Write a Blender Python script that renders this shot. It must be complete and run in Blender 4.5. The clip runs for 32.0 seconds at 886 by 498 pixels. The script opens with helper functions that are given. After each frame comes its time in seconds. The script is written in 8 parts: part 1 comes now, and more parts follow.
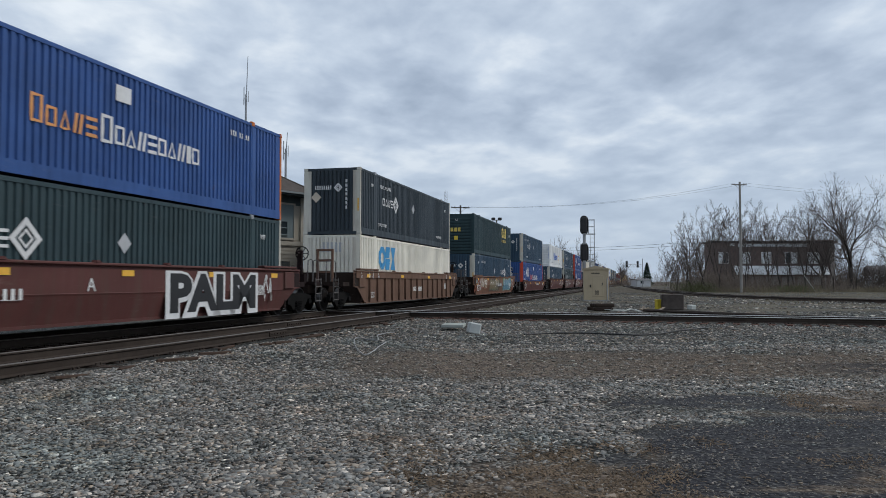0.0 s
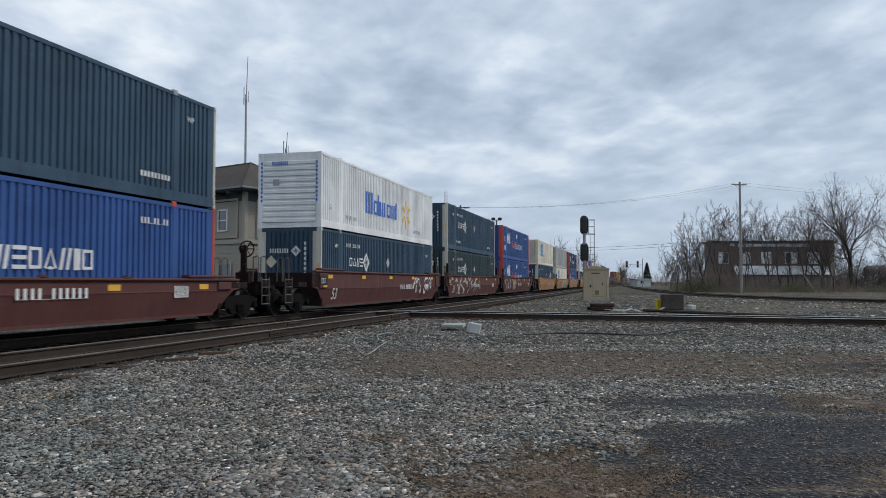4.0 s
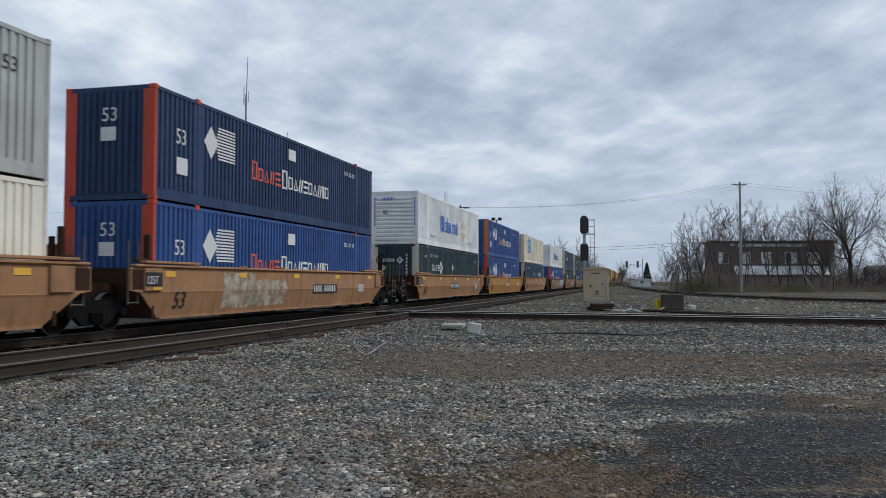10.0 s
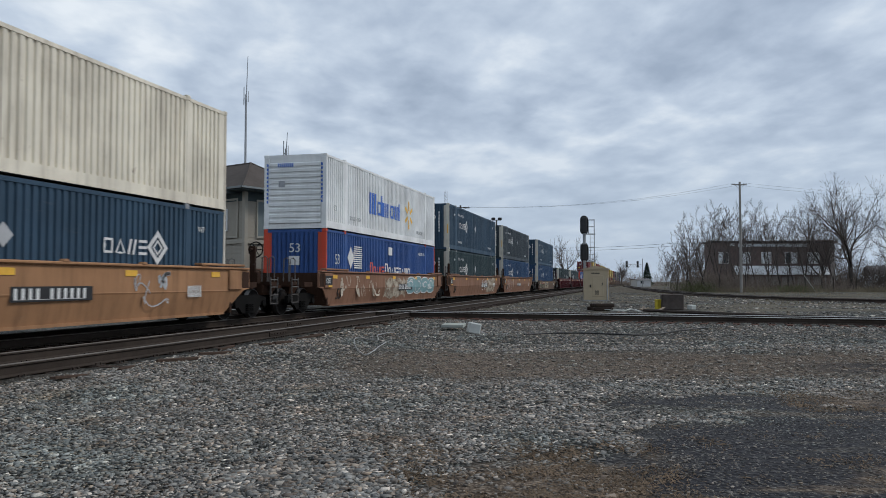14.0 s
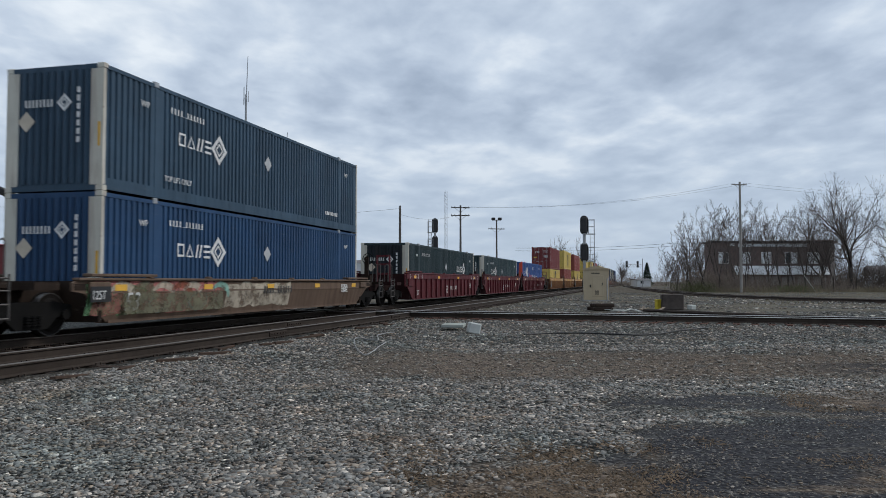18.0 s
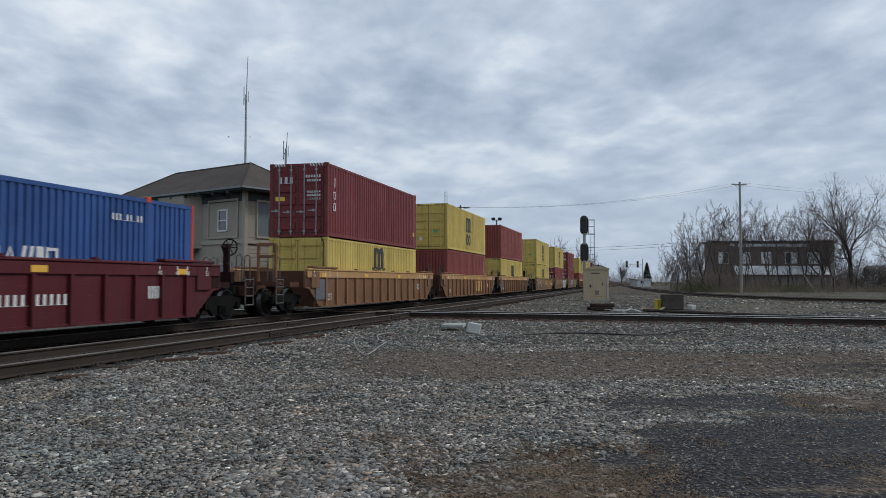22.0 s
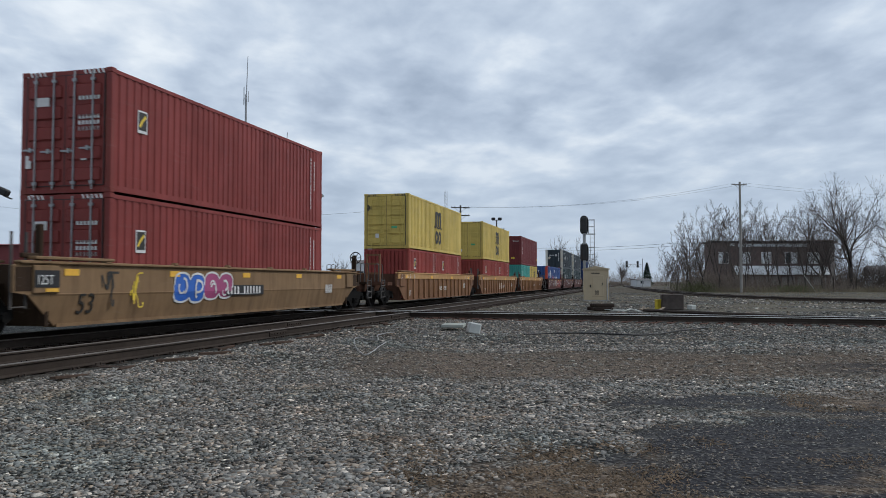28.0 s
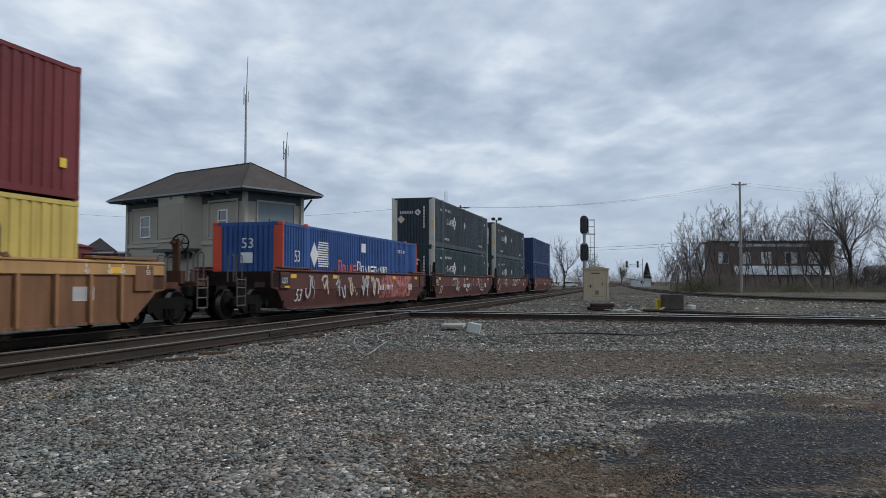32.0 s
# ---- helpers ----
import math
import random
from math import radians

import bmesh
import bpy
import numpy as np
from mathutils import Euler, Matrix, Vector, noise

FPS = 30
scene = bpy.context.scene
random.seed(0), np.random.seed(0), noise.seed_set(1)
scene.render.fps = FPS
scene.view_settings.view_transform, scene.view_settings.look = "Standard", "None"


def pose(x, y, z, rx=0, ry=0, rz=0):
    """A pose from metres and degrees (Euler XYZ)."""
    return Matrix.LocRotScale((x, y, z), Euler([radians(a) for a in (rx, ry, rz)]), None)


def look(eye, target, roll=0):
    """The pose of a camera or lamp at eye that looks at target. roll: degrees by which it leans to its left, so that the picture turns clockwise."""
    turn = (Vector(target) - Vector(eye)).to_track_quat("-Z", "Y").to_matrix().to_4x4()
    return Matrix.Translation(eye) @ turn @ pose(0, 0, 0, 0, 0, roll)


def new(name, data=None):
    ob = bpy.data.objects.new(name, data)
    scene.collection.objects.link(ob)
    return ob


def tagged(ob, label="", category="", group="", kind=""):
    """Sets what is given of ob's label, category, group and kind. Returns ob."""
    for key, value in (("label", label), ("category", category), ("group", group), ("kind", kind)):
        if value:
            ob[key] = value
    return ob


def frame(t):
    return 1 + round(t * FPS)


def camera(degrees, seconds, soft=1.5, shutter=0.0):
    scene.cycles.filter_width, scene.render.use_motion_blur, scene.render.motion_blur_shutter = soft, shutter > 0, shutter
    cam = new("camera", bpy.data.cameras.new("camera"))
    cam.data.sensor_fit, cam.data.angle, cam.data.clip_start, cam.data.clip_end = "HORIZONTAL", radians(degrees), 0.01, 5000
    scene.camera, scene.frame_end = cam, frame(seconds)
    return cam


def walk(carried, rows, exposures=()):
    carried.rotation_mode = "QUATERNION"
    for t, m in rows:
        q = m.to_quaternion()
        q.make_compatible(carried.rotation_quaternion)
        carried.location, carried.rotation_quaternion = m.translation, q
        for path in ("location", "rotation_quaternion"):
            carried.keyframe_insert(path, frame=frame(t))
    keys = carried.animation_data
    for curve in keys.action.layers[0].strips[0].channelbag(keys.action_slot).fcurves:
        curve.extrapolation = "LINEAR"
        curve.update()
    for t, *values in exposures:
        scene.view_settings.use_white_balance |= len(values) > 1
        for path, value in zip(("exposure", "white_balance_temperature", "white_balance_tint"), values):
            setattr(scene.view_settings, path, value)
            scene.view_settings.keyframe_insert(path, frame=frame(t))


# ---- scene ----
TH = radians(14.24)          # the railway's bearing, east of the camera's
PHI = 90 - 14.24
RAIL = 0.35                  # height of the rail heads over the yard
NEAR, FAR = 9.36, 13.0       # distance of the two main tracks from the camera
CAM = (0, 0, 1.5)
SPEED, GAIN = 18.845, 0.00409   # the train's speed and its slight gain

cam = camera(59.0, 32.0, 0.6, 0.12)
walk(cam, [(0, pose(*CAM, 92.404, 0.0, 0)), (32, pose(*CAM, 92.404, 0.0, 0))],
     [(0, 0.03), (3, 0.07), (6.3, 0.08), (8, 0.0), (14.5, 0.0), (17, 0.1), (18.5, 0.0), (20, -0.05), (25, -0.04), (27.9, 0.0), (28.25, 0.3), (29.0, 0.3), (29.7, 0.05), (30.2, 0.0), (32, 0.0)])

# ---------------------------------------------------------------- light
world = bpy.data.worlds.new("overcast")
scene.world = world
world.use_nodes = True
wt = world.node_tree
wt.nodes.clear()


def wn(kind, **kw):
    n = wt.nodes.new(kind)
    for k, v in kw.items():
        n.inputs[k].default_value = v
    return n


def wmath(op, a, b=None):
    n = wt.nodes.new("ShaderNodeMath")
    n.operation = op
    for i, v in enumerate((a, b)):
        if v is None:
            continue
        if isinstance(v, (int, float)):
            n.inputs[i].default_value = v
        else:
            wt.links.new(v, n.inputs[i])
    return n.outputs[0]


w_co = wt.nodes.new("ShaderNodeTexCoord")
w_sep = wt.nodes.new("ShaderNodeSeparateXYZ")
wt.links.new(w_co.outputs["Generated"], w_sep.inputs[0])
w_z = wmath("MAXIMUM", w_sep.outputs[2], 0.0)
w_h = wmath("ADD", w_z, 0.14)
w_com = wt.nodes.new("ShaderNodeCombineXYZ")
wt.links.new(wmath("DIVIDE", w_sep.outputs[0], w_h), w_com.inputs[0])
wt.links.new(wmath("DIVIDE", w_sep.outputs[1], w_h), w_com.inputs[1])
w_map = wt.nodes.new("ShaderNodeMapping")
w_map.inputs["Rotation"].default_value = (0, 0, radians(-24))
w_map.inputs["Scale"].default_value = (1.45, 1.05, 1)
w_map.inputs["Location"].default_value = (3.1, 1.7, 0)
wt.links.new(w_com.outputs[0], w_map.inputs[0])
w_big = wn("ShaderNodeTexNoise", Scale=1.1, Detail=6.0, Roughness=0.46, Distortion=0.1)
w_fine = wn("ShaderNodeTexNoise", Scale=3.3, Detail=5.0, Roughness=0.5, Distortion=0.15)
wt.links.new(w_map.outputs[0], w_big.inputs["Vector"])
wt.links.new(w_map.outputs[0], w_fine.inputs["Vector"])
w_mix = wmath("ADD", wmath("MULTIPLY", w_big.outputs[0], 0.56), wmath("MULTIPLY", w_fine.outputs[0], 0.44))
w_ramp = wt.nodes.new("ShaderNodeValToRGB")
wt.links.new(w_mix, w_ramp.inputs[0])
el = w_ramp.color_ramp.elements
el[0].position, el[0].color = 0.36, (0.34, 0.405, 0.505, 1)
el[1].position, el[1].color = 0.64, (0.79, 0.83, 0.87, 1)
e = el.new(0.45)
e.color = (0.44, 0.51, 0.615, 1)
e = el.new(0.53)
e.color = (0.555, 0.625, 0.72, 1)
for k in el:
    k.color = (k.color[0] * 0.97, k.color[1], k.color[2] * 1.03, 1)
# near the horizon the cloud thins into an even blue-grey
w_low = wn("ShaderNodeMix")
w_low.data_type = "RGBA"
wt.links.new(wmath("MINIMUM", wmath("MULTIPLY", w_z, 4.5), 1.0), w_low.inputs[0])
w_low.inputs[6].default_value = (0.435, 0.525, 0.645, 1)
wt.links.new(w_ramp.outputs[0], w_low.inputs[7])
sky = wt.nodes.new("ShaderNodeTexSky")
sky.sky_type, sky.sun_disc = "NISHITA", False
sky.sun_elevation, sky.sun_rotation = radians(43), radians(77)
w_sky = wn("ShaderNodeBackground", Strength=0.06)
wt.links.new(sky.outputs[0], w_sky.inputs[0])
w_cloud = wn("ShaderNodeBackground", Strength=1.07)
wt.links.new(w_low.outputs[2], w_cloud.inputs[0])
w_both = wn("ShaderNodeMixShader", Fac=0.94)
w_out = wt.nodes.new("ShaderNodeOutputWorld")
wt.links.new(w_sky.outputs[0], w_both.inputs[1])
wt.links.new(w_cloud.outputs[0], w_both.inputs[2])
wt.links.new(w_both.outputs[0], w_out.inputs[0])

sun = new("sun", bpy.data.lights.new("sun", "SUN"))
sun.data.energy, sun.data.angle, sun.data.color = 1.5, radians(12), (1.0, 0.97, 0.93)
sun.matrix_world = look((60, 14, 58), (0, 0, 0))


# ---------------------------------------------------------------- materials
def nodes_of(name):
    m = bpy.data.materials.new(name)
    m.use_nodes = True
    return m, m.node_tree, m.node_tree.nodes["Principled BSDF"]


def tex(nt, scale, detail=4.0, rough=0.55, stretch=None, coord="Object", distort=0.0):
    co = nt.nodes.new("ShaderNodeTexCoord")
    n = nt.nodes.new("ShaderNodeTexNoise")
    n.inputs["Scale"].default_value = scale
    n.inputs["Detail"].default_value = detail
    n.inputs["Roughness"].default_value = rough
    n.inputs["Distortion"].default_value = distort
    if stretch:
        mp = nt.nodes.new("ShaderNodeMapping")
        mp.inputs["Scale"].default_value = stretch
        nt.links.new(co.outputs[coord], mp.inputs[0])
        nt.links.new(mp.outputs[0], n.inputs["Vector"])
    else:
        nt.links.new(co.outputs[coord], n.inputs["Vector"])
    return n.outputs[0]


def ramp(nt, value, stops):
    n = nt.nodes.new("ShaderNodeValToRGB")
    els = n.color_ramp.elements
    els[0].position, els[0].color = stops[0][0], (*stops[0][1], 1)
    els[1].position, els[1].color = stops[-1][0], (*stops[-1][1], 1)
    for p, c in stops[1:-1]:
        k = els.new(p)
        k.color = (*c, 1)
    nt.links.new(value, n.inputs[0])
    return n.outputs[0]


def blend(nt, fac, a, b, how="MIX"):
    n = nt.nodes.new("ShaderNodeMix")
    n.data_type, n.blend_type = "RGBA", how
    for i, v in ((0, fac), (6, a), (7, b)):
        if isinstance(v, (int, float)):
            n.inputs[i].default_value = v
        elif isinstance(v, tuple):
            n.inputs[i].default_value = (*v, 1)
        else:
            nt.links.new(v, n.inputs[i])
    return n.outputs[2]


def calc(nt, op, a, b=0.0):
    n = nt.nodes.new("ShaderNodeMath")
    n.operation = op
    for i, v in enumerate((a, b)):
        if isinstance(v, (int, float)):
            n.inputs[i].default_value = v
        else:
            nt.links.new(v, n.inputs[i])
    return n.outputs[0]


def relief(nt, bsdf, value, strength, distance):
    b = nt.nodes.new("ShaderNodeBump")
    b.inputs["Strength"].default_value = strength
    b.inputs["Distance"].default_value = distance
    nt.links.new(value, b.inputs["Height"])
    nt.links.new(b.outputs[0], bsdf.inputs["Normal"])


def scaled(c, k):
    return tuple(min(1, v * k) for v in c)


MATS = {}


def paint(name, col, rough=0.5, dirt=0.35, rust=0.12, grime=(0.09, 0.075, 0.06), streak=True, metal=0.0):
    """Weathered paint on sheet steel: fading, run-down streaks and rust at two scales."""
    if name in MATS:
        return MATS[name]
    m, nt, b = nodes_of(name)
    fade = ramp(nt, tex(nt, 0.7, 5), [(0.3, scaled(col, 0.84)), (0.7, scaled(col, 1.14))])
    run = tex(nt, 2.2, 6, 0.65, (1.6, 1.6, 0.14) if streak else None)
    fac = calc(nt, "MULTIPLY", ramp(nt, run, [(0.47, (0, 0, 0)), (0.75, (1, 1, 1))]), dirt)
    c = blend(nt, fac, fade, grime)
    broad = ramp(nt, tex(nt, 0.45, 7, 0.62, (1, 1, 1.8)), [(0.42, (0, 0, 0)), (0.62, (1, 1, 1))])
    c = blend(nt, calc(nt, "MULTIPLY", broad, dirt * 0.55), c, blend(nt, 1.0, c, (0.62, 0.56, 0.52), "MULTIPLY"))
    scuff = ramp(nt, tex(nt, 3.0, 9, 0.75, (0.35, 1, 2.6)), [(0.58, (0, 0, 0)), (0.70, (1, 1, 1))])
    c = blend(nt, calc(nt, "MULTIPLY", scuff, dirt * 0.5), c, blend(nt, 0.5, c, (0.30, 0.27, 0.24)))
    spots = ramp(nt, tex(nt, 5.0, 8, 0.7, (1, 1, 0.5)), [(0.66, (0, 0, 0)), (0.74, (1, 1, 1))])
    c = blend(nt, calc(nt, "MULTIPLY", spots, rust * 4), c, (0.16, 0.065, 0.03))
    nt.links.new(c, b.inputs["Base Color"])
    nt.links.new(ramp(nt, run, [(0.3, (rough - 0.08,) * 3), (0.75, (min(1, rough + 0.25),) * 3)]), b.inputs["Roughness"])
    b.inputs["Metallic"].default_value = metal
    b.inputs["Specular IOR Level"].default_value = 0.25
    relief(nt, b, tex(nt, 14, 4), 0.12, 0.01)
    MATS[name] = m
    return m


def plain(name, col, rough=0.6, metal=0.0, var=0.25, scale=6.0, bump=0.15, stretch=None, gloss=0.5):
    if name in MATS:
        return MATS[name]
    m, nt, b = nodes_of(name)
    a = ramp(nt, tex(nt, scale, 5, 0.6, stretch), [(0.3, scaled(col, 1 - var)), (0.7, scaled(col, 1 + var))])
    c = blend(nt, 0.5, a, ramp(nt, tex(nt, scale * 0.13, 3), [(0.35, scaled(col, 1 - var)), (0.65, scaled(col, 1 + var))]))
    nt.links.new(c, b.inputs["Base Color"])
    b.inputs["Roughness"].default_value, b.inputs["Metallic"].default_value = rough, metal
    b.inputs["Specular IOR Level"].default_value = gloss if rough < 0.7 else gloss * 0.25
    relief(nt, b, tex(nt, scale * 4, 4), bump, 0.01)
    MATS[name] = m
    return m


def zones(nt):
    """Colour of the yard by place: blue-grey ballast, brown dirt, black cinders, far grass."""
    g = nt.nodes.new("ShaderNodeNewGeometry")
    s = nt.nodes.new("ShaderNodeSeparateXYZ")
    nt.links.new(g.outputs["Position"], s.inputs[0])
    X, Y = s.outputs[0], s.outputs[1]

    def noise_at(scale, detail=4):
        n = nt.nodes.new("ShaderNodeTexNoise")
        n.inputs["Scale"].default_value, n.inputs["Detail"].default_value = scale, detail
        nt.links.new(g.outputs["Position"], n.inputs["Vector"])
        return n.outputs[0]

    def step(v, lo, hi):
        n = nt.nodes.new("ShaderNodeMapRange")
        n.interpolation_type = "SMOOTHSTEP"
        n.inputs[1].default_value, n.inputs[2].default_value = lo, hi
        nt.links.new(v, n.inputs[0])
        return n.outputs[0]

    wob = calc(nt, "MULTIPLY", calc(nt, "SUBTRACT", noise_at(0.35), 0.5), 5.0)
    wob2 = calc(nt, "MULTIPLY", calc(nt, "SUBTRACT", noise_at(1.3), 0.5), 2.4)
    Xw, Yw = calc(nt, "ADD", X, wob2), calc(nt, "ADD", Y, wob)
    Yv = calc(nt, "ADD", Y, wob2)
    # black cinders spread over the yard's near right corner
    edge = calc(nt, "SUBTRACT", Xw, calc(nt, "MULTIPLY", calc(nt, "SUBTRACT", Y, 4.5), 0.30))
    cinder = calc(nt, "MULTIPLY", step(edge, 0.75, 1.15), calc(nt, "SUBTRACT", 1.0, step(calc(nt, "SUBTRACT", Yv, calc(nt, "MULTIPLY", X, 0.55)), 6.6, 7.2)))
    # a second, smaller spill of cinders behind a strip of stones
    far_spill = calc(nt, "MULTIPLY", calc(nt, "MULTIPLY", step(Xw, 1.9, 2.6), calc(nt, "SUBTRACT", 1.0, step(Xw, 4.2, 5.2))), calc(nt, "MULTIPLY", step(Yv, 8.9, 9.3), calc(nt, "SUBTRACT", 1.0, step(Yv, 10.0, 10.5))))
    lane = calc(nt, "MULTIPLY", calc(nt, "MULTIPLY", step(Yv, 12.6, 13.2), calc(nt, "SUBTRACT", 1.0, step(Yv, 14.0, 15.2))), step(Xw, 5.5, 7.5))
    cinder = calc(nt, "MAXIMUM", calc(nt, "MAXIMUM", cinder, far_spill), calc(nt, "MULTIPLY", lane, 0.8))
    # wheel ruts: long streaks that run across the yard's corner
    rut_map = nt.nodes.new("ShaderNodeMapping")
    rut_map.inputs["Rotation"].default_value = (0, 0, radians(-33))
    rut_map.inputs["Scale"].default_value = (0.42, 1.9, 1)
    nt.links.new(g.outputs["Position"], rut_map.inputs[0])
    rut = nt.nodes.new("ShaderNodeTexNoise")
    rut.inputs["Scale"].default_value, rut.inputs["Detail"].default_value = 1.0, 7
    nt.links.new(rut_map.outputs[0], rut.inputs["Vector"])
    worn = cinder
    cinder = calc(nt, "MULTIPLY", calc(nt, "MULTIPLY", cinder, step(noise_at(0.9, 6), 0.30, 0.45)), step(rut.outputs[0], 0.35, 0.45))
    # brown earth in a lane across the yard, and dead grass round the cinders
    lane2 = calc(nt, "MULTIPLY", calc(nt, "MULTIPLY", step(Yv, 11.7, 12.6), calc(nt, "SUBTRACT", 1.0, step(Yv, 16.0, 17.6))), step(Xw, -3.0, 0.0))
    lane2 = calc(nt, "MULTIPLY", lane2, step(noise_at(0.7, 5), 0.30, 0.46))
    rim = calc(nt, "MULTIPLY", step(edge, -0.6, -0.1), calc(nt, "SUBTRACT", 1.0, step(Yv, 6.3, 7.0)))
    rim = calc(nt, "MAXIMUM", rim, calc(nt, "MULTIPLY", step(Xw, 4.4, 5.2), calc(nt, "MULTIPLY", step(Yv, 9.2, 9.7), calc(nt, "SUBTRACT", 1.0, step(Yv, 10.4, 11.0)))))
    brown = calc(nt, "MAXIMUM", lane2, rim)
    brown = calc(nt, "MAXIMUM", brown, calc(nt, "MULTIPLY", calc(nt, "SUBTRACT", worn, cinder), 0.55))
    brown = calc(nt, "MAXIMUM", brown, calc(nt, "MULTIPLY", step(noise_at(0.23, 5), 0.55, 0.66), 0.35))
    grass = calc(nt, "MULTIPLY", step(Yw, 30, 40), step(noise_at(0.16, 6), 0.40, 0.58))
    # ballast darkened along both mains by grease, with the train's shade painted in
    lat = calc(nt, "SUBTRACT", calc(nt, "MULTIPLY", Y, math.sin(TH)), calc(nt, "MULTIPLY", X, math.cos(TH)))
    oil_shade = calc(nt, "SUBTRACT", 1.0, step(calc(nt, "ABSOLUTE", calc(nt, "SUBTRACT", lat, FAR)), 1.7, 2.4))
    oil_shade = calc(nt, "MAXIMUM", oil_shade, calc(nt, "MULTIPLY", calc(nt, "SUBTRACT", 1.0, step(calc(nt, "ABSOLUTE", calc(nt, "SUBTRACT", lat, NEAR)), 0.9, 1.5)), 0.6))
    wild = step(calc(nt, "ADD", Y, calc(nt, "MULTIPLY", wob, 2.0)), 98, 112)
    return cinder, brown, grass, wild, oil_shade, noise_at


def yard_material():
    m, nt, b = nodes_of("yard_ground")
    cinder, brown, grass, wild, oil_shade, noise_at = zones(nt)
    v = nt.nodes.new("ShaderNodeTexVoronoi")
    v.inputs["Scale"].default_value = 21.0
    g = nt.nodes.new("ShaderNodeNewGeometry")
    nt.links.new(g.outputs["Position"], v.inputs["Vector"])
    cell = nt.nodes.new("ShaderNodeSeparateColor")
    nt.links.new(v.outputs["Color"], cell.inputs[0])
    stone = ramp(nt, cell.outputs[0], [(0.0, (0.07, 0.072, 0.07)), (0.5, (0.18, 0.18, 0.17)), (0.85, (0.29, 0.285, 0.26)), (1.0, (0.5, 0.48, 0.44))])
    # darkens each stone's rim, putting the shade between stones into the colour
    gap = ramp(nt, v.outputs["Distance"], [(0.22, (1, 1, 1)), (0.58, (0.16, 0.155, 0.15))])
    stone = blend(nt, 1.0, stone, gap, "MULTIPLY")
    stone = blend(nt, 1.0, stone, ramp(nt, noise_at(0.9, 5), [(0.35, (0.62, 0.65, 0.66)), (0.65, (1.1, 1.1, 1.06))]), "MULTIPLY")
    earth = ramp(nt, noise_at(7, 8), [(0.34, (0.038, 0.028, 0.022)), (0.52, (0.10, 0.073, 0.054)), (0.68, (0.20, 0.148, 0.108))])
    earth = blend(nt, 0.18, earth, stone)
    black = ramp(nt, noise_at(16, 6), [(0.35, (0.019, 0.019, 0.022)), (0.6, (0.042, 0.042, 0.047)), (0.78, (0.12, 0.117, 0.113))])
    fv = nt.nodes.new("ShaderNodeTexVoronoi")
    fv.inputs["Scale"].default_value = 48.0
    nt.links.new(g.outputs["Position"], fv.inputs["Vector"])
    fs = nt.nodes.new("ShaderNodeSeparateColor")
    nt.links.new(fv.outputs["Color"], fs.inputs[0])
    black = blend(nt, ramp(nt, fs.outputs[1], [(0.90, (0, 0, 0)), (0.95, (0.7, 0.7, 0.7))]), black, (0.16, 0.155, 0.145))
    earth = blend(nt, ramp(nt, fs.outputs[2], [(0.72, (0, 0, 0)), (0.82, (0.7, 0.7, 0.7))]), earth, (0.24, 0.20, 0.16))
    green = ramp(nt, noise_at(2.0, 7), [(0.3, (0.075, 0.07, 0.048)), (0.7, (0.19, 0.16, 0.12))])
    straw = ramp(nt, noise_at(1.3, 7), [(0.3, (0.055, 0.048, 0.035)), (0.7, (0.12, 0.10, 0.075))])
    c = blend(nt, brown, stone, earth)
    c = blend(nt, cinder, c, black)
    c = blend(nt, calc(nt, "MULTIPLY", grass, 0.75), c, green)
    c = blend(nt, 1.0, c, ramp(nt, noise_at(0.11, 7), [(0.3, (0.7, 0.68, 0.64)), (0.7, (1.15, 1.15, 1.15))]), "MULTIPLY")
    c = blend(nt, wild, c, straw)
    c = blend(nt, calc(nt, "MULTIPLY", oil_shade, 0.85), c, (0.016, 0.014, 0.012))
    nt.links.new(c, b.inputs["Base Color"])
    b.inputs["Roughness"].default_value = 0.92
    b.inputs["Specular IOR Level"].default_value = 0.12
    h = calc(nt, "SUBTRACT", 1.0, v.outputs["Distance"])
    relief(nt, b, h, 0.8, 0.035)
    return m


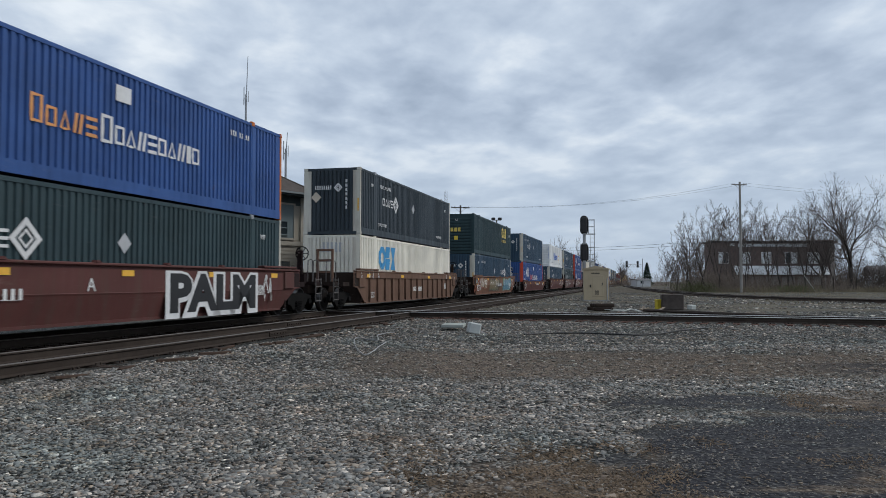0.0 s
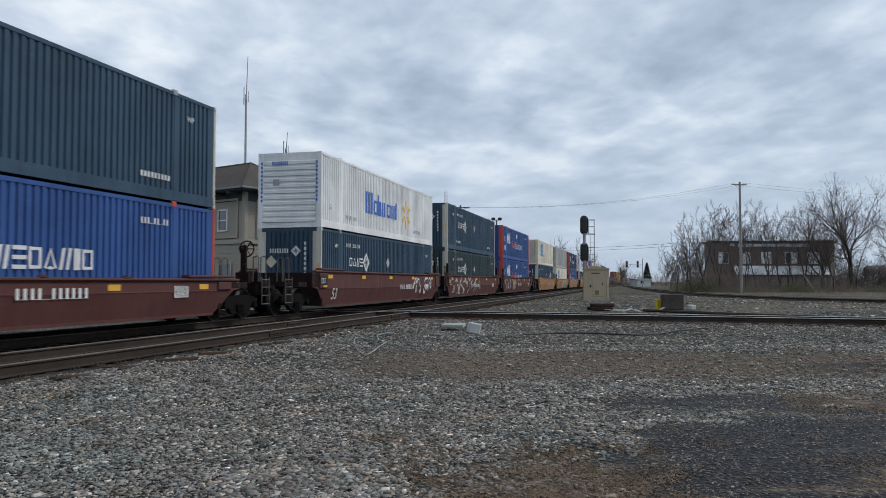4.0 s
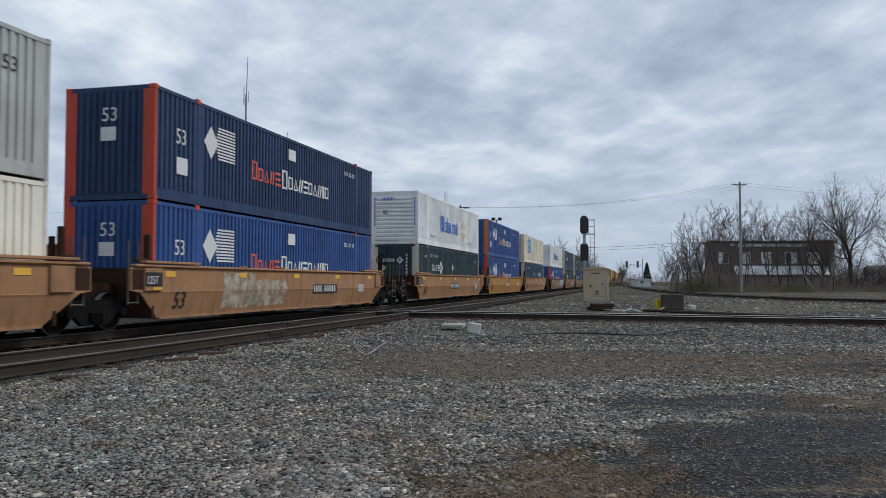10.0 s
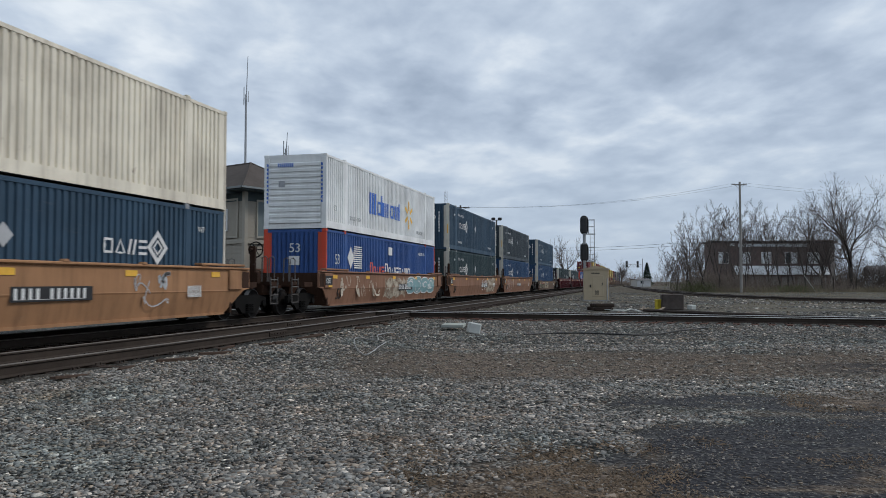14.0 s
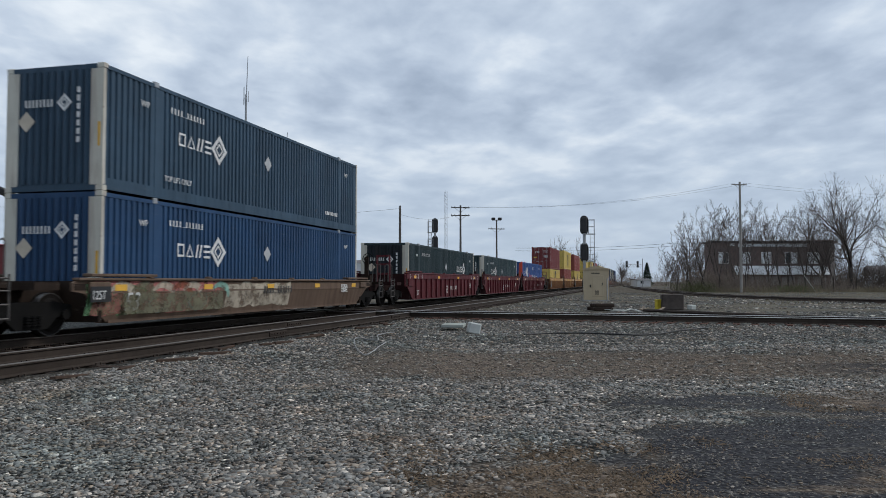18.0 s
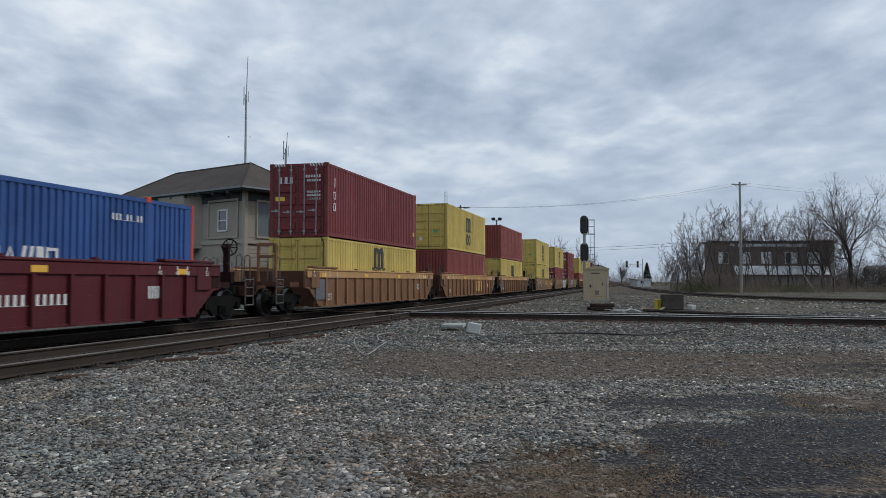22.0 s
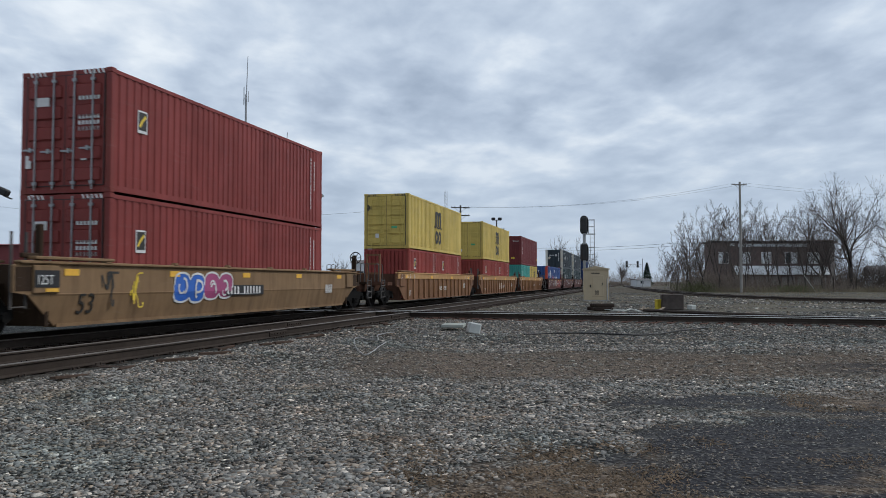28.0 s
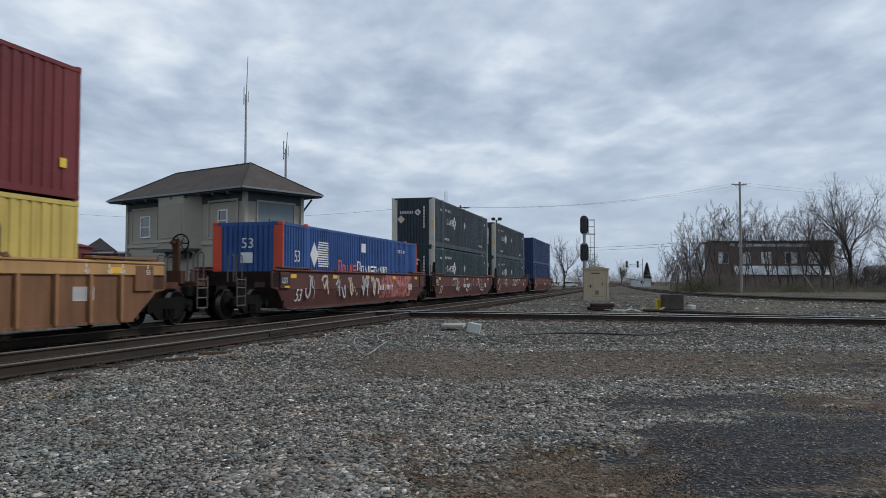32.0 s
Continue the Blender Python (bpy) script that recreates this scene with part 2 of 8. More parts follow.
def gravel_material():
    m, nt, b = nodes_of("crushed_stone")
    cinder, brown, grass, wild, oil_shade, noise_at = zones(nt)
    g = nt.nodes.new("ShaderNodeNewGeometry")
    r = ramp(nt, g.outputs["Random Per Island"], [(0.0, (0.055, 0.058, 0.060)), (0.14, (0.125, 0.133, 0.133)), (0.30, (0.165, 0.137, 0.113)), (0.38, (0.185, 0.199, 0.197)), (0.74, (0.255, 0.266, 0.258)), (0.80, (0.28, 0.235, 0.185)), (0.91, (0.345, 0.345, 0.320)), (0.98, (0.50, 0.48, 0.44)), (1.0, (0.78, 0.75, 0.68))])
    fine = ramp(nt, noise_at(45, 5), [(0.3, (0.75, 0.75, 0.75)), (0.7, (1.2, 1.2, 1.2))])
    c = blend(nt, 1.0, r, fine, "MULTIPLY")
    c = blend(nt, 1.0, c, (1.17, 1.08, 1.02), "MULTIPLY")
    fresh = ramp(nt, noise_at(0.38, 5), [(0.52, (0, 0, 0)), (0.64, (0.48, 0.48, 0.48))])
    c = blend(nt, fresh, c, blend(nt, 1.0, c, (0.76, 0.96, 1.0), "MULTIPLY"))
    rusty = ramp(nt, noise_at(0.9, 6), [(0.57, (0, 0, 0)), (0.68, (0.6, 0.6, 0.6))])
    c = blend(nt, rusty, c, blend(nt, 1.0, c, (1.05, 0.84, 0.68), "MULTIPLY"))
    c = blend(nt, 1.0, c, ramp(nt, noise_at(2.2, 5), [(0.34, (0.66, 0.66, 0.66)), (0.66, (1.12, 1.12, 1.12))]), "MULTIPLY")
    c = blend(nt, calc(nt, "MULTIPLY", brown, 0.45), c, (0.17, 0.135, 0.105))
    c = blend(nt, calc(nt, "MULTIPLY", cinder, 0.2), c, (0.04, 0.04, 0.043))
    nt.links.new(c, b.inputs["Base Color"])
    b.inputs["Roughness"].default_value = 0.85
    b.inputs["Specular IOR Level"].default_value = 0.2
    relief(nt, b, noise_at(90, 4), 0.3, 0.01)
    return m


STEEL = plain("rail_steel_rusty", (0.048, 0.037, 0.030), 0.75, 0.15, 0.3, 5, 0.2)
SHINE_LOW = plain("grazed_railhead", (0.55, 0.53, 0.50), 0.28, 1.0, 0.15, 8, 0.03)
SHINE = plain("polished_railhead", (0.20, 0.178, 0.158), 0.5, 1.0, 0.12, 8, 0.03)
DULLHEAD = plain("dull_railhead", (0.20, 0.165, 0.14), 0.45, 0.7, 0.2, 6, 0.05)
TIE = plain("creosoted_wood", (0.048, 0.034, 0.027), 0.9, 0, 0.45, 7, 0.6, (1, 6, 6))
TRUCKMAT = plain("grimy_cast_steel", (0.0065, 0.006, 0.0056), 0.85, 0.0, 0.4, 5, 0.2)
WHEELMAT = plain("wheel_steel", (0.011, 0.009, 0.008), 0.75, 0.1, 0.3, 5, 0.1)
TREAD = plain("bright_tread", (0.13, 0.125, 0.12), 0.45, 1.0, 0.4, 6, 0.04)
GALV = plain("galvanised_steel", (0.34, 0.35, 0.36), 0.5, 0.6, 0.2, 6, 0.08)
IRON = plain("worn_grab_iron", (0.085, 0.075, 0.068), 0.6, 0.2, 0.4, 5, 0.1)
WHITE = plain("white_lettering", (0.68, 0.68, 0.66), 0.6, 0, 0.12, 9, 0.05)
BLACK = plain("black_paint", (0.014, 0.014, 0.015), 0.55, 0, 0.3, 6, 0.1)
YELLOW = plain("yellow_marking", (0.72, 0.40, 0.045), 0.55, 0, 0.18, 8, 0.05)


# ---------------------------------------------------------------- mesh helpers
def quad_box(bm, x0, x1, y0, y1, z0, z1):
    v = [bm.verts.new(p) for p in ((x0, y0, z0), (x1, y0, z0), (x1, y1, z0), (x0, y1, z0), (x0, y0, z1), (x1, y0, z1), (x1, y1, z1), (x0, y1, z1))]
    for f in ((3, 2, 1, 0), (4, 5, 6, 7), (0, 1, 5, 4), (1, 2, 6, 5), (2, 3, 7, 6), (3, 0, 4, 7)):
        bm.faces.new([v[i] for i in f])
    return v


def soft_box(bm, x0, x1, y0, y1, z0, z1, r=0.02):
    """A box with its upright and lengthwise edges cut."""
    tmp = bmesh.new()
    quad_box(tmp, x0, x1, y0, y1, z0, z1)
    bmesh.ops.bevel(tmp, geom=tmp.edges[:], offset=r, segments=1, affect="EDGES")
    me = bpy.data.meshes.new("tmp")
    tmp.to_mesh(me)
    tmp.free()
    bm.from_mesh(me)
    bpy.data.meshes.remove(me)


def rod(bm, a, b, r, r2=None, n=8, cap=True):
    a, b = Vector(a), Vector(b)
    r2 = r if r2 is None else r2
    q = (b - a).to_track_quat("Z", "Y").to_matrix()
    lo = [bm.verts.new(a + q @ Vector((r * math.cos(6.28319 * i / n), r * math.sin(6.28319 * i / n), 0))) for i in range(n)]
    hi = [bm.verts.new(b + q @ Vector((r2 * math.cos(6.28319 * i / n), r2 * math.sin(6.28319 * i / n), 0))) for i in range(n)]
    for i in range(n):
        bm.faces.new((lo[i], lo[(i + 1) % n], hi[(i + 1) % n], hi[i]))
    if cap:
        bm.faces.new(lo[::-1])
        bm.faces.new(hi)


def pipe(bm, pts, r, n=6):
    """A bent round bar through the points, in one piece."""
    P = [Vector(p) for p in pts]
    rings = []
    for i, p in enumerate(P):
        d = P[min(i + 1, len(P) - 1)] - P[max(i - 1, 0)]
        d = d if d.length > 1e-6 else Vector((0, 0, 1))
        q = d.to_track_quat("Z", "Y").to_matrix()
        rings.append([bm.verts.new(p + q @ Vector((r * math.cos(6.28319 * k / n), r * math.sin(6.28319 * k / n), 0))) for k in range(n)])
    for a, b in zip(rings, rings[1:]):
        best = min(range(n), key=lambda o: sum((a[k].co - b[(k + o) % n].co).length for k in range(n)))
        for k in range(n):
            bm.faces.new((a[k], a[(k + 1) % n], b[(k + 1 + best) % n], b[(k + best) % n]))
    bm.faces.new(rings[0][::-1])
    bm.faces.new(rings[-1])


def slab_xz(bm, outline, y0, y1):
    """A plate with the given outline in x, z between two values of y."""
    a = [bm.verts.new((x, y0, z)) for x, z in outline]
    b = [bm.verts.new((x, y1, z)) for x, z in outline]
    n = len(outline)
    bm.faces.new(a)
    bm.faces.new(b[::-1])
    for i in range(n):
        bm.faces.new((a[(i + 1) % n], a[i], b[i], b[(i + 1) % n]))


def prism(bm, profile, x0, x1):
    """A profile in y, z drawn out along x."""
    a = [bm.verts.new((x0, y, z)) for y, z in profile]
    b = [bm.verts.new((x1, y, z)) for y, z in profile]
    n = len(profile)
    bm.faces.new(a[::-1])
    bm.faces.new(b)
    for i in range(n):
        bm.faces.new((a[i], a[(i + 1) % n], b[(i + 1) % n], b[i]))


MESHES = {}


def finish(bm, name, material, smooth=False):
    bmesh.ops.recalc_face_normals(bm, faces=bm.faces[:])
    me = bpy.data.meshes.new(name)
    bm.to_mesh(me)
    bm.free()
    if smooth:
        for p in me.polygons:
            p.use_smooth = True
    me.materials.append(material)
    return me


def part(name, bm, material, parent=None, label="", m=None, smooth=False):
    ob = new(name, finish(bm, name, material, smooth))
    if parent is not None:
        ob.parent = parent
    if m is not None:
        ob.matrix_basis = m
    return tagged(ob, label)


def weld(bm):
    """Join the loose pieces of one part by short slivers between their nearest corners."""
    left, groups = set(bm.verts), []
    while left:
        todo, seen = [left.pop()], []
        while todo:
            v = todo.pop()
            seen.append(v)
            for e in v.link_edges:
                o = e.other_vert(v)
                if o in left:
                    left.discard(o)
                    todo.append(o)
        groups.append(seen)
    if not 1 < len(groups) < 40:
        return
    groups.sort(key=lambda g: tuple(round(c, 4) for c in min((v.co for v in g), key=lambda c: (c.x, c.y, c.z))))
    done = list(groups[0])
    for g in groups[1:]:
        P, Q = np.array([v.co for v in done]), np.array([v.co for v in g])
        i, j = divmod(int(((P[:, None] - Q[None]) ** 2).sum(2).argmin()), len(g))
        a, b = done[i], g[j]
        bm.faces.new((a, b, bm.verts.new((a.co + b.co) / 2 + Vector((0, 0.0005, 0.002)))))
        done += g


def shared(name, key, maker, material, parent, label="", m=None):
    """A part whose mesh is made once for a key and used again by its likes."""
    key = (key, material.name)
    if key not in MESHES:
        bm = bmesh.new()
        maker(bm)
        if name in ("emblem", "ladder", "handrail", "hazard_stripe", "door_seal", "number_marking", "end_frame", "guide_post", "locking_bar"):
            weld(bm)
        MESHES[key] = finish(bm, name, material)
    ob = new(name, MESHES[key])
    ob.parent = parent
    if m is not None:
        ob.matrix_basis = m
    return tagged(ob, label)


def thing(name, m, label, category, group="", kind=""):
    ob = new(name)
    ob.empty_display_size = 0.3
    ob.matrix_basis = m
    return tagged(ob, label, category, group, kind)


def along(s, lat, z=0.0):
    """A place by its distance along the railway and beside the camera."""
    return Vector((s * math.sin(TH) - lat * math.cos(TH), s * math.cos(TH) + lat * math.sin(TH), z))


def lettering(text, height, depth=0.004, bold=0.0):
    cu = bpy.data.curves.new("text", "FONT")
    cu.body, cu.size, cu.extrude = text, height * 1.38, depth
    cu.resolution_u, cu.offset = 3, bold
    ob = bpy.data.objects.new("text", cu)
    scene.collection.objects.link(ob)
    me = bpy.data.meshes.new_from_object(ob.evaluated_get(bpy.context.evaluated_depsgraph_get()))
    bpy.data.objects.remove(ob)
    return me


def letters(name, text, height, material, parent, m, label="", squeeze=1.0, bold=0.0):
    key = (text, height, material.name, bold, "text")
    if key not in MESHES:
        me = lettering(text, height, 0.004, bold)
        me.materials.clear()
        me.materials.append(material)
        MESHES[key] = me
    ob = new(name, MESHES[key])
    ob.parent = parent
    ob.matrix_basis = m @ Matrix.Diagonal((squeeze, 1, 1, 1))
    return tagged(ob, label)


def ribbon(bm, pts, w, y=0.0):
    """A painted stroke in the x, z plane, facing -y."""
    pts = [Vector((p[0], 0, p[1])) for p in pts]
    rows = []
    for i, p in enumerate(pts):
        d = (pts[min(i + 1, len(pts) - 1)] - pts[max(i - 1, 0)])
        d = d.normalized() if d.length > 1e-6 else Vector((1, 0, 0))
        n = Vector((-d.z, 0, d.x)) * w / 2
        rows.append((bm.verts.new((p.x + n.x, y, p.z + n.z)), bm.verts.new((p.x - n.x, y, p.z - n.z))))
    for a, b in zip(rows, rows[1:]):
        bm.faces.new((a[0], b[0], b[1], a[1]))


# ---------------------------------------------------------------- ground
CROSS_A, CROSS_D = Vector((13.97, 24.97, 0)), Vector((-0.933, 0.360, 0))   # the crossing line
CROSS_N = Vector((0.360, 0.933, 0))


def smooth01(v):
    v = max(0.0, min(1.0, v))
    return v * v * (3 - 2 * v)


def ground_z(x, y):
    lat = -x * math.cos(TH) + y * math.sin(TH)
    d1 = NEAR - 1.75 - lat
    d2 = -((x - CROSS_A.x) * CROSS_N.x + (y - CROSS_A.y) * CROSS_N.y) - 1.75
    d = min(d1, d2)
    z = 0.105 * (1 - smooth01(d / 5.0))
    if d1 < d2 and abs(d1) < 1.6 and y < 45:      # ballast heaped unevenly over the near tie ends
        z += (0.036 + 0.035 * noise.noise(Vector((x * 1.3, y * 1.3, 7)))) * smooth01((1.6 - abs(d1)) / 0.8)
    if y < 40 and abs(x) < 40:
        z += 0.05 * (noise.noise(Vector((x * 0.35, y * 0.35, 0.3)))) * smooth01(d / 2.5) + 0.018 * noise.noise(Vector((x * 1.7, y * 1.7, 4))) * smooth01(d / 1.5)
    return z


def graded(lo, hi, fine, far_lo, far_hi):
    a = list(np.arange(lo, hi + 1e-6, fine))
    step, v = fine, lo
    while v > far_lo:
        step *= 1.28
        v -= step
        a.insert(0, v)
    step, v = fine, hi
    while v < far_hi:
        step *= 1.28
        v += step
        a.append(v)
    return a


def make_ground():
    xs, ys = graded(-16, 18, 0.3, -2500, 2500), graded(1, 34, 0.3, -2500, 4200)
    verts = [(x, y, ground_z(x, y)) for y in ys for x in xs]
    n = len(xs)
    faces = [(j * n + i, j * n + i + 1, (j + 1) * n + i + 1, (j + 1) * n + i) for j in range(len(ys) - 1) for i in range(n - 1)]
    me = bpy.data.meshes.new("ground")
    me.from_pydata(verts, [], faces)
    for p in me.polygons:
        p.use_smooth = True
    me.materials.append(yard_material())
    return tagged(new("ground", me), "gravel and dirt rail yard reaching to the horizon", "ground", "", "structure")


make_ground()


# ---------------------------------------------------------------- tracks
RAIL_PROFILE = [(-0.07, 0), (0.07, 0), (0.07, 0.012), (0.012, 0.035), (0.012, 0.135), (0.036, 0.150), (0.036, 0.176), (0.028, 0.182), (-0.028, 0.182), (-0.036, 0.176), (-0.036, 0.150), (-0.012, 0.135), (-0.012, 0.035), (-0.07, 0.012)]


def rail_along(bm, pts, offset, z, profile=RAIL_PROFILE):
    """A rail swept along a line of points, set off to its left."""
    rings = []
    for i, p in enumerate(pts):
        d = (pts[min(i + 1, len(pts) - 1)] - pts[max(0, i - 1)]).normalized()
        nrm = Vector((-d.y, d.x, 0))
        rings.append([bm.verts.new((p.x + nrm.x * (offset + a), p.y + nrm.y * (offset + a), z + b)) for a, b in profile])
    n = len(profile)
    for r, q in zip(rings, rings[1:]):
        for i in range(n):
            bm.faces.new((r[i], r[(i + 1) % n], q[(i + 1) % n], q[i]))
    bm.faces.new(rings[0])
    bm.faces.new(rings[-1][::-1])


HEAD = [(-0.0375, 0.168), (-0.0375, 0.177), (-0.029, 0.1845), (0.029, 0.1845), (0.0375, 0.177), (0.0375, 0.168)]


def tie_mesh(bm):
    soft_box(bm, -0.115, 0.115, -1.3, 1.3, -0.16, 0.0, 0.015)


def plate_mesh(bm):
    for s in (-1, 1):
        y = s * 0.7175
        quad_box(bm, -0.09, 0.09, y - 0.16, y + 0.16, 0.0, 0.014)
        for a in (-0.055, 0.055):
            for b in (-0.09, 0.09):
                quad_box(bm, a - 0.012, a + 0.012, y + b - 0.014, y + b + 0.014, 0.014, 0.05)


RUSTY_TIE = plain("rust_stained_wood", (0.095, 0.050, 0.038), 0.9, 0, 0.45, 7, 0.6, (1, 6, 6))


def track(name, pts, label, shiny, near_range, spacing=0.52, wood=TIE):
    ob = thing(name, Matrix(), label, "railway track", "", "structure")
    base = RAIL - 0.1845
    for off in (-0.7175, 0.7175):
        bm = bmesh.new()
        rail_along(bm, pts, off, base)
        r = part("rail", bm, STEEL, ob)
        bm = bmesh.new()
        rail_along(bm, pts, off, base, HEAD)
        part("railhead", bm, (SHINE_LOW if wood is RUSTY_TIE else SHINE) if shiny else DULLHEAD, r, "polished running surface" if shiny else "dull running surface")
    # ties, walked along the line
    rnd = random.Random(name)
    rest = bmesh.new()
    run, count = 0.0, 0
    me = None
    for a, b in zip(pts, pts[1:]):
        d = b - a
        ln = d.length
        d.normalize()
        yaw = math.degrees(math.atan2(d.y, d.x))
        while run < ln:
            p = a + d * run
            m = pose(p.x, p.y, base - 0.016, 0, 0, yaw + rnd.uniform(-1.2, 1.2)) @ pose(rnd.uniform(-0.03, 0.03), rnd.uniform(-0.09, 0.09), rnd.uniform(-0.02, 0.0))
            if near_range(p):
                t = shared("tie", ("tie",), tie_mesh, wood, ob, "", m)
                shared("tie_plate", ("tieplate",), plate_mesh, STEEL, t)
            elif p.length < 260:
                v = quad_box(rest, -0.115, 0.115, -1.3, 1.3, -0.16, 0.0)
                for q in v:
                    q.co = m @ q.co
            run += spacing
        run -= ln
    part("far_ties", rest, TIE, ob)["kind"] = "stuff"
    return ob


def line_pts(lat, s0, s1):
    return [along(s0, lat), along(s1, lat)]


track("main_track_near", line_pts(NEAR, -40, 620), "near main track with rusty rails and wooden ties", True, lambda p: 6 < p.y < 46)
track("main_track_far", line_pts(FAR, -700, 900), "far main track under the freight train", True, lambda p: 12 < p.y < 40)
CR = [CROSS_A - CROSS_D * 30, CROSS_A + CROSS_D * 70]
track("crossing_track", CR, "branch track that crosses both mains at a diamond", True, lambda p: -8 < p.x < 18, 0.52, RUSTY_TIE)
CONN = [Vector(p) for p in ((48, 36.5, 0), (40, 41, 0), (33.5, 46, 0), (29, 52, 0), (26.6, 59, 0), (25.7, 68, 0), (26.3, 80, 0), (29, 100, 0), (35.0, 135, 0), (45, 185, 0), (57.5, 245, 0), (72, 312, 0))]
track("connecting_track", CONN, "curved connecting track beside the scrub", False, lambda p: False)


def joint(name, at_s, lat, side):
    """Bolted joint bars on a rail."""
    m = Matrix.Translation(along(at_s, lat, RAIL - 0.1845)) @ pose(0, 0, 0, 0, 0, PHI)
    ob = thing(name, m, "bolted steel joint bar on the near rail", "joint bar")
    bm = bmesh.new()
    soft_box(bm, -0.46, 0.46, -0.045, -0.013, 0.03, 0.135, 0.01)
    part("bar", bm, STEEL, ob)
    for i in range(6):
        bm = bmesh.new()
        rod(bm, (-0.38 + i * 0.152, -0.07, 0.085), (-0.38 + i * 0.152, -0.04, 0.085), 0.018, None, 6)
        part("bolt", bm, STEEL, ob)


joint("joint_bar", 17.6, NEAR - 0.7175, -1)
joint("joint_bar", 21.6, NEAR + 0.7175, -1)
joint("joint_bar", 27.0, NEAR - 0.7175, -1)


# ---------------------------------------------------------------- crushed stone
def scatter(name, label, spots, seed):
    """Angular stones as one object: each spot is x, y, radius."""
    rng = np.random.default_rng(seed)
    cube = np.array([[x, y, z] for z in (-1, 1) for y in (-1, 1) for x in (-1, 1)], float)
    quads = np.array([[4, 5, 7, 6], [0, 1, 5, 4], [1, 3, 7, 5], [3, 2, 6, 7], [2, 0, 4, 6]])
    n = len(spots)
    v = np.repeat(cube[None], n, 0) * rng.uniform(0.40, 1.05, (n, 8, 1)) + rng.uniform(-0.32, 0.32, (n, 8, 3))
    v *= np.stack([rng.uniform(0.75, 1.4, n), rng.uniform(0.45, 0.9, n), rng.uniform(0.5, 1.1, n)], 1)[:, None, :]
    v[:, :, 2] *= 0.38
    a = rng.uniform(0, 2 * np.pi, n)
    t = rng.normal(0, 0.3, n)
    x, y, z = v[:, :, 0], v[:, :, 1], v[:, :, 2]
    y, z = y * np.cos(t)[:, None] - z * np.sin(t)[:, None], y * np.sin(t)[:, None] + z * np.cos(t)[:, None]
    x, y = x * np.cos(a)[:, None] - y * np.sin(a)[:, None], x * np.sin(a)[:, None] + y * np.cos(a)[:, None]
    r = spots[:, 2:3]
    gz = np.array([ground_z(px, py) for px, py in spots[:, :2]])
    co = np.stack([x * r + spots[:, 0:1], y * r + spots[:, 1:2], z * r + gz[:, None] + r * 0.30], 2).reshape(-1, 3)
    f = (quads[None] + (np.arange(n) * 8)[:, None, None]).reshape(-1)
    me = bpy.data.meshes.new(name)
    me.vertices.add(n * 8)
    me.vertices.foreach_set("co", co.ravel())
    me.loops.add(len(f))
    me.loops.foreach_set("vertex_index", f.astype(np.int32))
    me.polygons.add(n * 5)
    me.polygons.foreach_set("loop_start", (np.arange(n * 5) * 4).astype(np.int32))
    me.polygons.foreach_set("loop_total", np.full(n * 5, 4, np.int32))
    me.update(calc_edges=True)
    me.materials.append(gravel_material())
    return tagged(new(name, me), label, "gravel", "", "stuff")


def yard_spots():
    rng = np.random.default_rng(7)
    out = []
    for y0, y1, dens, r0, r1 in ((5.0, 6.5, 1750, 0.009, 0.028), (6.5, 9.0, 1400, 0.010, 0.029), (9.0, 13.0, 720, 0.013, 0.033), (13.0, 19.0, 290, 0.018, 0.038), (19.0, 30.0, 90, 0.024, 0.046)):
        w = 0.60 * y1 + 0.8
        k = int(dens * (y1 - y0) * 2 * w)
        p = np.stack([rng.uniform(-w, w, k), rng.uniform(y0, y1, k), r0 + (r1 - r0) * rng.random(k) ** 2], 1)
        p = p[np.abs(p[:, 0]) < 0.585 * p[:, 1] + 0.5]
        lat = -p[:, 0] * math.cos(TH) + p[:, 1] * math.sin(TH)
        crs = (p[:, 0] - CROSS_A.x) * CROSS_N.x + (p[:, 1] - CROSS_A.y) * CROSS_N.y
        p = p[(lat < NEAR - 1.2) & (crs < -1.2)]
        # thin out over the cinders and the trodden lane
        edge = p[:, 0] - 0.30 * (p[:, 1] - 4.5)
        wob = np.array([noise.noise(Vector((a * 0.9, b * 0.9, 0))) for a, b in p[:, :2]])
        cinder = (edge + wob * 0.8 > 0.9) & (p[:, 1] - 0.55 * p[:, 0] + wob < 6.9)
        cinder |= (p[:, 0] + wob > 2.2) & (p[:, 0] + wob < 4.8) & (p[:, 1] + 0.6 * wob > 9.1) & (p[:, 1] + 0.6 * wob < 10.2)
        lane = (p[:, 1] + wob > 12.2) & (p[:, 1] + wob < 16.9) & (p[:, 0] > -1.5)
        rim = (edge + wob > -0.4) & (p[:, 1] + wob < 6.7)
        streak = np.array([noise.noise(Vector((0.35 * (a * 0.84 + b * 0.54), 1.7 * (b * 0.84 - a * 0.54), 3))) for a, b in p[:, :2]])
        keep = rng.random(len(p)) < np.where(cinder, np.where(streak > 0.16, 0.5, 0.18), np.where(rim, 0.14, np.where(lane, 0.24, 1.0)))
        pale = (np.hypot((p[:, 0] + 1.05) / 0.75, (p[:, 1] - 5.9) / 1.0) + 0.5 * wob < 1)
        p[pale, 2] *= 1.35
        p = p[keep]
        p[cinder[keep], 2] *= 0.55
        out.append(p)
    return np.concatenate(out)


scatter("gravel", "grey and pale crushed stone over the yard", yard_spots(), 3)


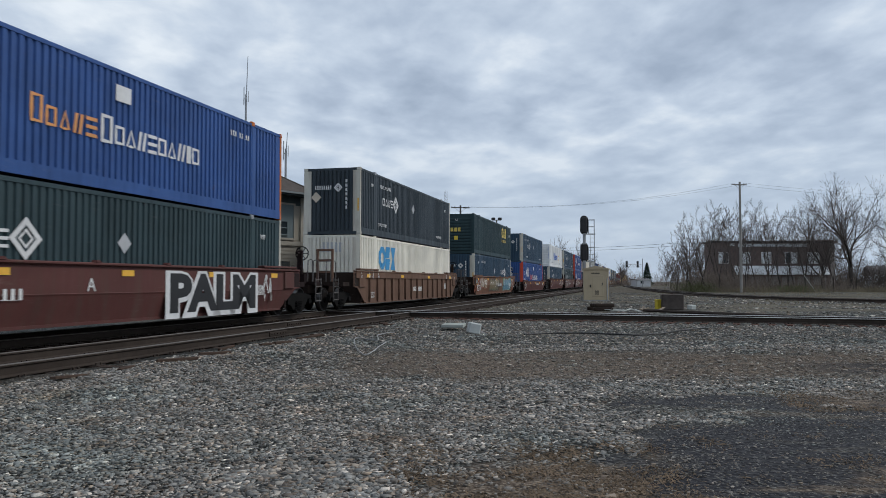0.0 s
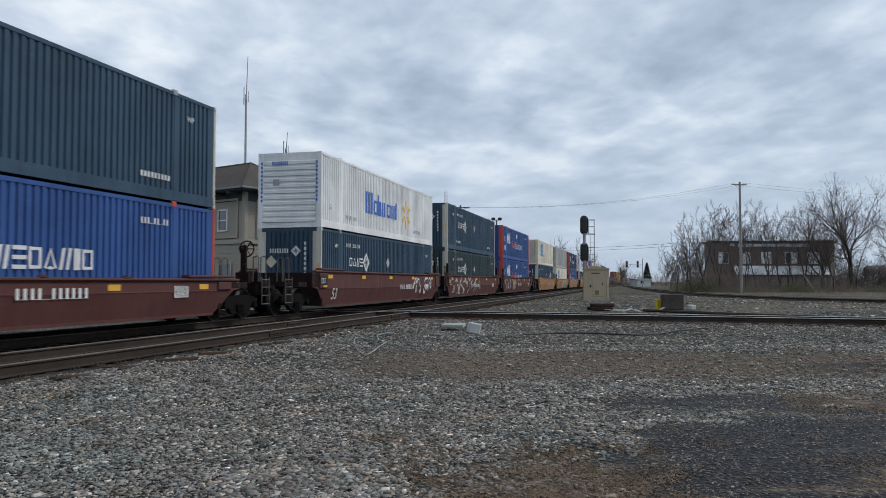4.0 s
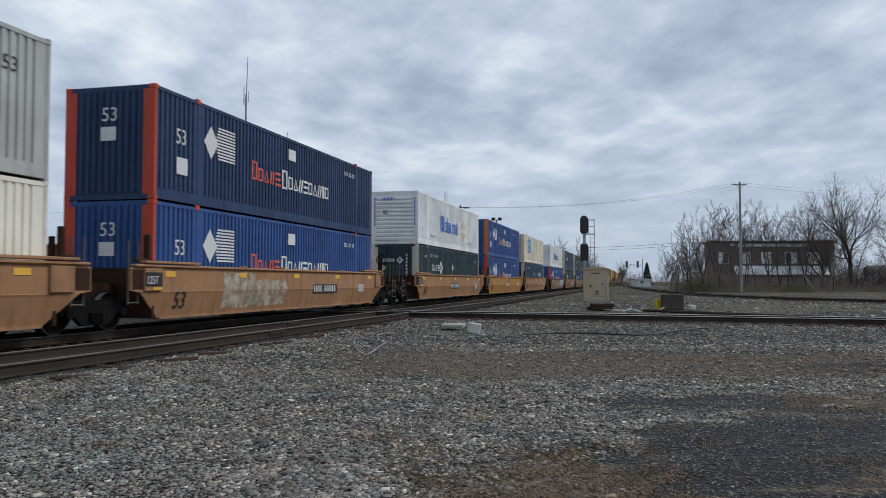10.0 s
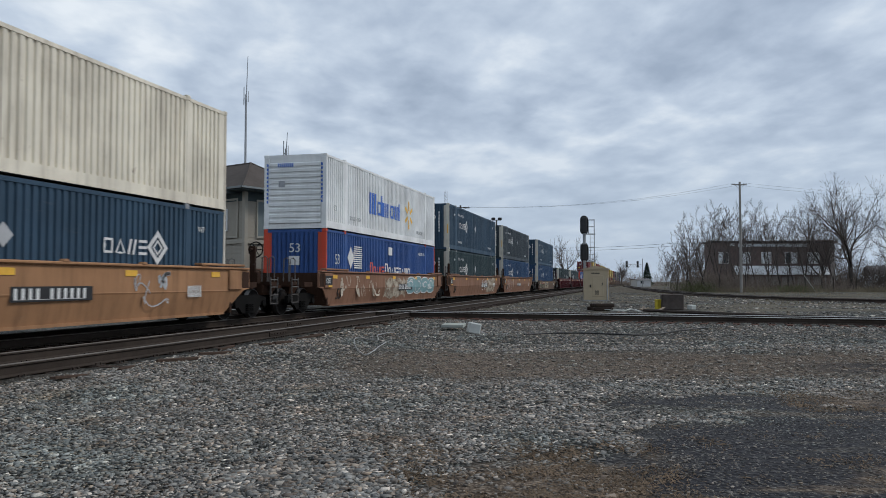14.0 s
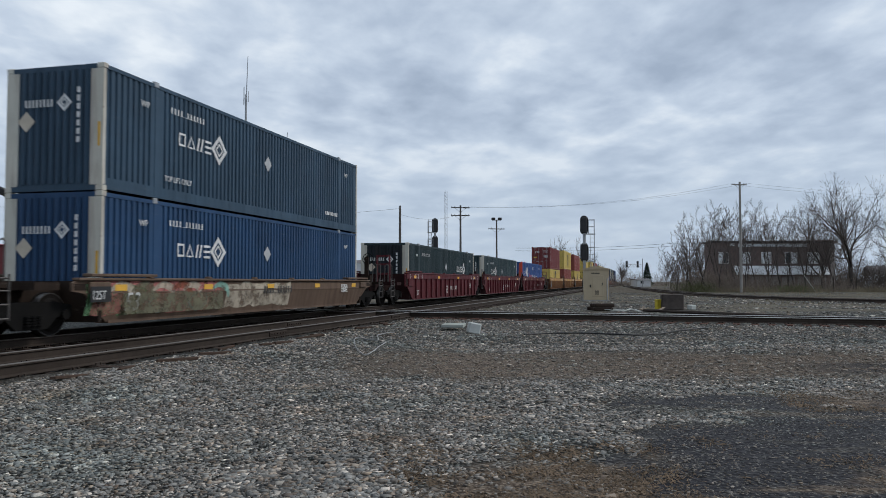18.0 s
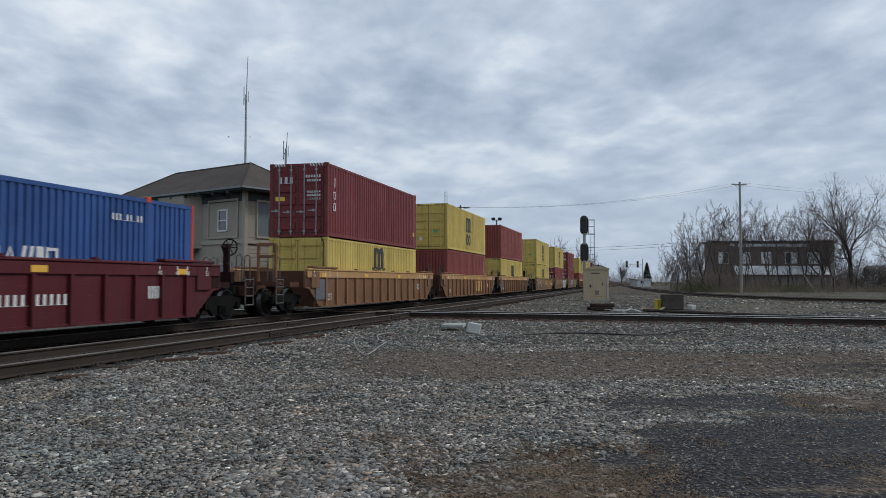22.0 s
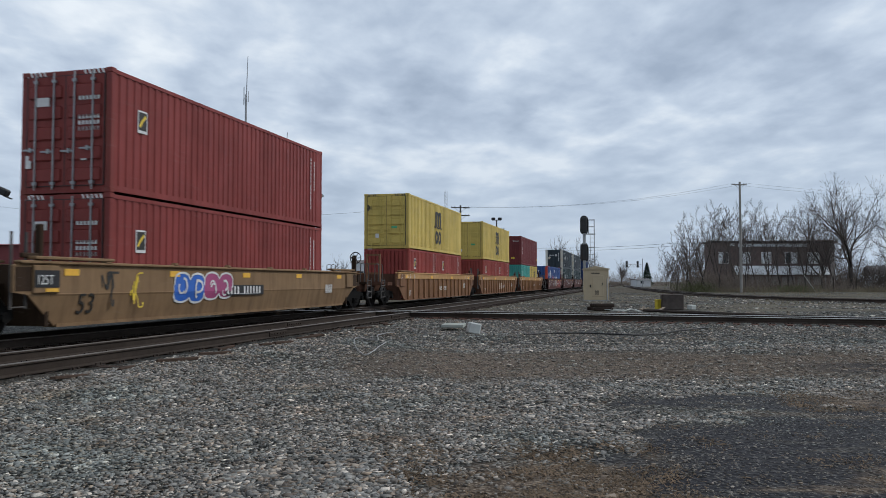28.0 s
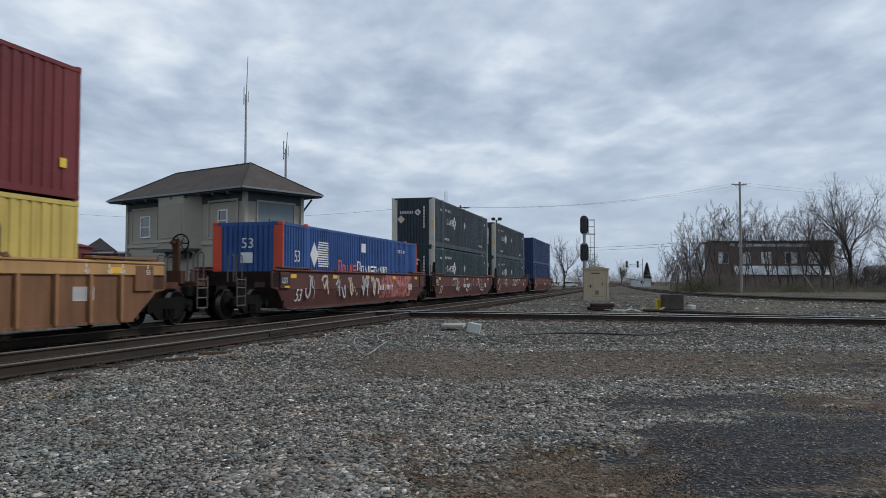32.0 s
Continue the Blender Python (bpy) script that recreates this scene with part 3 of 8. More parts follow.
def far_spots():
    rng = np.random.default_rng(9)
    k = 9000
    p = np.stack([rng.uniform(-6, 30, k), 29 + 46 * rng.random(k) ** 1.3, rng.uniform(0.035, 0.085, k)], 1)
    lat = -p[:, 0] * math.cos(TH) + p[:, 1] * math.sin(TH)
    crs = (p[:, 0] - CROSS_A.x) * CROSS_N.x + (p[:, 1] - CROSS_A.y) * CROSS_N.y
    patchy = np.array([noise.noise(Vector((a * 0.25, b * 0.25, 2))) for a, b in p[:, :2]])
    return p[(lat < NEAR - 1.4) & (crs > 1.4) & (patchy > -0.12)]


scatter("ballast", "loose grey ballast beyond the crossing line", far_spots(), 4)


# ---------------------------------------------------------------- dead grass
def straw(name, label, seed):
    """Short dead blades lying and standing in the brown patches."""
    rng = random.Random(seed)
    vs, fs = [], []
    spots = [(rng.uniform(-0.5, 1.9), rng.uniform(5.0, 7.3)) for _ in range(760)] + [(rng.uniform(4.2, 6.6), rng.uniform(9.1, 10.9)) for _ in range(300)] + [(rng.uniform(2.2, 5.0), rng.uniform(5.6, 8.4)) for _ in range(200)]
    for x, y in spots:
        if noise.noise(Vector((x * 1.6, y * 1.6, 5))) < (0.16 if x > 2.1 and y < 8.6 else -0.12):
            continue
        for _ in range(16):
            a = rng.uniform(0, 6.283)
            p = Vector((x + rng.gauss(0, 0.07), y + rng.gauss(0, 0.07), 0))
            p.z = ground_z(p.x, p.y) + 0.004
            ln = rng.uniform(0.02, 0.065)
            d = Vector((math.cos(a), math.sin(a), rng.uniform(0.02, 0.55)))
            w = Vector((-math.sin(a), math.cos(a), rng.uniform(-0.3, 0.3))) * rng.uniform(0.002, 0.008)
            k = len(vs)
            vs += [p - w, p + w, p + d * ln * 0.6 + w * 0.8, p + d * ln * 0.6 - w * 0.8, p + d * ln + Vector((0, 0, -0.012))]
            fs += [(k, k + 1, k + 2, k + 3), (k + 3, k + 2, k + 4)]
    me = bpy.data.meshes.new(name)
    me.from_pydata(vs, [], fs)
    me.materials.append(plain("dead_straw", (0.15, 0.108, 0.072), 0.9, 0, 0.7, 24, 0.1))
    return tagged(new(name, me), label, "grass", "", "stuff")


straw("dead_grass", "dry brown grass in patches on the yard", 61)


# ---------------------------------------------------------------- signal tower
SIDING = plain("grey_beige_siding", (0.34, 0.31, 0.26), 0.75, 0, 0.10, 4, 0.1)
TRIMM = plain("beige_trim", (0.38, 0.35, 0.295), 0.7, 0, 0.08, 5, 0.1)
PANEL = plain("weathered_panel", (0.30, 0.27, 0.225), 0.8, 0, 0.14, 5, 0.1)
SHINGLE = plain("brown_shingles", (0.085, 0.072, 0.064), 0.95, 0, 0.22, 9, 0.5)
EAVE = plain("dark_green_eave", (0.07, 0.085, 0.085), 0.7, 0, 0.15, 5, 0.1)
FASCIA = plain("grey_gutter", (0.20, 0.22, 0.22), 0.5, 0.2, 0.1, 5, 0.05)
WINDOW_WHITE = plain("white_window_frame", (0.74, 0.74, 0.72), 0.5, 0, 0.06, 6, 0.03)
BRICK = plain("dark_red_brick", (0.155, 0.116, 0.104), 0.9, 0, 0.3, 5, 0.4)


def glass_material():
    m, nt, b = nodes_of("window_glass")
    b.inputs["Base Color"].default_value = (0.03, 0.04, 0.045, 1)
    b.inputs["Roughness"].default_value = 0.06
    b.inputs["IOR"].default_value = 1.5
    b.inputs["Coat Weight"].default_value = 1.0
    return m


GLASS = glass_material()
SCREEN = plain("blue_grey_screen", (0.15, 0.19, 0.20), 0.5, 0, 0.1, 3, 0.03)


def tower():
    """Interlocking tower: x runs along the long face from the near corner, y along the short one."""
    yaw = math.degrees(math.atan2(0.60, -0.80))
    base = Matrix.Translation((-9.62, 37.95, 0.15)) @ pose(0, 0, 0, 0, 0, yaw)
    ob = thing("signal_tower", base, "two-storey beige interlocking tower with brown hip roof", "signal tower")
    ln, wd, z1, ze = 10.15, 3.65, 3.15, 5.80        # y is negative towards the crossing, so the short face runs to -y

    def walls(bm):
        quad_box(bm, 0, ln, -wd, 0, 0, ze - 0.05)
    part("wall", bm_of(walls), SIDING, ob)
    # lap siding boards on the two faces that show
    for i in range(int((ze - 0.2) / 0.19)):
        z = 0.1 + i * 0.19
        shared("siding_board", ("board_long",), lambda bm: prism_x(bm, 0.0, ln, 0.0, 0.022), SIDING, ob, "", pose(0, 0, z))
        shared("siding_board", ("board_short",), lambda bm: prism_y(bm, -wd, 0.0, 0.0, 0.022), SIDING, ob, "", pose(0, 0, z))
    for x, y in ((0, 0), (ln, 0), (0, -wd)):
        shared("corner_board", ("cboard", x, y), lambda bm: quad_box(bm, x - 0.1, x + 0.1, y - 0.1, y + 0.1, 0, ze - 0.05), TRIMM, ob)
    part("belt_course", bm_of(lambda bm: (quad_box(bm, -0.09, ln + 0.05, 0.0, 0.09, 3.22, 3.42), quad_box(bm, -0.09, 0.0, -wd, 0.09, 3.22, 3.42))), TRIMM, ob)
    part("frieze", bm_of(lambda bm: (quad_box(bm, -0.06, ln + 0.05, 0.0, 0.06, ze - 0.5, ze - 0.05), quad_box(bm, -0.06, 0.0, -wd, 0.06, ze - 0.5, ze - 0.05))), EAVE, ob)

    # window bays boarded over, with small sashes left in them
    def bay(x0, x1, z0, z1_, m, panel_mat):
        b = part("window_bay", bm_of(lambda bm: quad_box(bm, x0, x1, -0.03, 0.035, z0, z1_)), panel_mat, ob, "boarded window bay", m)
        part("bay_frame", bm_of(lambda bm: (quad_box(bm, x0 - 0.09, x1 + 0.09, 0, 0.08, z1_, z1_ + 0.1), quad_box(bm, x0 - 0.09, x1 + 0.09, 0, 0.1, z0 - 0.1, z0), quad_box(bm, x0 - 0.09, x0, 0, 0.08, z0, z1_), quad_box(bm, x1, x1 + 0.09, 0, 0.08, z0, z1_))), TRIMM, b)
        return b

    def sash(x0, x1, z0, z1_, m, frame_mat=WINDOW_WHITE):
        w = part("window", bm_of(lambda bm: (quad_box(bm, x0, x1, 0.03, 0.1, z0, z0 + 0.07), quad_box(bm, x0, x1, 0.03, 0.1, z1_ - 0.07, z1_), quad_box(bm, x0, x0 + 0.07, 0.03, 0.1, z0 + 0.07, z1_ - 0.07), quad_box(bm, x1 - 0.07, x1, 0.03, 0.1, z0 + 0.07, z1_ - 0.07), quad_box(bm, x0 + 0.07, x1 - 0.07, 0.03, 0.085, (z0 + z1_) / 2 - 0.025, (z0 + z1_) / 2 + 0.025))), frame_mat, ob, "framed sash window", m)
        part("pane", bm_of(lambda bm: quad_box(bm, x0 + 0.07, x1 - 0.07, 0.035, 0.06, z0 + 0.07, z1_ - 0.07)), GLASS, w)
    ident = Matrix()
    bay(0.55, 2.75, 3.6, 5.35, ident, SIDING)
    sash(1.25, 2.0, 3.85, 4.95, ident)
    bay(7.3, 9.6, 3.55, 5.3, ident, SIDING)
    sash(7.9, 8.8, 3.75, 4.95, ident)
    short = pose(0, 0, 0, 0, 0, 90)
    b = bay(-wd + 0.55, -0.75, 3.6, 5.3, short, SCREEN)
    sash(-wd + 0.95, -wd + 2.15, 3.72, 4.50, short, SCREEN)
    bay(-wd + 0.8, -wd + 1.6, 1.0, 2.4, short, GLASS)
    # the oriel over the tracks
    def oriel(bm):
        o = [(3.3, 0.0), (3.9, 0.75), (6.1, 0.75), (6.7, 0.0)]
        lo = [bm.verts.new((x, y, 3.05)) for x, y in o]
        hi = [bm.verts.new((x, y, ze - 0.06)) for x, y in o]
        for i in range(4):
            bm.faces.new((lo[i], lo[(i + 1) % 4], hi[(i + 1) % 4], hi[i]))
        bm.faces.new(lo)
        bm.faces.new(hi)
    bayo = part("oriel", bm_of(oriel), SIDING, ob, "projecting bay over the tracks")
    part("oriel_panel", bm_of(lambda bm: quad_box(bm, 4.0, 6.0, 0.75, 0.79, 3.6, 5.35)), PANEL, bayo)
    part("oriel_base", bm_of(lambda bm: (quad_box(bm, 3.6, 6.4, 0.05, 0.85, 2.9, 3.05), quad_box(bm, 4.2, 5.8, 0.05, 0.5, 2.6, 2.9))), EAVE, bayo)
    part("oriel_rail", bm_of(lambda bm: (quad_box(bm, 3.8, 6.2, 0.75, 0.82, 3.4, 3.52),)), TRIMM, bayo)
    # ground floor openings
    bay(1.0, 1.9, 0.9, 2.2, ident, GLASS)
    bay(7.6, 8.5, 1.0, 2.1, ident, PANEL)
    d = part("door", bm_of(lambda bm: quad_box(bm, 3.0, 3.95, 0.0, 0.05, 0.05, 2.1)), EAVE, ob, "dark plank door")
    part("door_handle", bm_of(lambda bm: rod(bm, (3.12, 0.05, 1.0), (3.12, 0.11, 1.0), 0.03)), GALV, d)

    # hip roof, thick, with a soffit and gutters
    ov = 0.78
    x0, x1, y0, y1, hip, zr = -ov, ln + ov, -wd - ov, ov, (wd + 2 * ov) / 2, ze + 1.72

    def roof(bm):
        c = [(x0, y0, ze), (x1, y0, ze), (x1, y1, ze), (x0, y1, ze)]
        lo = [bm.verts.new(p) for p in c]
        hi = [bm.verts.new((p[0], p[1], ze + 0.10)) for p in c]
        r0, r1 = bm.verts.new((x0 + hip, (y0 + y1) / 2, zr)), bm.verts.new((x1 - hip, (y0 + y1) / 2, zr))
        for i in range(4):
            bm.faces.new((lo[i], lo[(i + 1) % 4], hi[(i + 1) % 4], hi[i]))
        bm.faces.new(lo[::-1])
        bm.faces.new((hi[0], hi[1], r1, r0))
        bm.faces.new((hi[2], hi[3], r0, r1))
        bm.faces.new((hi[1], hi[2], r1))
        bm.faces.new((hi[3], hi[0], r0))
    rf = part("roof", bm_of(roof), SHINGLE, ob, "brown shingled hip roof")
    part("ridge_cap", bm_of(lambda bm: [rod(bm, a, b_, 0.05, None, 6) for a, b_ in (((x0 + hip, (y0 + y1) / 2, zr), (x1 - hip, (y0 + y1) / 2, zr)), ((x0, y1, ze + 0.1), (x0 + hip, (y0 + y1) / 2, zr)), ((x0, y0, ze + 0.1), (x0 + hip, (y0 + y1) / 2, zr)), ((x1, y1, ze + 0.1), (x1 - hip, (y0 + y1) / 2, zr)))]), SHINGLE, rf)
    for nm, q in (("gutter", (x0 - 0.07, x1 + 0.07, y1, y1 + 0.1)), ("gutter", (x0 - 0.09, x0, y0, y1 + 0.1))):
        part(nm, bm_of(lambda bm: quad_box(bm, q[0], q[1], q[2], q[3], ze + 0.01, ze + 0.10)), FASCIA, rf)
    part("soffit", bm_of(lambda bm: quad_box(bm, x0 + 0.02, x1 - 0.02, y0 + 0.02, y1 - 0.02, ze - 0.06, ze - 0.004)), EAVE, rf)
    for i in range(9):
        shared("rafter_tail", ("rtail",), lambda bm: quad_box(bm, -0.05, 0.05, 0.0, 0.75, ze - 0.19, ze - 0.07), EAVE, ob, "", pose(0.4 + i * 1.15, 0.02, 0))
    # bracket at the short face's far end
    part("eave_bracket", bm_of(lambda bm: (rod(bm, (0.0, -wd - 0.02, ze - 0.9), (0.0, -wd - 0.75, ze - 0.1), 0.05), rod(bm, (0, -wd, 0.2), (0, -wd - 0.02, ze - 0.2), 0.045))), EAVE, ob)


def bm_of(maker):
    bm = bmesh.new()
    maker(bm)
    return bm


def prism_x(bm, x0, x1, y, d):
    prism(bm, [(y, 0.0), (y + d, 0.0), (y + 0.004, 0.19), (y, 0.19)], x0, x1)


def prism_y(bm, y0, y1, x, d):
    slab = [(x - d, 0.0), (x, 0.0), (x, 0.19), (x - 0.004, 0.19)]
    slab_xz(bm, slab, y0, y1)


tower()


# ---------------------------------------------------------------- masts and poles
WOODPOLE = plain("weathered_pole_wood", (0.28, 0.265, 0.245), 0.9, 0, 0.25, 5, 0.4, (6, 6, 0.5))
DARKPOLE = plain("dark_pole_wood", (0.12, 0.108, 0.098), 0.9, 0, 0.25, 5, 0.4, (6, 6, 0.5))
WIRE = plain("black_wire", (0.02, 0.02, 0.02), 0.7, 0, 0.1, 4, 0.0)
CABINET = plain("beige_cabinet_paint", (0.45, 0.365, 0.245), 0.55, 0, 0.10, 3, 0.06)


def radio_mast(x, y, top, joint_z, label):
    ob = thing("radio_mast", pose(x, y, 0.15), label, "radio mast")
    part("mast_tube", bm_of(lambda bm: rod(bm, (0, 0, 0), (0, 0, joint_z), 0.085, 0.07, 10)), GALV, ob)
    part("whip", bm_of(lambda bm: rod(bm, (0.02, 0, joint_z - 0.2), (0.1, 0, top), 0.035, 0.02, 6)), GALV, ob)
    part("antenna", bm_of(lambda bm: (rod(bm, (-0.14, 0, joint_z - 0.7), (-0.14, 0, joint_z + 0.5), 0.03, None, 6), rod(bm, (-0.14, 0, joint_z - 0.3), (0.02, 0, joint_z - 0.3), 0.025, None, 6), rod(bm, (0.15, 0, joint_z - 0.5), (0.15, 0, joint_z + 0.2), 0.025, None, 6))), GALV, ob)


radio_mast(-13.2, 52, 16.5, 13.9, "tall slim steel radio mast behind the tower")
radio_mast(-10.1, 50, 10.95, 9.9, "short steel radio mast behind the tower")


def lattice_mast():
    ob = thing("lattice_mast", pose(0.6, 160, 0.15), "thin lattice radio mast in the distance", "radio mast")

    def build(bm):
        r = 0.3
        legs = [(r * math.cos(a), r * math.sin(a)) for a in (0.5, 2.6, 4.7)]
        for x, y in legs:
            rod(bm, (x, y, 0), (x, y, 20), 0.03, None, 5)
        for i in range(28):
            for k in range(3):
                a, b = legs[k], legs[(k + 1) % 3]
                rod(bm, (*a, i * 0.71), (*b, (i + 1) * 0.71), 0.016, None, 4)
    part("lattice", bm_of(build), GALV, ob)


lattice_mast()


def utility_pole(x, y, h, arms, material, label, r=0.16):
    ob = thing("utility_pole", pose(x, y, 0.0), label, "utility pole")
    part("shaft", bm_of(lambda bm: rod(bm, (0, 0, 0), (0, 0, h), r, r * 0.68, 10)), material, ob)
    for z, w, turn in arms:
        a = part("crossarm", bm_of(lambda bm: quad_box(bm, -w / 2, w / 2, 0.08, 0.2, z - 0.06, z + 0.06)), material, ob, "", pose(0, 0, 0, 0, 0, turn))
        for k in (-0.46, -0.3, 0.3, 0.46):
            part("insulator", bm_of(lambda bm: rod(bm, (w * k, 0.14, z + 0.06), (w * k, 0.14, z + 0.22), 0.05, 0.03, 6)), GALV, a)
        part("brace", bm_of(lambda bm: (rod(bm, (-w * 0.3, 0.1, z - 0.05), (0, 0.1, z - 0.6), 0.02, None, 4), rod(bm, (w * 0.3, 0.1, z - 0.05), (0, 0.1, z - 0.6), 0.02, None, 4))), GALV, a)
    return ob


utility_pole(39.2, 103, 14.7, [(14.35, 2.1, 6)], WOODPOLE, "tall grey wooden utility pole with one crossarm", 0.20)
utility_pole(2.24, 100, 11.3, [(11.0, 2.4, 8), (10.0, 2.4, 8)], DARKPOLE, "dark wooden pole with two crossarms")
utility_pole(-4.4, 80, 9.3, [], DARKPOLE, "bare dark wooden pole")
utility_pole(8.3, 121, 11.0, [(9.7, 2.6, 10)], DARKPOLE, "dark wooden pole with lamps and a crossarm")


def lamp_cluster():
    ob = thing("flood_lamps", pose(8.3, 121, 10.9), "cluster of dark floodlights on a pole top", "floodlight")
    part("bracket", bm_of(lambda bm: quad_box(bm, -0.7, 0.7, -0.05, 0.05, 0.1, 0.2)), DARKPOLE, ob)
    for k in (-0.5, 0.5):
        part("lamp_head", bm_of(lambda bm: soft_box(bm, k - 0.3, k + 0.3, -0.25, 0.25, 0.15, 0.55, 0.08)), BLACK, ob)


lamp_cluster()


def cable(name, a, b, sag, r, label):
    a, b = Vector(a), Vector(b)
    bm = bmesh.new()
    pts = []
    for i in range(25):
        t = i / 24
        p = a.lerp(b, t)
        pts.append((p.x, p.y, p.z - sag * 4 * t * (1 - t)))
    pipe(bm, pts, r, 4)
    return tagged(part(name, bm, WIRE), label, "overhead wire")


cable("overhead_wire", (38.1, 103, 14.5), (3.2, 100, 11.1), 1.0, 0.009, "overhead wire strung between the wooden poles")
cable("overhead_wire", (40.2, 103, 14.5), (1.2, 100, 11.1), 1.1, 0.009, "overhead wire strung between the wooden poles")
cable("overhead_wire", (40.3, 103, 14.5), (110, 130, 15.5), 1.0, 0.009, "overhead wire running on past the trees")
cable("overhead_wire", (38.5, 103, 14.3), (110, 131, 14.9), 1.0, 0.009, "overhead wire running on past the trees")
cable("overhead_wire", (-4.4, 80, 9.0), (-60, 95, 11.5), 1.6, 0.010, "thin overhead wire behind the tower")
cable("overhead_wire", (14.0, 150, 8.0), (50, 150, 9.4), 0.5, 0.022, "overhead wire across the far road")
cable("overhead_wire", (14.0, 151, 7.5), (50, 151, 8.9), 0.5, 0.022, "overhead wire across the far road")
cable("overhead_wire", (-4.4, 80, 8.4), (2.2, 100, 10.2), 0.6, 0.009, "thin overhead wire between two poles")


def block_signal(x, y, top, heads, yaw, label, mast_r=0.09, lad=1):
    """A mast with hooded lamp heads on black backing plates, a ladder and a small caged platform."""
    ob = thing("block_signal", pose(x, y, 0.15, 0, 0, yaw), label, "railway signal")
    part("mast", bm_of(lambda bm: rod(bm, (0, 0, 0), (0, 0, top - 0.2), mast_r, None, 10)), GALV, ob)
    for z in heads:
        def plate(bm):
            n = 20
            o = [(0.30 * math.cos(6.2832 * i / n), z + (0.42 if math.sin(6.2832 * i / n) > 0 else -0.42) + 0.30 * math.sin(6.2832 * i / n)) for i in range(n)]
            slab_xz(bm, o, -0.14, -0.10)
        h = part("signal_head", bm_of(plate), BLACK, ob, "black oval backing plate")
        for k in (-0.38, 0, 0.38):
            def hood(bm):
                for i in range(9):
                    a0, a1 = radians(-20 + i * 24.5), radians(-20 + (i + 1) * 24.5)
                    p = [(0.13 * math.cos(a), y_, z + k + 0.13 * math.sin(a)) for y_ in (-0.14, -0.42) for a in (a0, a1)]
                    v = [bm.verts.new(q) for q in p]
                    bm.faces.new((v[0], v[1], v[3], v[2]))
            part("hood", bm_of(hood), BLACK, h)
            part("lens", bm_of(lambda bm: rod(bm, (0, -0.14, z + k), (0, -0.17, z + k), 0.10, 0.09, 12)), plain("dark_lens", (0.02, 0.022, 0.025), 0.12, 0, 0.1, 4, 0.0), h)
        part("head_box", bm_of(lambda bm: soft_box(bm, -0.2, 0.2, -0.1, 0.22, z - 0.6, z + 0.6, 0.05)), BLACK, h)
    zt = max(heads)
    part("ladder", bm_of(lambda bm: (rod(bm, (lad * 0.42, 0.3, 0.2), (lad * 0.42, 0.3, heads[0] - 0.6), 0.02, None, 6), rod(bm, (lad * 0.72, 0.3, 0.2), (lad * 0.72, 0.3, top - 0.1), 0.03, None, 6), [rod(bm, (lad * 0.42, 0.3, 0.4 + i * 0.3), (lad * 0.72, 0.3, 0.4 + i * 0.3), 0.014, None, 4) for i in range(int((heads[0] - 1.0) / 0.3))])), GALV, ob)
    for z in heads:
        def cage(bm):
            quad_box(bm, *sorted((lad * 0.12, lad * 0.8)), -0.05, 0.55, z - 0.72, z - 0.68)
            for xx, yy in ((0.3, -0.05), (0.72, -0.05), (0.3, 0.55), (0.72, 0.55)):
                rod(bm, (lad * xx, yy, z - 0.7), (lad * xx, yy, z + 0.35), 0.016, None, 5)
            for zz in (z - 0.15, z + 0.35):
                pipe(bm, [(lad * 0.3, -0.05, zz), (lad * 0.72, -0.05, zz), (lad * 0.72, 0.55, zz), (lad * 0.3, 0.55, zz), (lad * 0.3, -0.05, zz)], 0.016, 5)
        part("platform", bm_of(cage), GALV, ob, "small caged platform")
    part("base", bm_of(lambda bm: quad_box(bm, -0.28, 0.28, -0.28, 0.28, -0.05, 0.3)), plain("pale_concrete", (0.36, 0.35, 0.33), 0.9, 0, 0.15, 6, 0.3), ob)


block_signal(10.55, 58.4, 6.1, (5.6, 3.55), 172, "trackside signal mast with two black heads", 0.11, -1)
block_signal(-0.75, 75, 7.4, (6.75, 5.05), 190, "signal mast with black heads behind the mains")


def flood_lamp():
    ob = thing("flood_lamp", pose(-17.0, 28.0, 0.15), "dark floodlight on a pole beside the railway", "floodlight")
    part("pole", bm_of(lambda bm: rod(bm, (0, 0, 0), (0, 0, 4.6), 0.08, 0.07, 8)), GALV, ob)
    part("arm", bm_of(lambda bm: rod(bm, (0, 0, 4.55), (0.95, -0.1, 4.75), 0.04, None, 6)), BLACK, ob)
    h = part("lamp_head", bm_of(lambda bm: soft_box(bm, -0.32, 0.28, -0.2, 0.2, -0.14, 0.12, 0.05)), BLACK, ob, "", Matrix.Translation((1.18, -0.1, 4.62)) @ pose(0, 0, 0, 0, 24, 10))
    part("visor", bm_of(lambda bm: quad_box(bm, 0.22, 0.42, -0.18, 0.18, -0.15, -0.11)), BLACK, h)


flood_lamp()


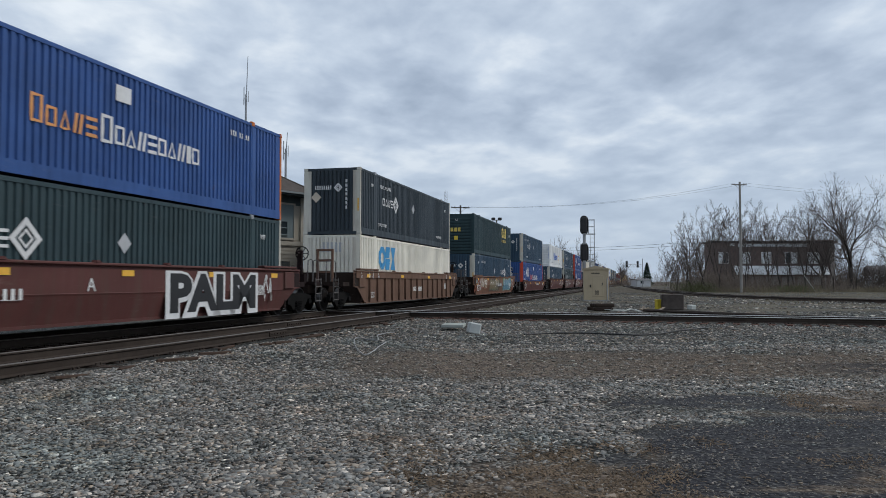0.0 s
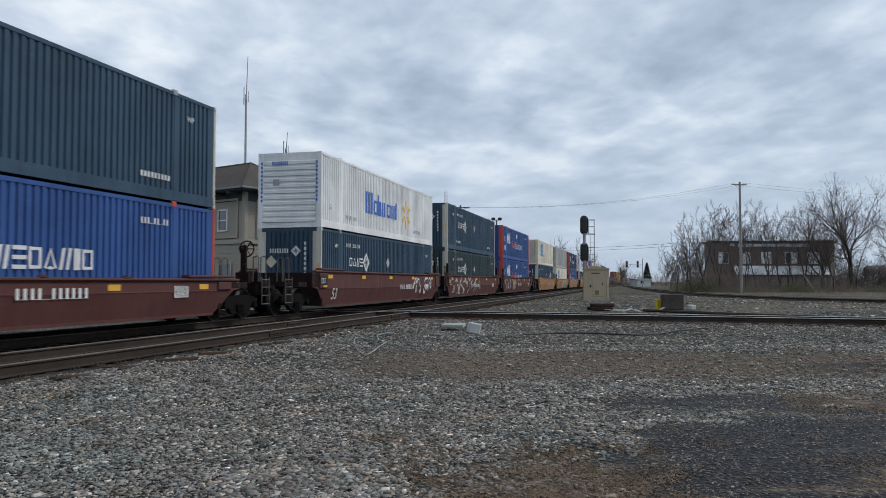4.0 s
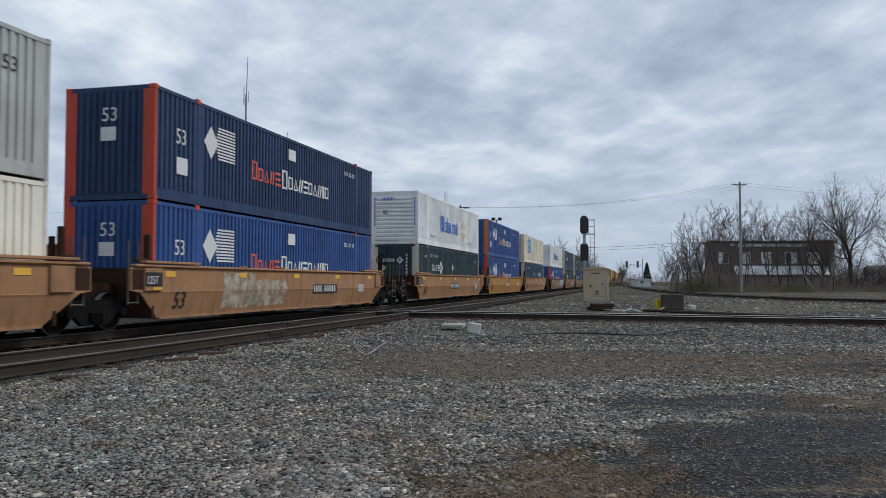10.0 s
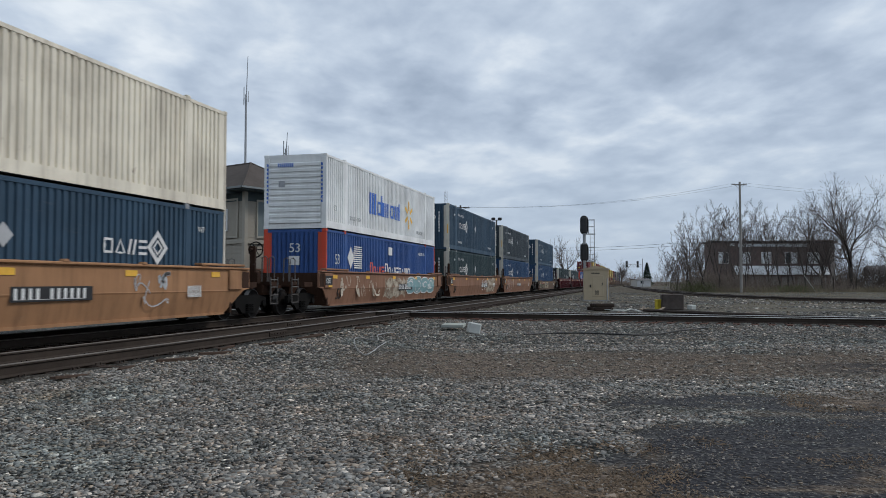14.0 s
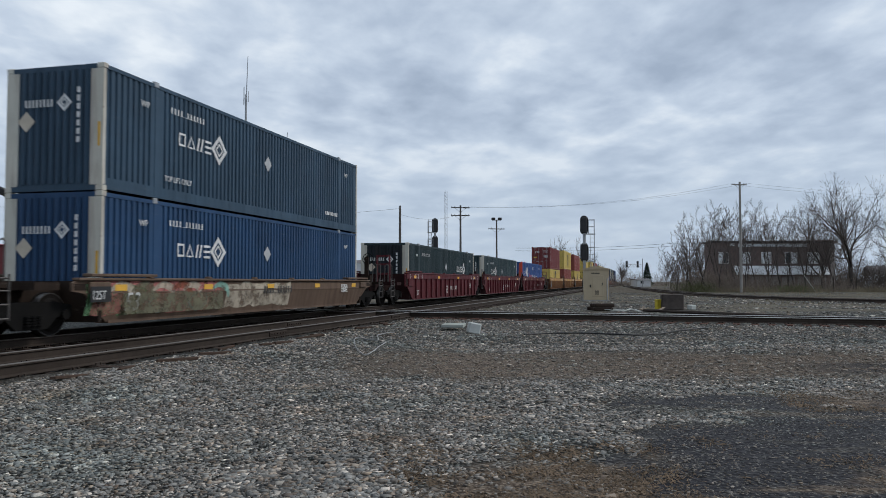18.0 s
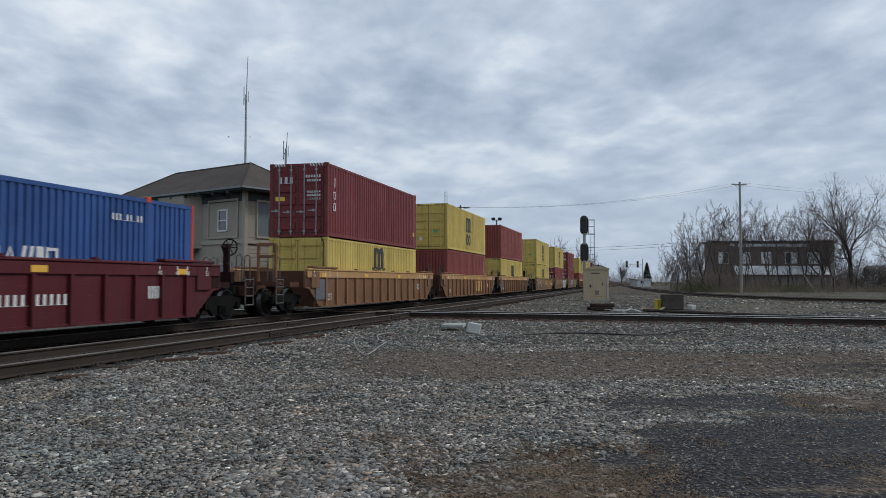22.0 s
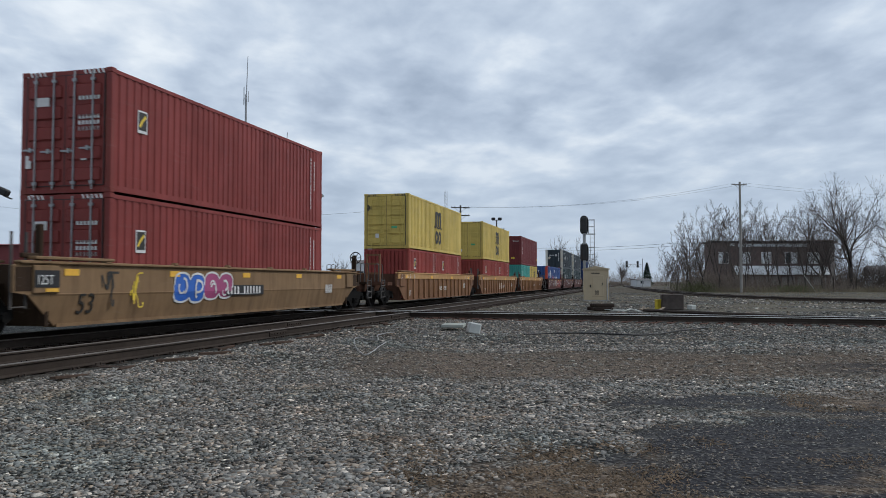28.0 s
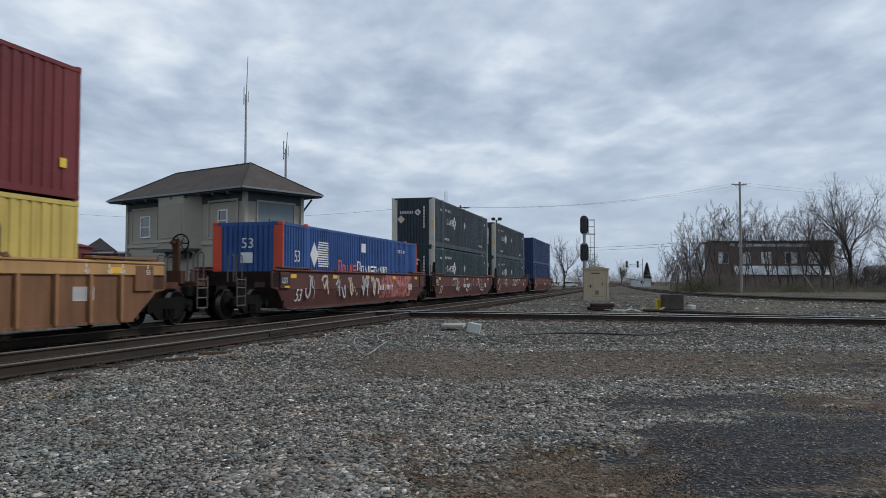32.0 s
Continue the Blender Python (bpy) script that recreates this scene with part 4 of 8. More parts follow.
def signal_cabinet():
    ob = thing("signal_cabinet", pose(11.3, 58.0, 0.15, 0, 0, -9), "beige steel signal cabinet with door and vent", "equipment cabinet")
    w, d, h = 0.9, 0.9, 2.25
    part("body", bm_of(lambda bm: soft_box(bm, -w, w, -d, d, 0.04, h, 0.02)), CABINET, ob)
    part("plinth", bm_of(lambda bm: quad_box(bm, -w - 0.05, w + 0.05, -d - 0.05, d + 0.05, -0.1, 0.04)), plain("pale_concrete", (0.36, 0.35, 0.33)), ob)

    def roof(bm):
        slab_xz(bm, [(-w - 0.08, h), (w + 0.08, h), (w + 0.08, h + 0.06), (0, h + 0.26), (-w - 0.08, h + 0.06)], -d - 0.08, d + 0.08)
    part("roof", bm_of(roof), CABINET, ob)
    door = part("door", bm_of(lambda bm: soft_box(bm, -0.28, 0.55, -d - 0.035, -d, 0.28, h - 0.45, 0.012)), CABINET, ob)
    part("door_handle", bm_of(lambda bm: quad_box(bm, 0.40, 0.46, -d - 0.09, -d - 0.03, 1.1, 1.3)), BLACK, door)
    vent = part("vent", bm_of(lambda bm: quad_box(bm, -0.1, 0.2, -d - 0.045, -d - 0.03, 0.4, 0.72)), BLACK, door, "dark louvred vent")
    for i in range(5):
        part("slat", bm_of(lambda bm: quad_box(bm, -0.1, 0.2, -d - 0.06, -d - 0.045, 0.43 + i * 0.06, 0.455 + i * 0.06)), CABINET, vent)
    part("padlock", bm_of(lambda bm: soft_box(bm, -0.46, -0.36, -d - 0.06, -d, 0.95, 1.15, 0.015)), BLACK, ob)
    part("notice", bm_of(lambda bm: quad_box(bm, -0.35, 0.25, -d - 0.012, -d, h - 0.3, h - 0.24)), BLACK, ob)
    part("conduit", bm_of(lambda bm: rod(bm, (0.78, -d - 0.04, 0), (0.78, -d - 0.04, 1.6), 0.035, None, 6)), GALV, ob)


signal_cabinet()


# ---------------------------------------------------------------- yard clutter
PALE = plain("weathered_white_board", (0.52, 0.53, 0.50), 0.8, 0, 0.15, 6, 0.1)


def slab_thing(name, m, sx, sy, sz, mat, label, cat):
    ob = part(name, bm_of(lambda bm: soft_box(bm, -sx / 2, sx / 2, -sy / 2, sy / 2, 0, sz, min(0.03, min(sx, sy, sz) * 0.18))), mat, None, "", m)
    return tagged(ob, label, cat)


slab_thing("concrete_slab", pose(0.32, 23.5, 0.15, 0, 0, -6), 0.66, 1.0, 0.10, plain("grey_green_concrete", (0.33, 0.345, 0.31), 0.85, 0, 0.22, 7, 0.3), "flat pale concrete lid lying by the track", "lid")
slab_thing("junction_box", pose(0.82, 21.6, 0.08, 0, 12, 8), 0.34, 0.3, 0.30, PALE, "small tilted white box in the gravel", "box")
slab_thing("relay_box", pose(11.5, 39.4, 0.1, 0, 0, -10), 1.05, 0.8, 0.78, plain("dark_rusty_box", (0.085, 0.070, 0.062), 0.85, 0.1, 0.3, 5, 0.2), "dark rusty relay box by the track", "relay box")
slab_thing("yellow_marker", pose(10.85, 39.6, 0.12, 0, 0, 14), 0.26, 0.26, 0.5, plain("yellow_plastic", (0.55, 0.42, 0.03), 0.6), "faded yellow marker beside the relay box", "marker")
slab_thing("white_rock", pose(12.35, 39.0, 0.13, 6, 0, 30), 0.36, 0.3, 0.22, PALE, "pale block on the gravel", "rock")


def tie_stack():
    rnd = random.Random(5)
    for i in range(7):
        z = 0.13 + (i // 4) * 0.17
        slab_thing("loose_tie", pose(7.6 + rnd.uniform(-0.1, 0.1), 37.4 + (i % 4) * 0.3, z, 0, 0, 3 + rnd.uniform(-5, 5)), 0.95, 0.22, 0.16, TIE, "short dark timber in a stack by the signal", "timber")["group"] = "stacked timbers"
    for i in range(9):
        slab_thing("broken_board", pose(8.1 + rnd.uniform(-0.3, 1.3), 36.8 + rnd.uniform(-0.6, 0.8), 0.16, rnd.uniform(-8, 8), rnd.uniform(-14, 14), rnd.uniform(0, 180)), rnd.uniform(0.3, 0.7), 0.09, 0.035, PALE, "splintered pale board on the gravel", "board")["group"] = "scattered boards"
    for i in range(5):
        slab_thing("broken_board", pose(9.6 + rnd.uniform(0, 1.0), 38.2 + rnd.uniform(-0.4, 0.5), 0.16, 0, rnd.uniform(-22, 0), rnd.uniform(20, 70)), rnd.uniform(0.4, 0.8), 0.08, 0.03, plain("brown_board", (0.2, 0.15, 0.1)), "splintered brown board on the gravel", "board")["group"] = "scattered boards"


tie_stack()


def loose_cable(name, pts, r, mat, label):
    bm = bmesh.new()
    sm = []
    P = [Vector(p) for p in pts]
    for i in range(len(P) - 1):
        a, b, c, d = P[max(0, i - 1)], P[i], P[i + 1], P[min(len(P) - 1, i + 2)]
        for k in range(6):
            t = k / 6
            q = 0.5 * ((2 * b) + (c - a) * t + (2 * a - 5 * b + 4 * c - d) * t * t + (3 * b - a - 3 * c + d) * t ** 3)
            sm.append((q.x, q.y, ground_z(q.x, q.y) + r + 0.03 + q.z))
    pipe(bm, sm, r, 6)
    return tagged(part(name, bm, mat), label, "cable")


loose_cable("loose_cable", [(-1.3, 21.0, 0), (-1.6, 19.4, 0.05), (-1.45, 17.6, 0.08), (-1.75, 18.4, 0), (-2.05, 18.5, 0), (-1.9, 17.0, 0), (-1.5, 15.1, 0), (-1.35, 16.4, 0.03), (-1.3, 18.2, 0)], 0.013, plain("grey_cable", (0.24, 0.24, 0.23), 0.6), "loop of grey cable lying on the gravel")
loose_cable("black_hose", [(2.2, 21.2, 0), (3.0, 21.8, 0.0), (4.2, 22.0, 0.0), (5.3, 21.5, 0.0), (6.6, 22.4, 0), (8.0, 23.6, 0)], 0.022, BLACK, "black hose lying along the ballast")
loose_cable("discarded_rail", [(9.0, 35.2, 0.02), (11.2, 31.4, 0.02), (13.4, 28.3, 0.02), (15.0, 26.4, 0.02)], 0.07, STEEL, "rusty discarded rail lying beside the crossing")


# ---------------------------------------------------------------- buildings
def brick_house():
    ob = thing("brick_building", pose(65.7, 131.5, 0.1, 0, 0, 180 + 1.0), "derelict two-storey dark brick building with boarded windows", "building")
    w, d, h = 20.3, 4.5, 7.95
    part("wall", bm_of(lambda bm: quad_box(bm, 0, w, -d, 0, 0, h)), BRICK, ob)
    part("roof", bm_of(lambda bm: (quad_box(bm, -0.35, w + 0.35, -d - 0.3, 0.35, h, h + 0.3),)), plain("dark_roof_felt", (0.05, 0.045, 0.045), 0.9), ob)
    for xa, xb, za in ((4.6, 8.2, 0.70), (8.25, 14.2, 0.62), (14.3, 16.2, 0.70), (16.9, 17.6, 0.5)):
        part("cornice", bm_of(lambda bm: quad_box(bm, xa, xb, 0.0, 0.22, h - za, h - 0.16)), plain("pale_cornice", (0.55, 0.57, 0.58), 0.8), ob, "broken length of pale metal cornice")
    part("parapet", bm_of(lambda bm: (quad_box(bm, 0.0, 4.4, -0.5, 0.12, h + 0.02, h + 0.52), quad_box(bm, 4.4, 9.0, -0.5, 0.08, h + 0.02, h + 0.40))), BRICK, ob)
    part("pier", bm_of(lambda bm: quad_box(bm, 0.05, 0.75, 0.0, 0.3, 0.0, h - 0.1)), plain("rendered_pier", (0.34, 0.30, 0.27), 0.85), ob, "pale rendered pier")
    white = plain("white_boarding", (0.74, 0.76, 0.77), 0.7, 0, 0.08, 5, 0.05)
    for i, (xa, xb) in enumerate(((2.5, 4.5), (6.3, 8.3), (10.7, 12.3), (14.2, 15.5), (17.9, 19.5))):
        mid = (xa + xb) / 2
        win = part("window", bm_of(lambda bm: (quad_box(bm, xa - 0.08, xb + 0.08, 0, 0.14, 4.45, 4.55), quad_box(bm, xa - 0.08, xb + 0.08, 0, 0.12, 6.32, 6.42), [quad_box(bm, k - 0.04, k + 0.04, 0, 0.12, 4.55, 6.32) for k in (xa, mid, xb)])), WINDOW_WHITE, ob)
        for k, (pa, pb) in enumerate(((xa, mid), (mid, xb))):
            boarded = (i * 2 + k) % 5 != 3
            part("pane", bm_of(lambda bm: quad_box(bm, pa + 0.04, pb - 0.04, 0, 0.05, 4.55, 6.32)), white if boarded else GLASS, win, "boarded pane" if boarded else "dark pane")
    for i in range(6):
        x = 1.2 + i * 2.65
        part("awning_panel", bm_of(lambda bm: slab_yz(bm, x, x + 2.58, [(0.0, 4.1), (1.0, 2.7), (1.0, 2.58), (0.0, 3.95)])), white, ob, "white awning panel")
        part("window", bm_of(lambda bm: quad_box(bm, x + 0.2, x + 2.4, 0, 0.06, 0.9, 2.3)), plain("grey_boarding", (0.27, 0.25, 0.235), 0.85, 0, 0.2, 2, 0.1), ob, "grey boarded shop window")
    part("door", bm_of(lambda bm: quad_box(bm, 17.6, 18.6, 0, 0.07, 0, 2.1)), BLACK, ob)


def slab_yz(bm, x0, x1, outline):
    prism(bm, outline, x0, x1)


brick_house()


def small_building(name, m, w, d, h, wall, roof_mat, roof_h, label, windows=(), hip=False):
    ob = thing(name, m, label, "building")
    part("wall", bm_of(lambda bm: quad_box(bm, 0, w, 0, d, 0, h)), wall, ob)

    def roof(bm):
        o = 0.3
        c = [bm.verts.new(p) for p in ((-o, -o, h), (w + o, -o, h), (w + o, d + o, h), (-o, d + o, h))]
        if hip:
            r = [bm.verts.new((w * 0.5 - 0.01, d / 2, h + roof_h)), bm.verts.new((w * 0.5 + 0.01, d / 2, h + roof_h))]
        else:
            r = [bm.verts.new((-o, d / 2, h + roof_h)), bm.verts.new((w + o, d / 2, h + roof_h))]
        bm.faces.new(c[::-1])
        bm.faces.new((c[0], c[1], r[1], r[0]))
        bm.faces.new((c[2], c[3], r[0], r[1]))
        bm.faces.new((c[1], c[2], r[1]))
        bm.faces.new((c[3], c[0], r[0]))
    part("roof", bm_of(roof), roof_mat, ob)
    for x0, x1, z0, z1 in windows:
        win = part("window", bm_of(lambda bm: quad_box(bm, x0 - 0.08, x1 + 0.08, -0.06, 0, z0 - 0.08, z1 + 0.08)), WINDOW_WHITE, ob)
        part("pane", bm_of(lambda bm: quad_box(bm, x0, x1, -0.075, -0.06, z0, z1)), GLASS, win)
    return ob


REDWALL = plain("red_painted_wall", (0.16, 0.024, 0.026), 0.6, 0, 0.15, 4, 0.1)
ROOFGREY = plain("grey_roof", (0.16, 0.15, 0.15), 0.85)
small_building("red_shed", pose(-52, 69, 0.1, 0, 0, -4), 18.7, 6, 4.6, REDWALL, REDWALL, 0.25, "long red railway shed behind the train", [])
small_building("brown_shed", pose(-33.0, 72, 0.1, 0, 0, -4), 6.0, 6, 4.0, plain("brown_wall", (0.10, 0.07, 0.06), 0.8), ROOFGREY, 0.3, "low brown brick building", [(1, 1.8, 1.8, 2.4)])
small_building("cottage", pose(-34.4, 75, 0.1, 0, 0, 20), 2.6, 2.6, 4.4, plain("pale_siding", (0.30, 0.28, 0.26), 0.8), plain("dark_roof_felt", (0.05, 0.045, 0.045), 0.9), 1.3, "small pale house with pointed dark roof", [(0.8, 1.6, 2.9, 3.7)], True)
WHITEWALL = plain("white_wall", (0.55, 0.56, 0.57), 0.7, 0, 0.08, 3, 0.05)
small_building("white_depot", pose(58.2, 235, 0.1, 0, 0, 5), 4.2, 6, 2.0, WHITEWALL, ROOFGREY, 0.4, "white metal building beyond the road", [(1, 2, 0.9, 1.7)])
small_building("white_depot", pose(-24, 205, 0.1, 0, 0, 0), 16, 8, 6.4, WHITEWALL, ROOFGREY, 0.8, "pale building beyond the far tracks", [(2 + i * 3, 3.2 + i * 3, 3, 4.2) for i in range(4)])
small_building("small_house", pose(96, 175, 0.1, 0, 0, -10), 8, 7, 3.0, WHITEWALL, ROOFGREY, 2.0, "pale house among the trees", [(1, 2, 1, 2.2)])


# ---------------------------------------------------------------- far road, traffic signals, vehicles
def road():
    bm = bmesh.new()
    quad_box(bm, -60, 160, 196, 205, 0.05, 0.155)
    ob = tagged(part("road", bm, plain("asphalt", (0.16, 0.16, 0.16), 0.9, 0, 0.15, 2, 0.1)), "asphalt road over the railway crossing", "road", "", "structure")
    for i in range(20):
        bm = bmesh.new()
        quad_box(bm, -55 + i * 9, -51 + i * 9, 200.4, 200.55, 0.155, 0.161)
        part("centre_line", bm, YELLOW, ob)


road()


def traffic_light():
    ob = thing("traffic_signal", pose(51, 200, 0.1), "traffic signals on a mast arm over the road", "traffic light")
    part("pole", bm_of(lambda bm: rod(bm, (0, 0, 0), (0, 0, 7.3), 0.13, 0.09, 8)), GALV, ob)
    part("arm", bm_of(lambda bm: (rod(bm, (0, 0, 5.9), (-4.9, 0, 5.9), 0.07, None, 6), rod(bm, (0, 0, 5.2), (-4.9, 0, 5.2), 0.06, None, 6), [rod(bm, (-0.7 * k, 0, 5.2), (-0.7 * k - 0.7, 0, 5.9), 0.03, None, 5) for k in range(7)])), GALV, ob)
    for x in (-4.1, -1.3):
        for z in (6.35, 5.45):
            h = part("signal_head", bm_of(lambda bm: soft_box(bm, x - 0.24, x + 0.24, -0.25, 0.1, z - 0.38, z + 0.38, 0.05)), BLACK, ob)
            for k in (-0.24, 0, 0.24):
                part("hood", bm_of(lambda bm: rod(bm, (x, -0.25, z + k), (x, -0.42, z + k), 0.1, None, 8)), BLACK, h)


traffic_light()


def crossbuck(x, y):
    ob = thing("crossing_sign", pose(x, y, 0.1), "white railway crossbuck sign on a post", "road sign")
    part("post", bm_of(lambda bm: rod(bm, (0, 0, 0), (0, 0, 4.4), 0.07, None, 8)), GALV, ob)
    for a in (45, -45):
        part("board", bm_of(lambda bm: quad_box(bm, -0.65, 0.65, -0.1 - 0.02 * (a > 0), -0.08 - 0.02 * (a > 0), -0.12, 0.12)), WINDOW_WHITE, ob, "", Matrix.Translation((0, 0, 3.9)) @ pose(0, 0, 0, 0, a, 0))
    part("lamp_bar", bm_of(lambda bm: (quad_box(bm, -0.6, 0.6, -0.1, -0.06, 2.7, 2.76), rod(bm, (-0.5, -0.14, 2.73), (-0.5, -0.08, 2.73), 0.22, None, 12), rod(bm, (0.5, -0.14, 2.73), (0.5, -0.08, 2.73), 0.22, None, 12))), BLACK, ob)


crossbuck(34.3, 193)
crossbuck(40.0, 208)


def car(x, y, yaw, col, label):
    ob = thing("car", pose(x, y, 0.155, 0, 0, yaw), label, "car", "parked cars by the road")
    body = paint("carpaint_" + label.split()[0], col, 0.3, 0.1, 0.0, streak=False)
    part("body", bm_of(lambda bm: slab_xz(bm, [(-2.2, 0.3), (2.2, 0.3), (2.25, 0.75), (1.3, 0.9), (0.7, 1.42), (-1.3, 1.45), (-2.1, 0.95), (-2.25, 0.6)], -0.88, 0.88)), body, ob)
    for sgn in (-1, 1):
        part("window", bm_of(lambda bm: slab_xz(bm, [(1.1, 0.93), (0.62, 1.34), (-1.2, 1.36), (-1.7, 0.97)], *sorted((sgn * 0.885, sgn * 0.89)))), GLASS, ob)
        for xx in (-1.35, 1.35):
            w = part("wheel", bm_of(lambda bm: rod(bm, (xx, sgn * 0.7, 0.32), (xx, sgn * 0.92, 0.32), 0.32, None, 16)), BLACK, ob)
            part("rim", bm_of(lambda bm: rod(bm, (xx, sgn * 0.92, 0.32), (xx, sgn * 0.935, 0.32), 0.2, None, 12)), GALV, w)


car(32.0, 200.0, 6, (0.6, 0.62, 0.63), "white estate car near the crossing")
car(27.5, 204.0, 4, (0.5, 0.52, 0.55), "silver car near the crossing")
car(95.0, 172.0, 10, (0.6, 0.62, 0.63), "white van parked among the trees")


# ---------------------------------------------------------------- trees and scrub
BARK = plain("grey_bark", (0.068, 0.058, 0.051), 0.95, 0, 0.3, 6, 0.5, (4, 4, 0.6))
TWIG = plain("brown_twigs", (0.12, 0.101, 0.092), 0.95, 0, 0.25, 6, 0.2)
SCRUBM = plain("scrub_stems", (0.185, 0.150, 0.125), 0.95, 0, 0.35, 3, 0.2)
SCRUBG = plain("scrub_green", (0.18, 0.152, 0.10), 0.95, 0, 0.4, 3, 0.2)


def branch(vs, fs, a, b, r0, r1, n):
    d = (b - a)
    q = d.to_track_quat("Z", "Y").to_matrix()
    k = len(vs)
    for c, r in ((a, r0), (b, r1)):
        for i in range(n):
            t = 6.28319 * i / n
            vs.append(c + q @ Vector((r * math.cos(t), r * math.sin(t), 0)))
    for i in range(n):
        fs.append((k + i, k + (i + 1) % n, k + n + (i + 1) % n, k + n + i))


def two_meshes(name, wood, twig):
    out = []
    for (vs, fs), mat, nm in ((wood, BARK, "trunk"), (twig, TWIG, "crown")):
        me = bpy.data.meshes.new(name + "_" + nm)
        me.from_pydata(vs, [], fs)
        me.materials.append(mat)
        out.append(me)
    return out


def turned_from(d, ang, az):
    return d.to_track_quat("Z", "Y").to_matrix() @ Vector((math.sin(ang) * math.cos(az), math.sin(ang) * math.sin(az), math.cos(ang)))


def bare_tree_mesh(seed, h, trunk_r, bole, open_angle, levels, gnarl, name, thin=0.012):
    """A trunk that forks into spreading limbs, each split on and on into fine twigs."""
    rnd = random.Random(seed)
    wood, twig = ([], []), ([], [])
    spans = (bole, 0.40, 0.26, 0.15, 0.09)

    def limb(p, d, ln, r, lev):
        n = (5, 7, 5, 4, 2)[lev]
        end = max(thin, r * (0.72 if lev == 0 else 0.42))
        az = rnd.uniform(0, 6.28)
        for i in range(n):
            f0, f = i / n, (i + 1) / n
            wob = Vector((rnd.gauss(0, 1), rnd.gauss(0, 1), rnd.gauss(0, 0.6)))
            d = (d + wob * gnarl * (0.35, 1.0, 1.1, 1.0, 0.8)[lev] + Vector((0, 0, 0.07 if lev else 0.7))).normalized()
            q = p + d * (ln / n)
            branch(*(wood if lev < 2 else twig), p, q, r + (end - r) * f0, r + (end - r) * f, (8, 6, 4, 3, 3)[lev])
            p = q
            if lev < levels and f > (0.5, 0.25, 0.2, 0.2, 1)[lev]:
                for _ in range(1 if lev < 2 or f < 1 else 2):
                    az += 2.4 + rnd.uniform(-0.5, 0.5)
                    nd = turned_from(d, open_angle * rnd.uniform(0.65, 1.35), az)
                    nd.z = max(nd.z, -0.15)
                    limb(p, nd.normalized(), h * spans[lev + 1] * rnd.uniform(0.6, 1.15) * (1.15 - 0.45 * f if lev else 1.0), max(thin, (r + (end - r) * f) * rnd.uniform(0.45, 0.68)), lev + 1)
        if lev < levels:
            for k in (0, 2.6):
                nd = turned_from(d, open_angle * rnd.uniform(0.3, 0.7), az + k + 0.7)
                limb(p, nd, h * spans[lev + 1] * rnd.uniform(0.85, 1.2), max(thin, end * 0.85), lev + 1)
    limb(Vector((0, 0, -0.1)), Vector((0, 0, 1)), h * bole, trunk_r, 0)
    top = max(v.z for v in twig[0])
    for store in (wood, twig):
        for v in store[0]:
            v *= h / top
    return two_meshes(name, wood, twig)


def sapling_mesh(seed, h, r, name):
    """A young tree: one slim stem with ascending branches that fan out into twigs."""
    rnd = random.Random(seed)
    wood, twig = ([], []), ([], [])
    p, d = Vector((0, 0, -0.1)), Vector((rnd.uniform(-0.08, 0.08), rnd.uniform(-0.08, 0.08), 1)).normalized()
    n, az = 13, rnd.uniform(0, 6)
    for i in range(n):
        f = (i + 1) / n
        d = (d + Vector((rnd.gauss(0, 1), rnd.gauss(0, 1), 0.4)) * 0.07).normalized()
        q = p + d * (h / n)
        branch(*wood, p, q, max(0.014, r * (1 - i / n * 0.88)), max(0.014, r * (1 - f * 0.88)), 5)
        if i > 2:
            for _ in range(rnd.choice((1, 1, 2))):
                az += 2.4 + rnd.uniform(-0.6, 0.6)
                b = turned_from(d, rnd.uniform(0.5, 0.95), az)
                ln = h * 0.30 * (1.12 - 0.75 * f) * rnd.uniform(0.6, 1.2)
                at, rr = p.lerp(q, rnd.random()), max(0.016, r * (1 - f * 0.88) * 0.55)
                for k in range(4):
                    b = (b + Vector((rnd.gauss(0, 0.14), rnd.gauss(0, 0.14), 0.16))).normalized()
                    e = at + b * ln / 4
                    branch(*twig, at, e, rr * (1 - k * 0.2), rr * (0.8 - k * 0.2), 3)
                    for _k in range(2):
                        c = turned_from(b, rnd.uniform(0.35, 0.8), rnd.uniform(0, 6.28))
                        e2 = e + c * ln * rnd.uniform(0.18, 0.36)
                        branch(*twig, e, e2, 0.014, 0.010, 3)
                        for _m in range(3):
                            c2 = turned_from(c, rnd.uniform(0.3, 0.8), rnd.uniform(0, 6.28))
                            branch(*twig, e.lerp(e2, rnd.uniform(0.5, 1)), e2 + c2 * ln * rnd.uniform(0.08, 0.22), 0.010, 0.006, 3)
                    at = e
        p = q
    return two_meshes(name, wood, twig)


TREE_KINDS = [bare_tree_mesh(11, 19.6, 0.50, 0.27, 0.78, 4, 0.17, "tree_a"), bare_tree_mesh(17, 15.6, 0.36, 0.24, 0.85, 4, 0.15, "tree_b"), sapling_mesh(61, 10.0, 0.10, "sapling_d"), sapling_mesh(62, 9.0, 0.08, "sapling_e"),
              bare_tree_mesh(37, 12.5, 0.26, 0.28, 0.72, 3, 0.10, "tree_e", 0.02)] + [sapling_mesh(51 + k, 11.5, 0.10, "sapling_" + "abc"[k]) for k in range(3)] + [bare_tree_mesh(41, 14, 0.30, 0.30, 0.65, 3, 0.10, "tree_f", 0.018)]


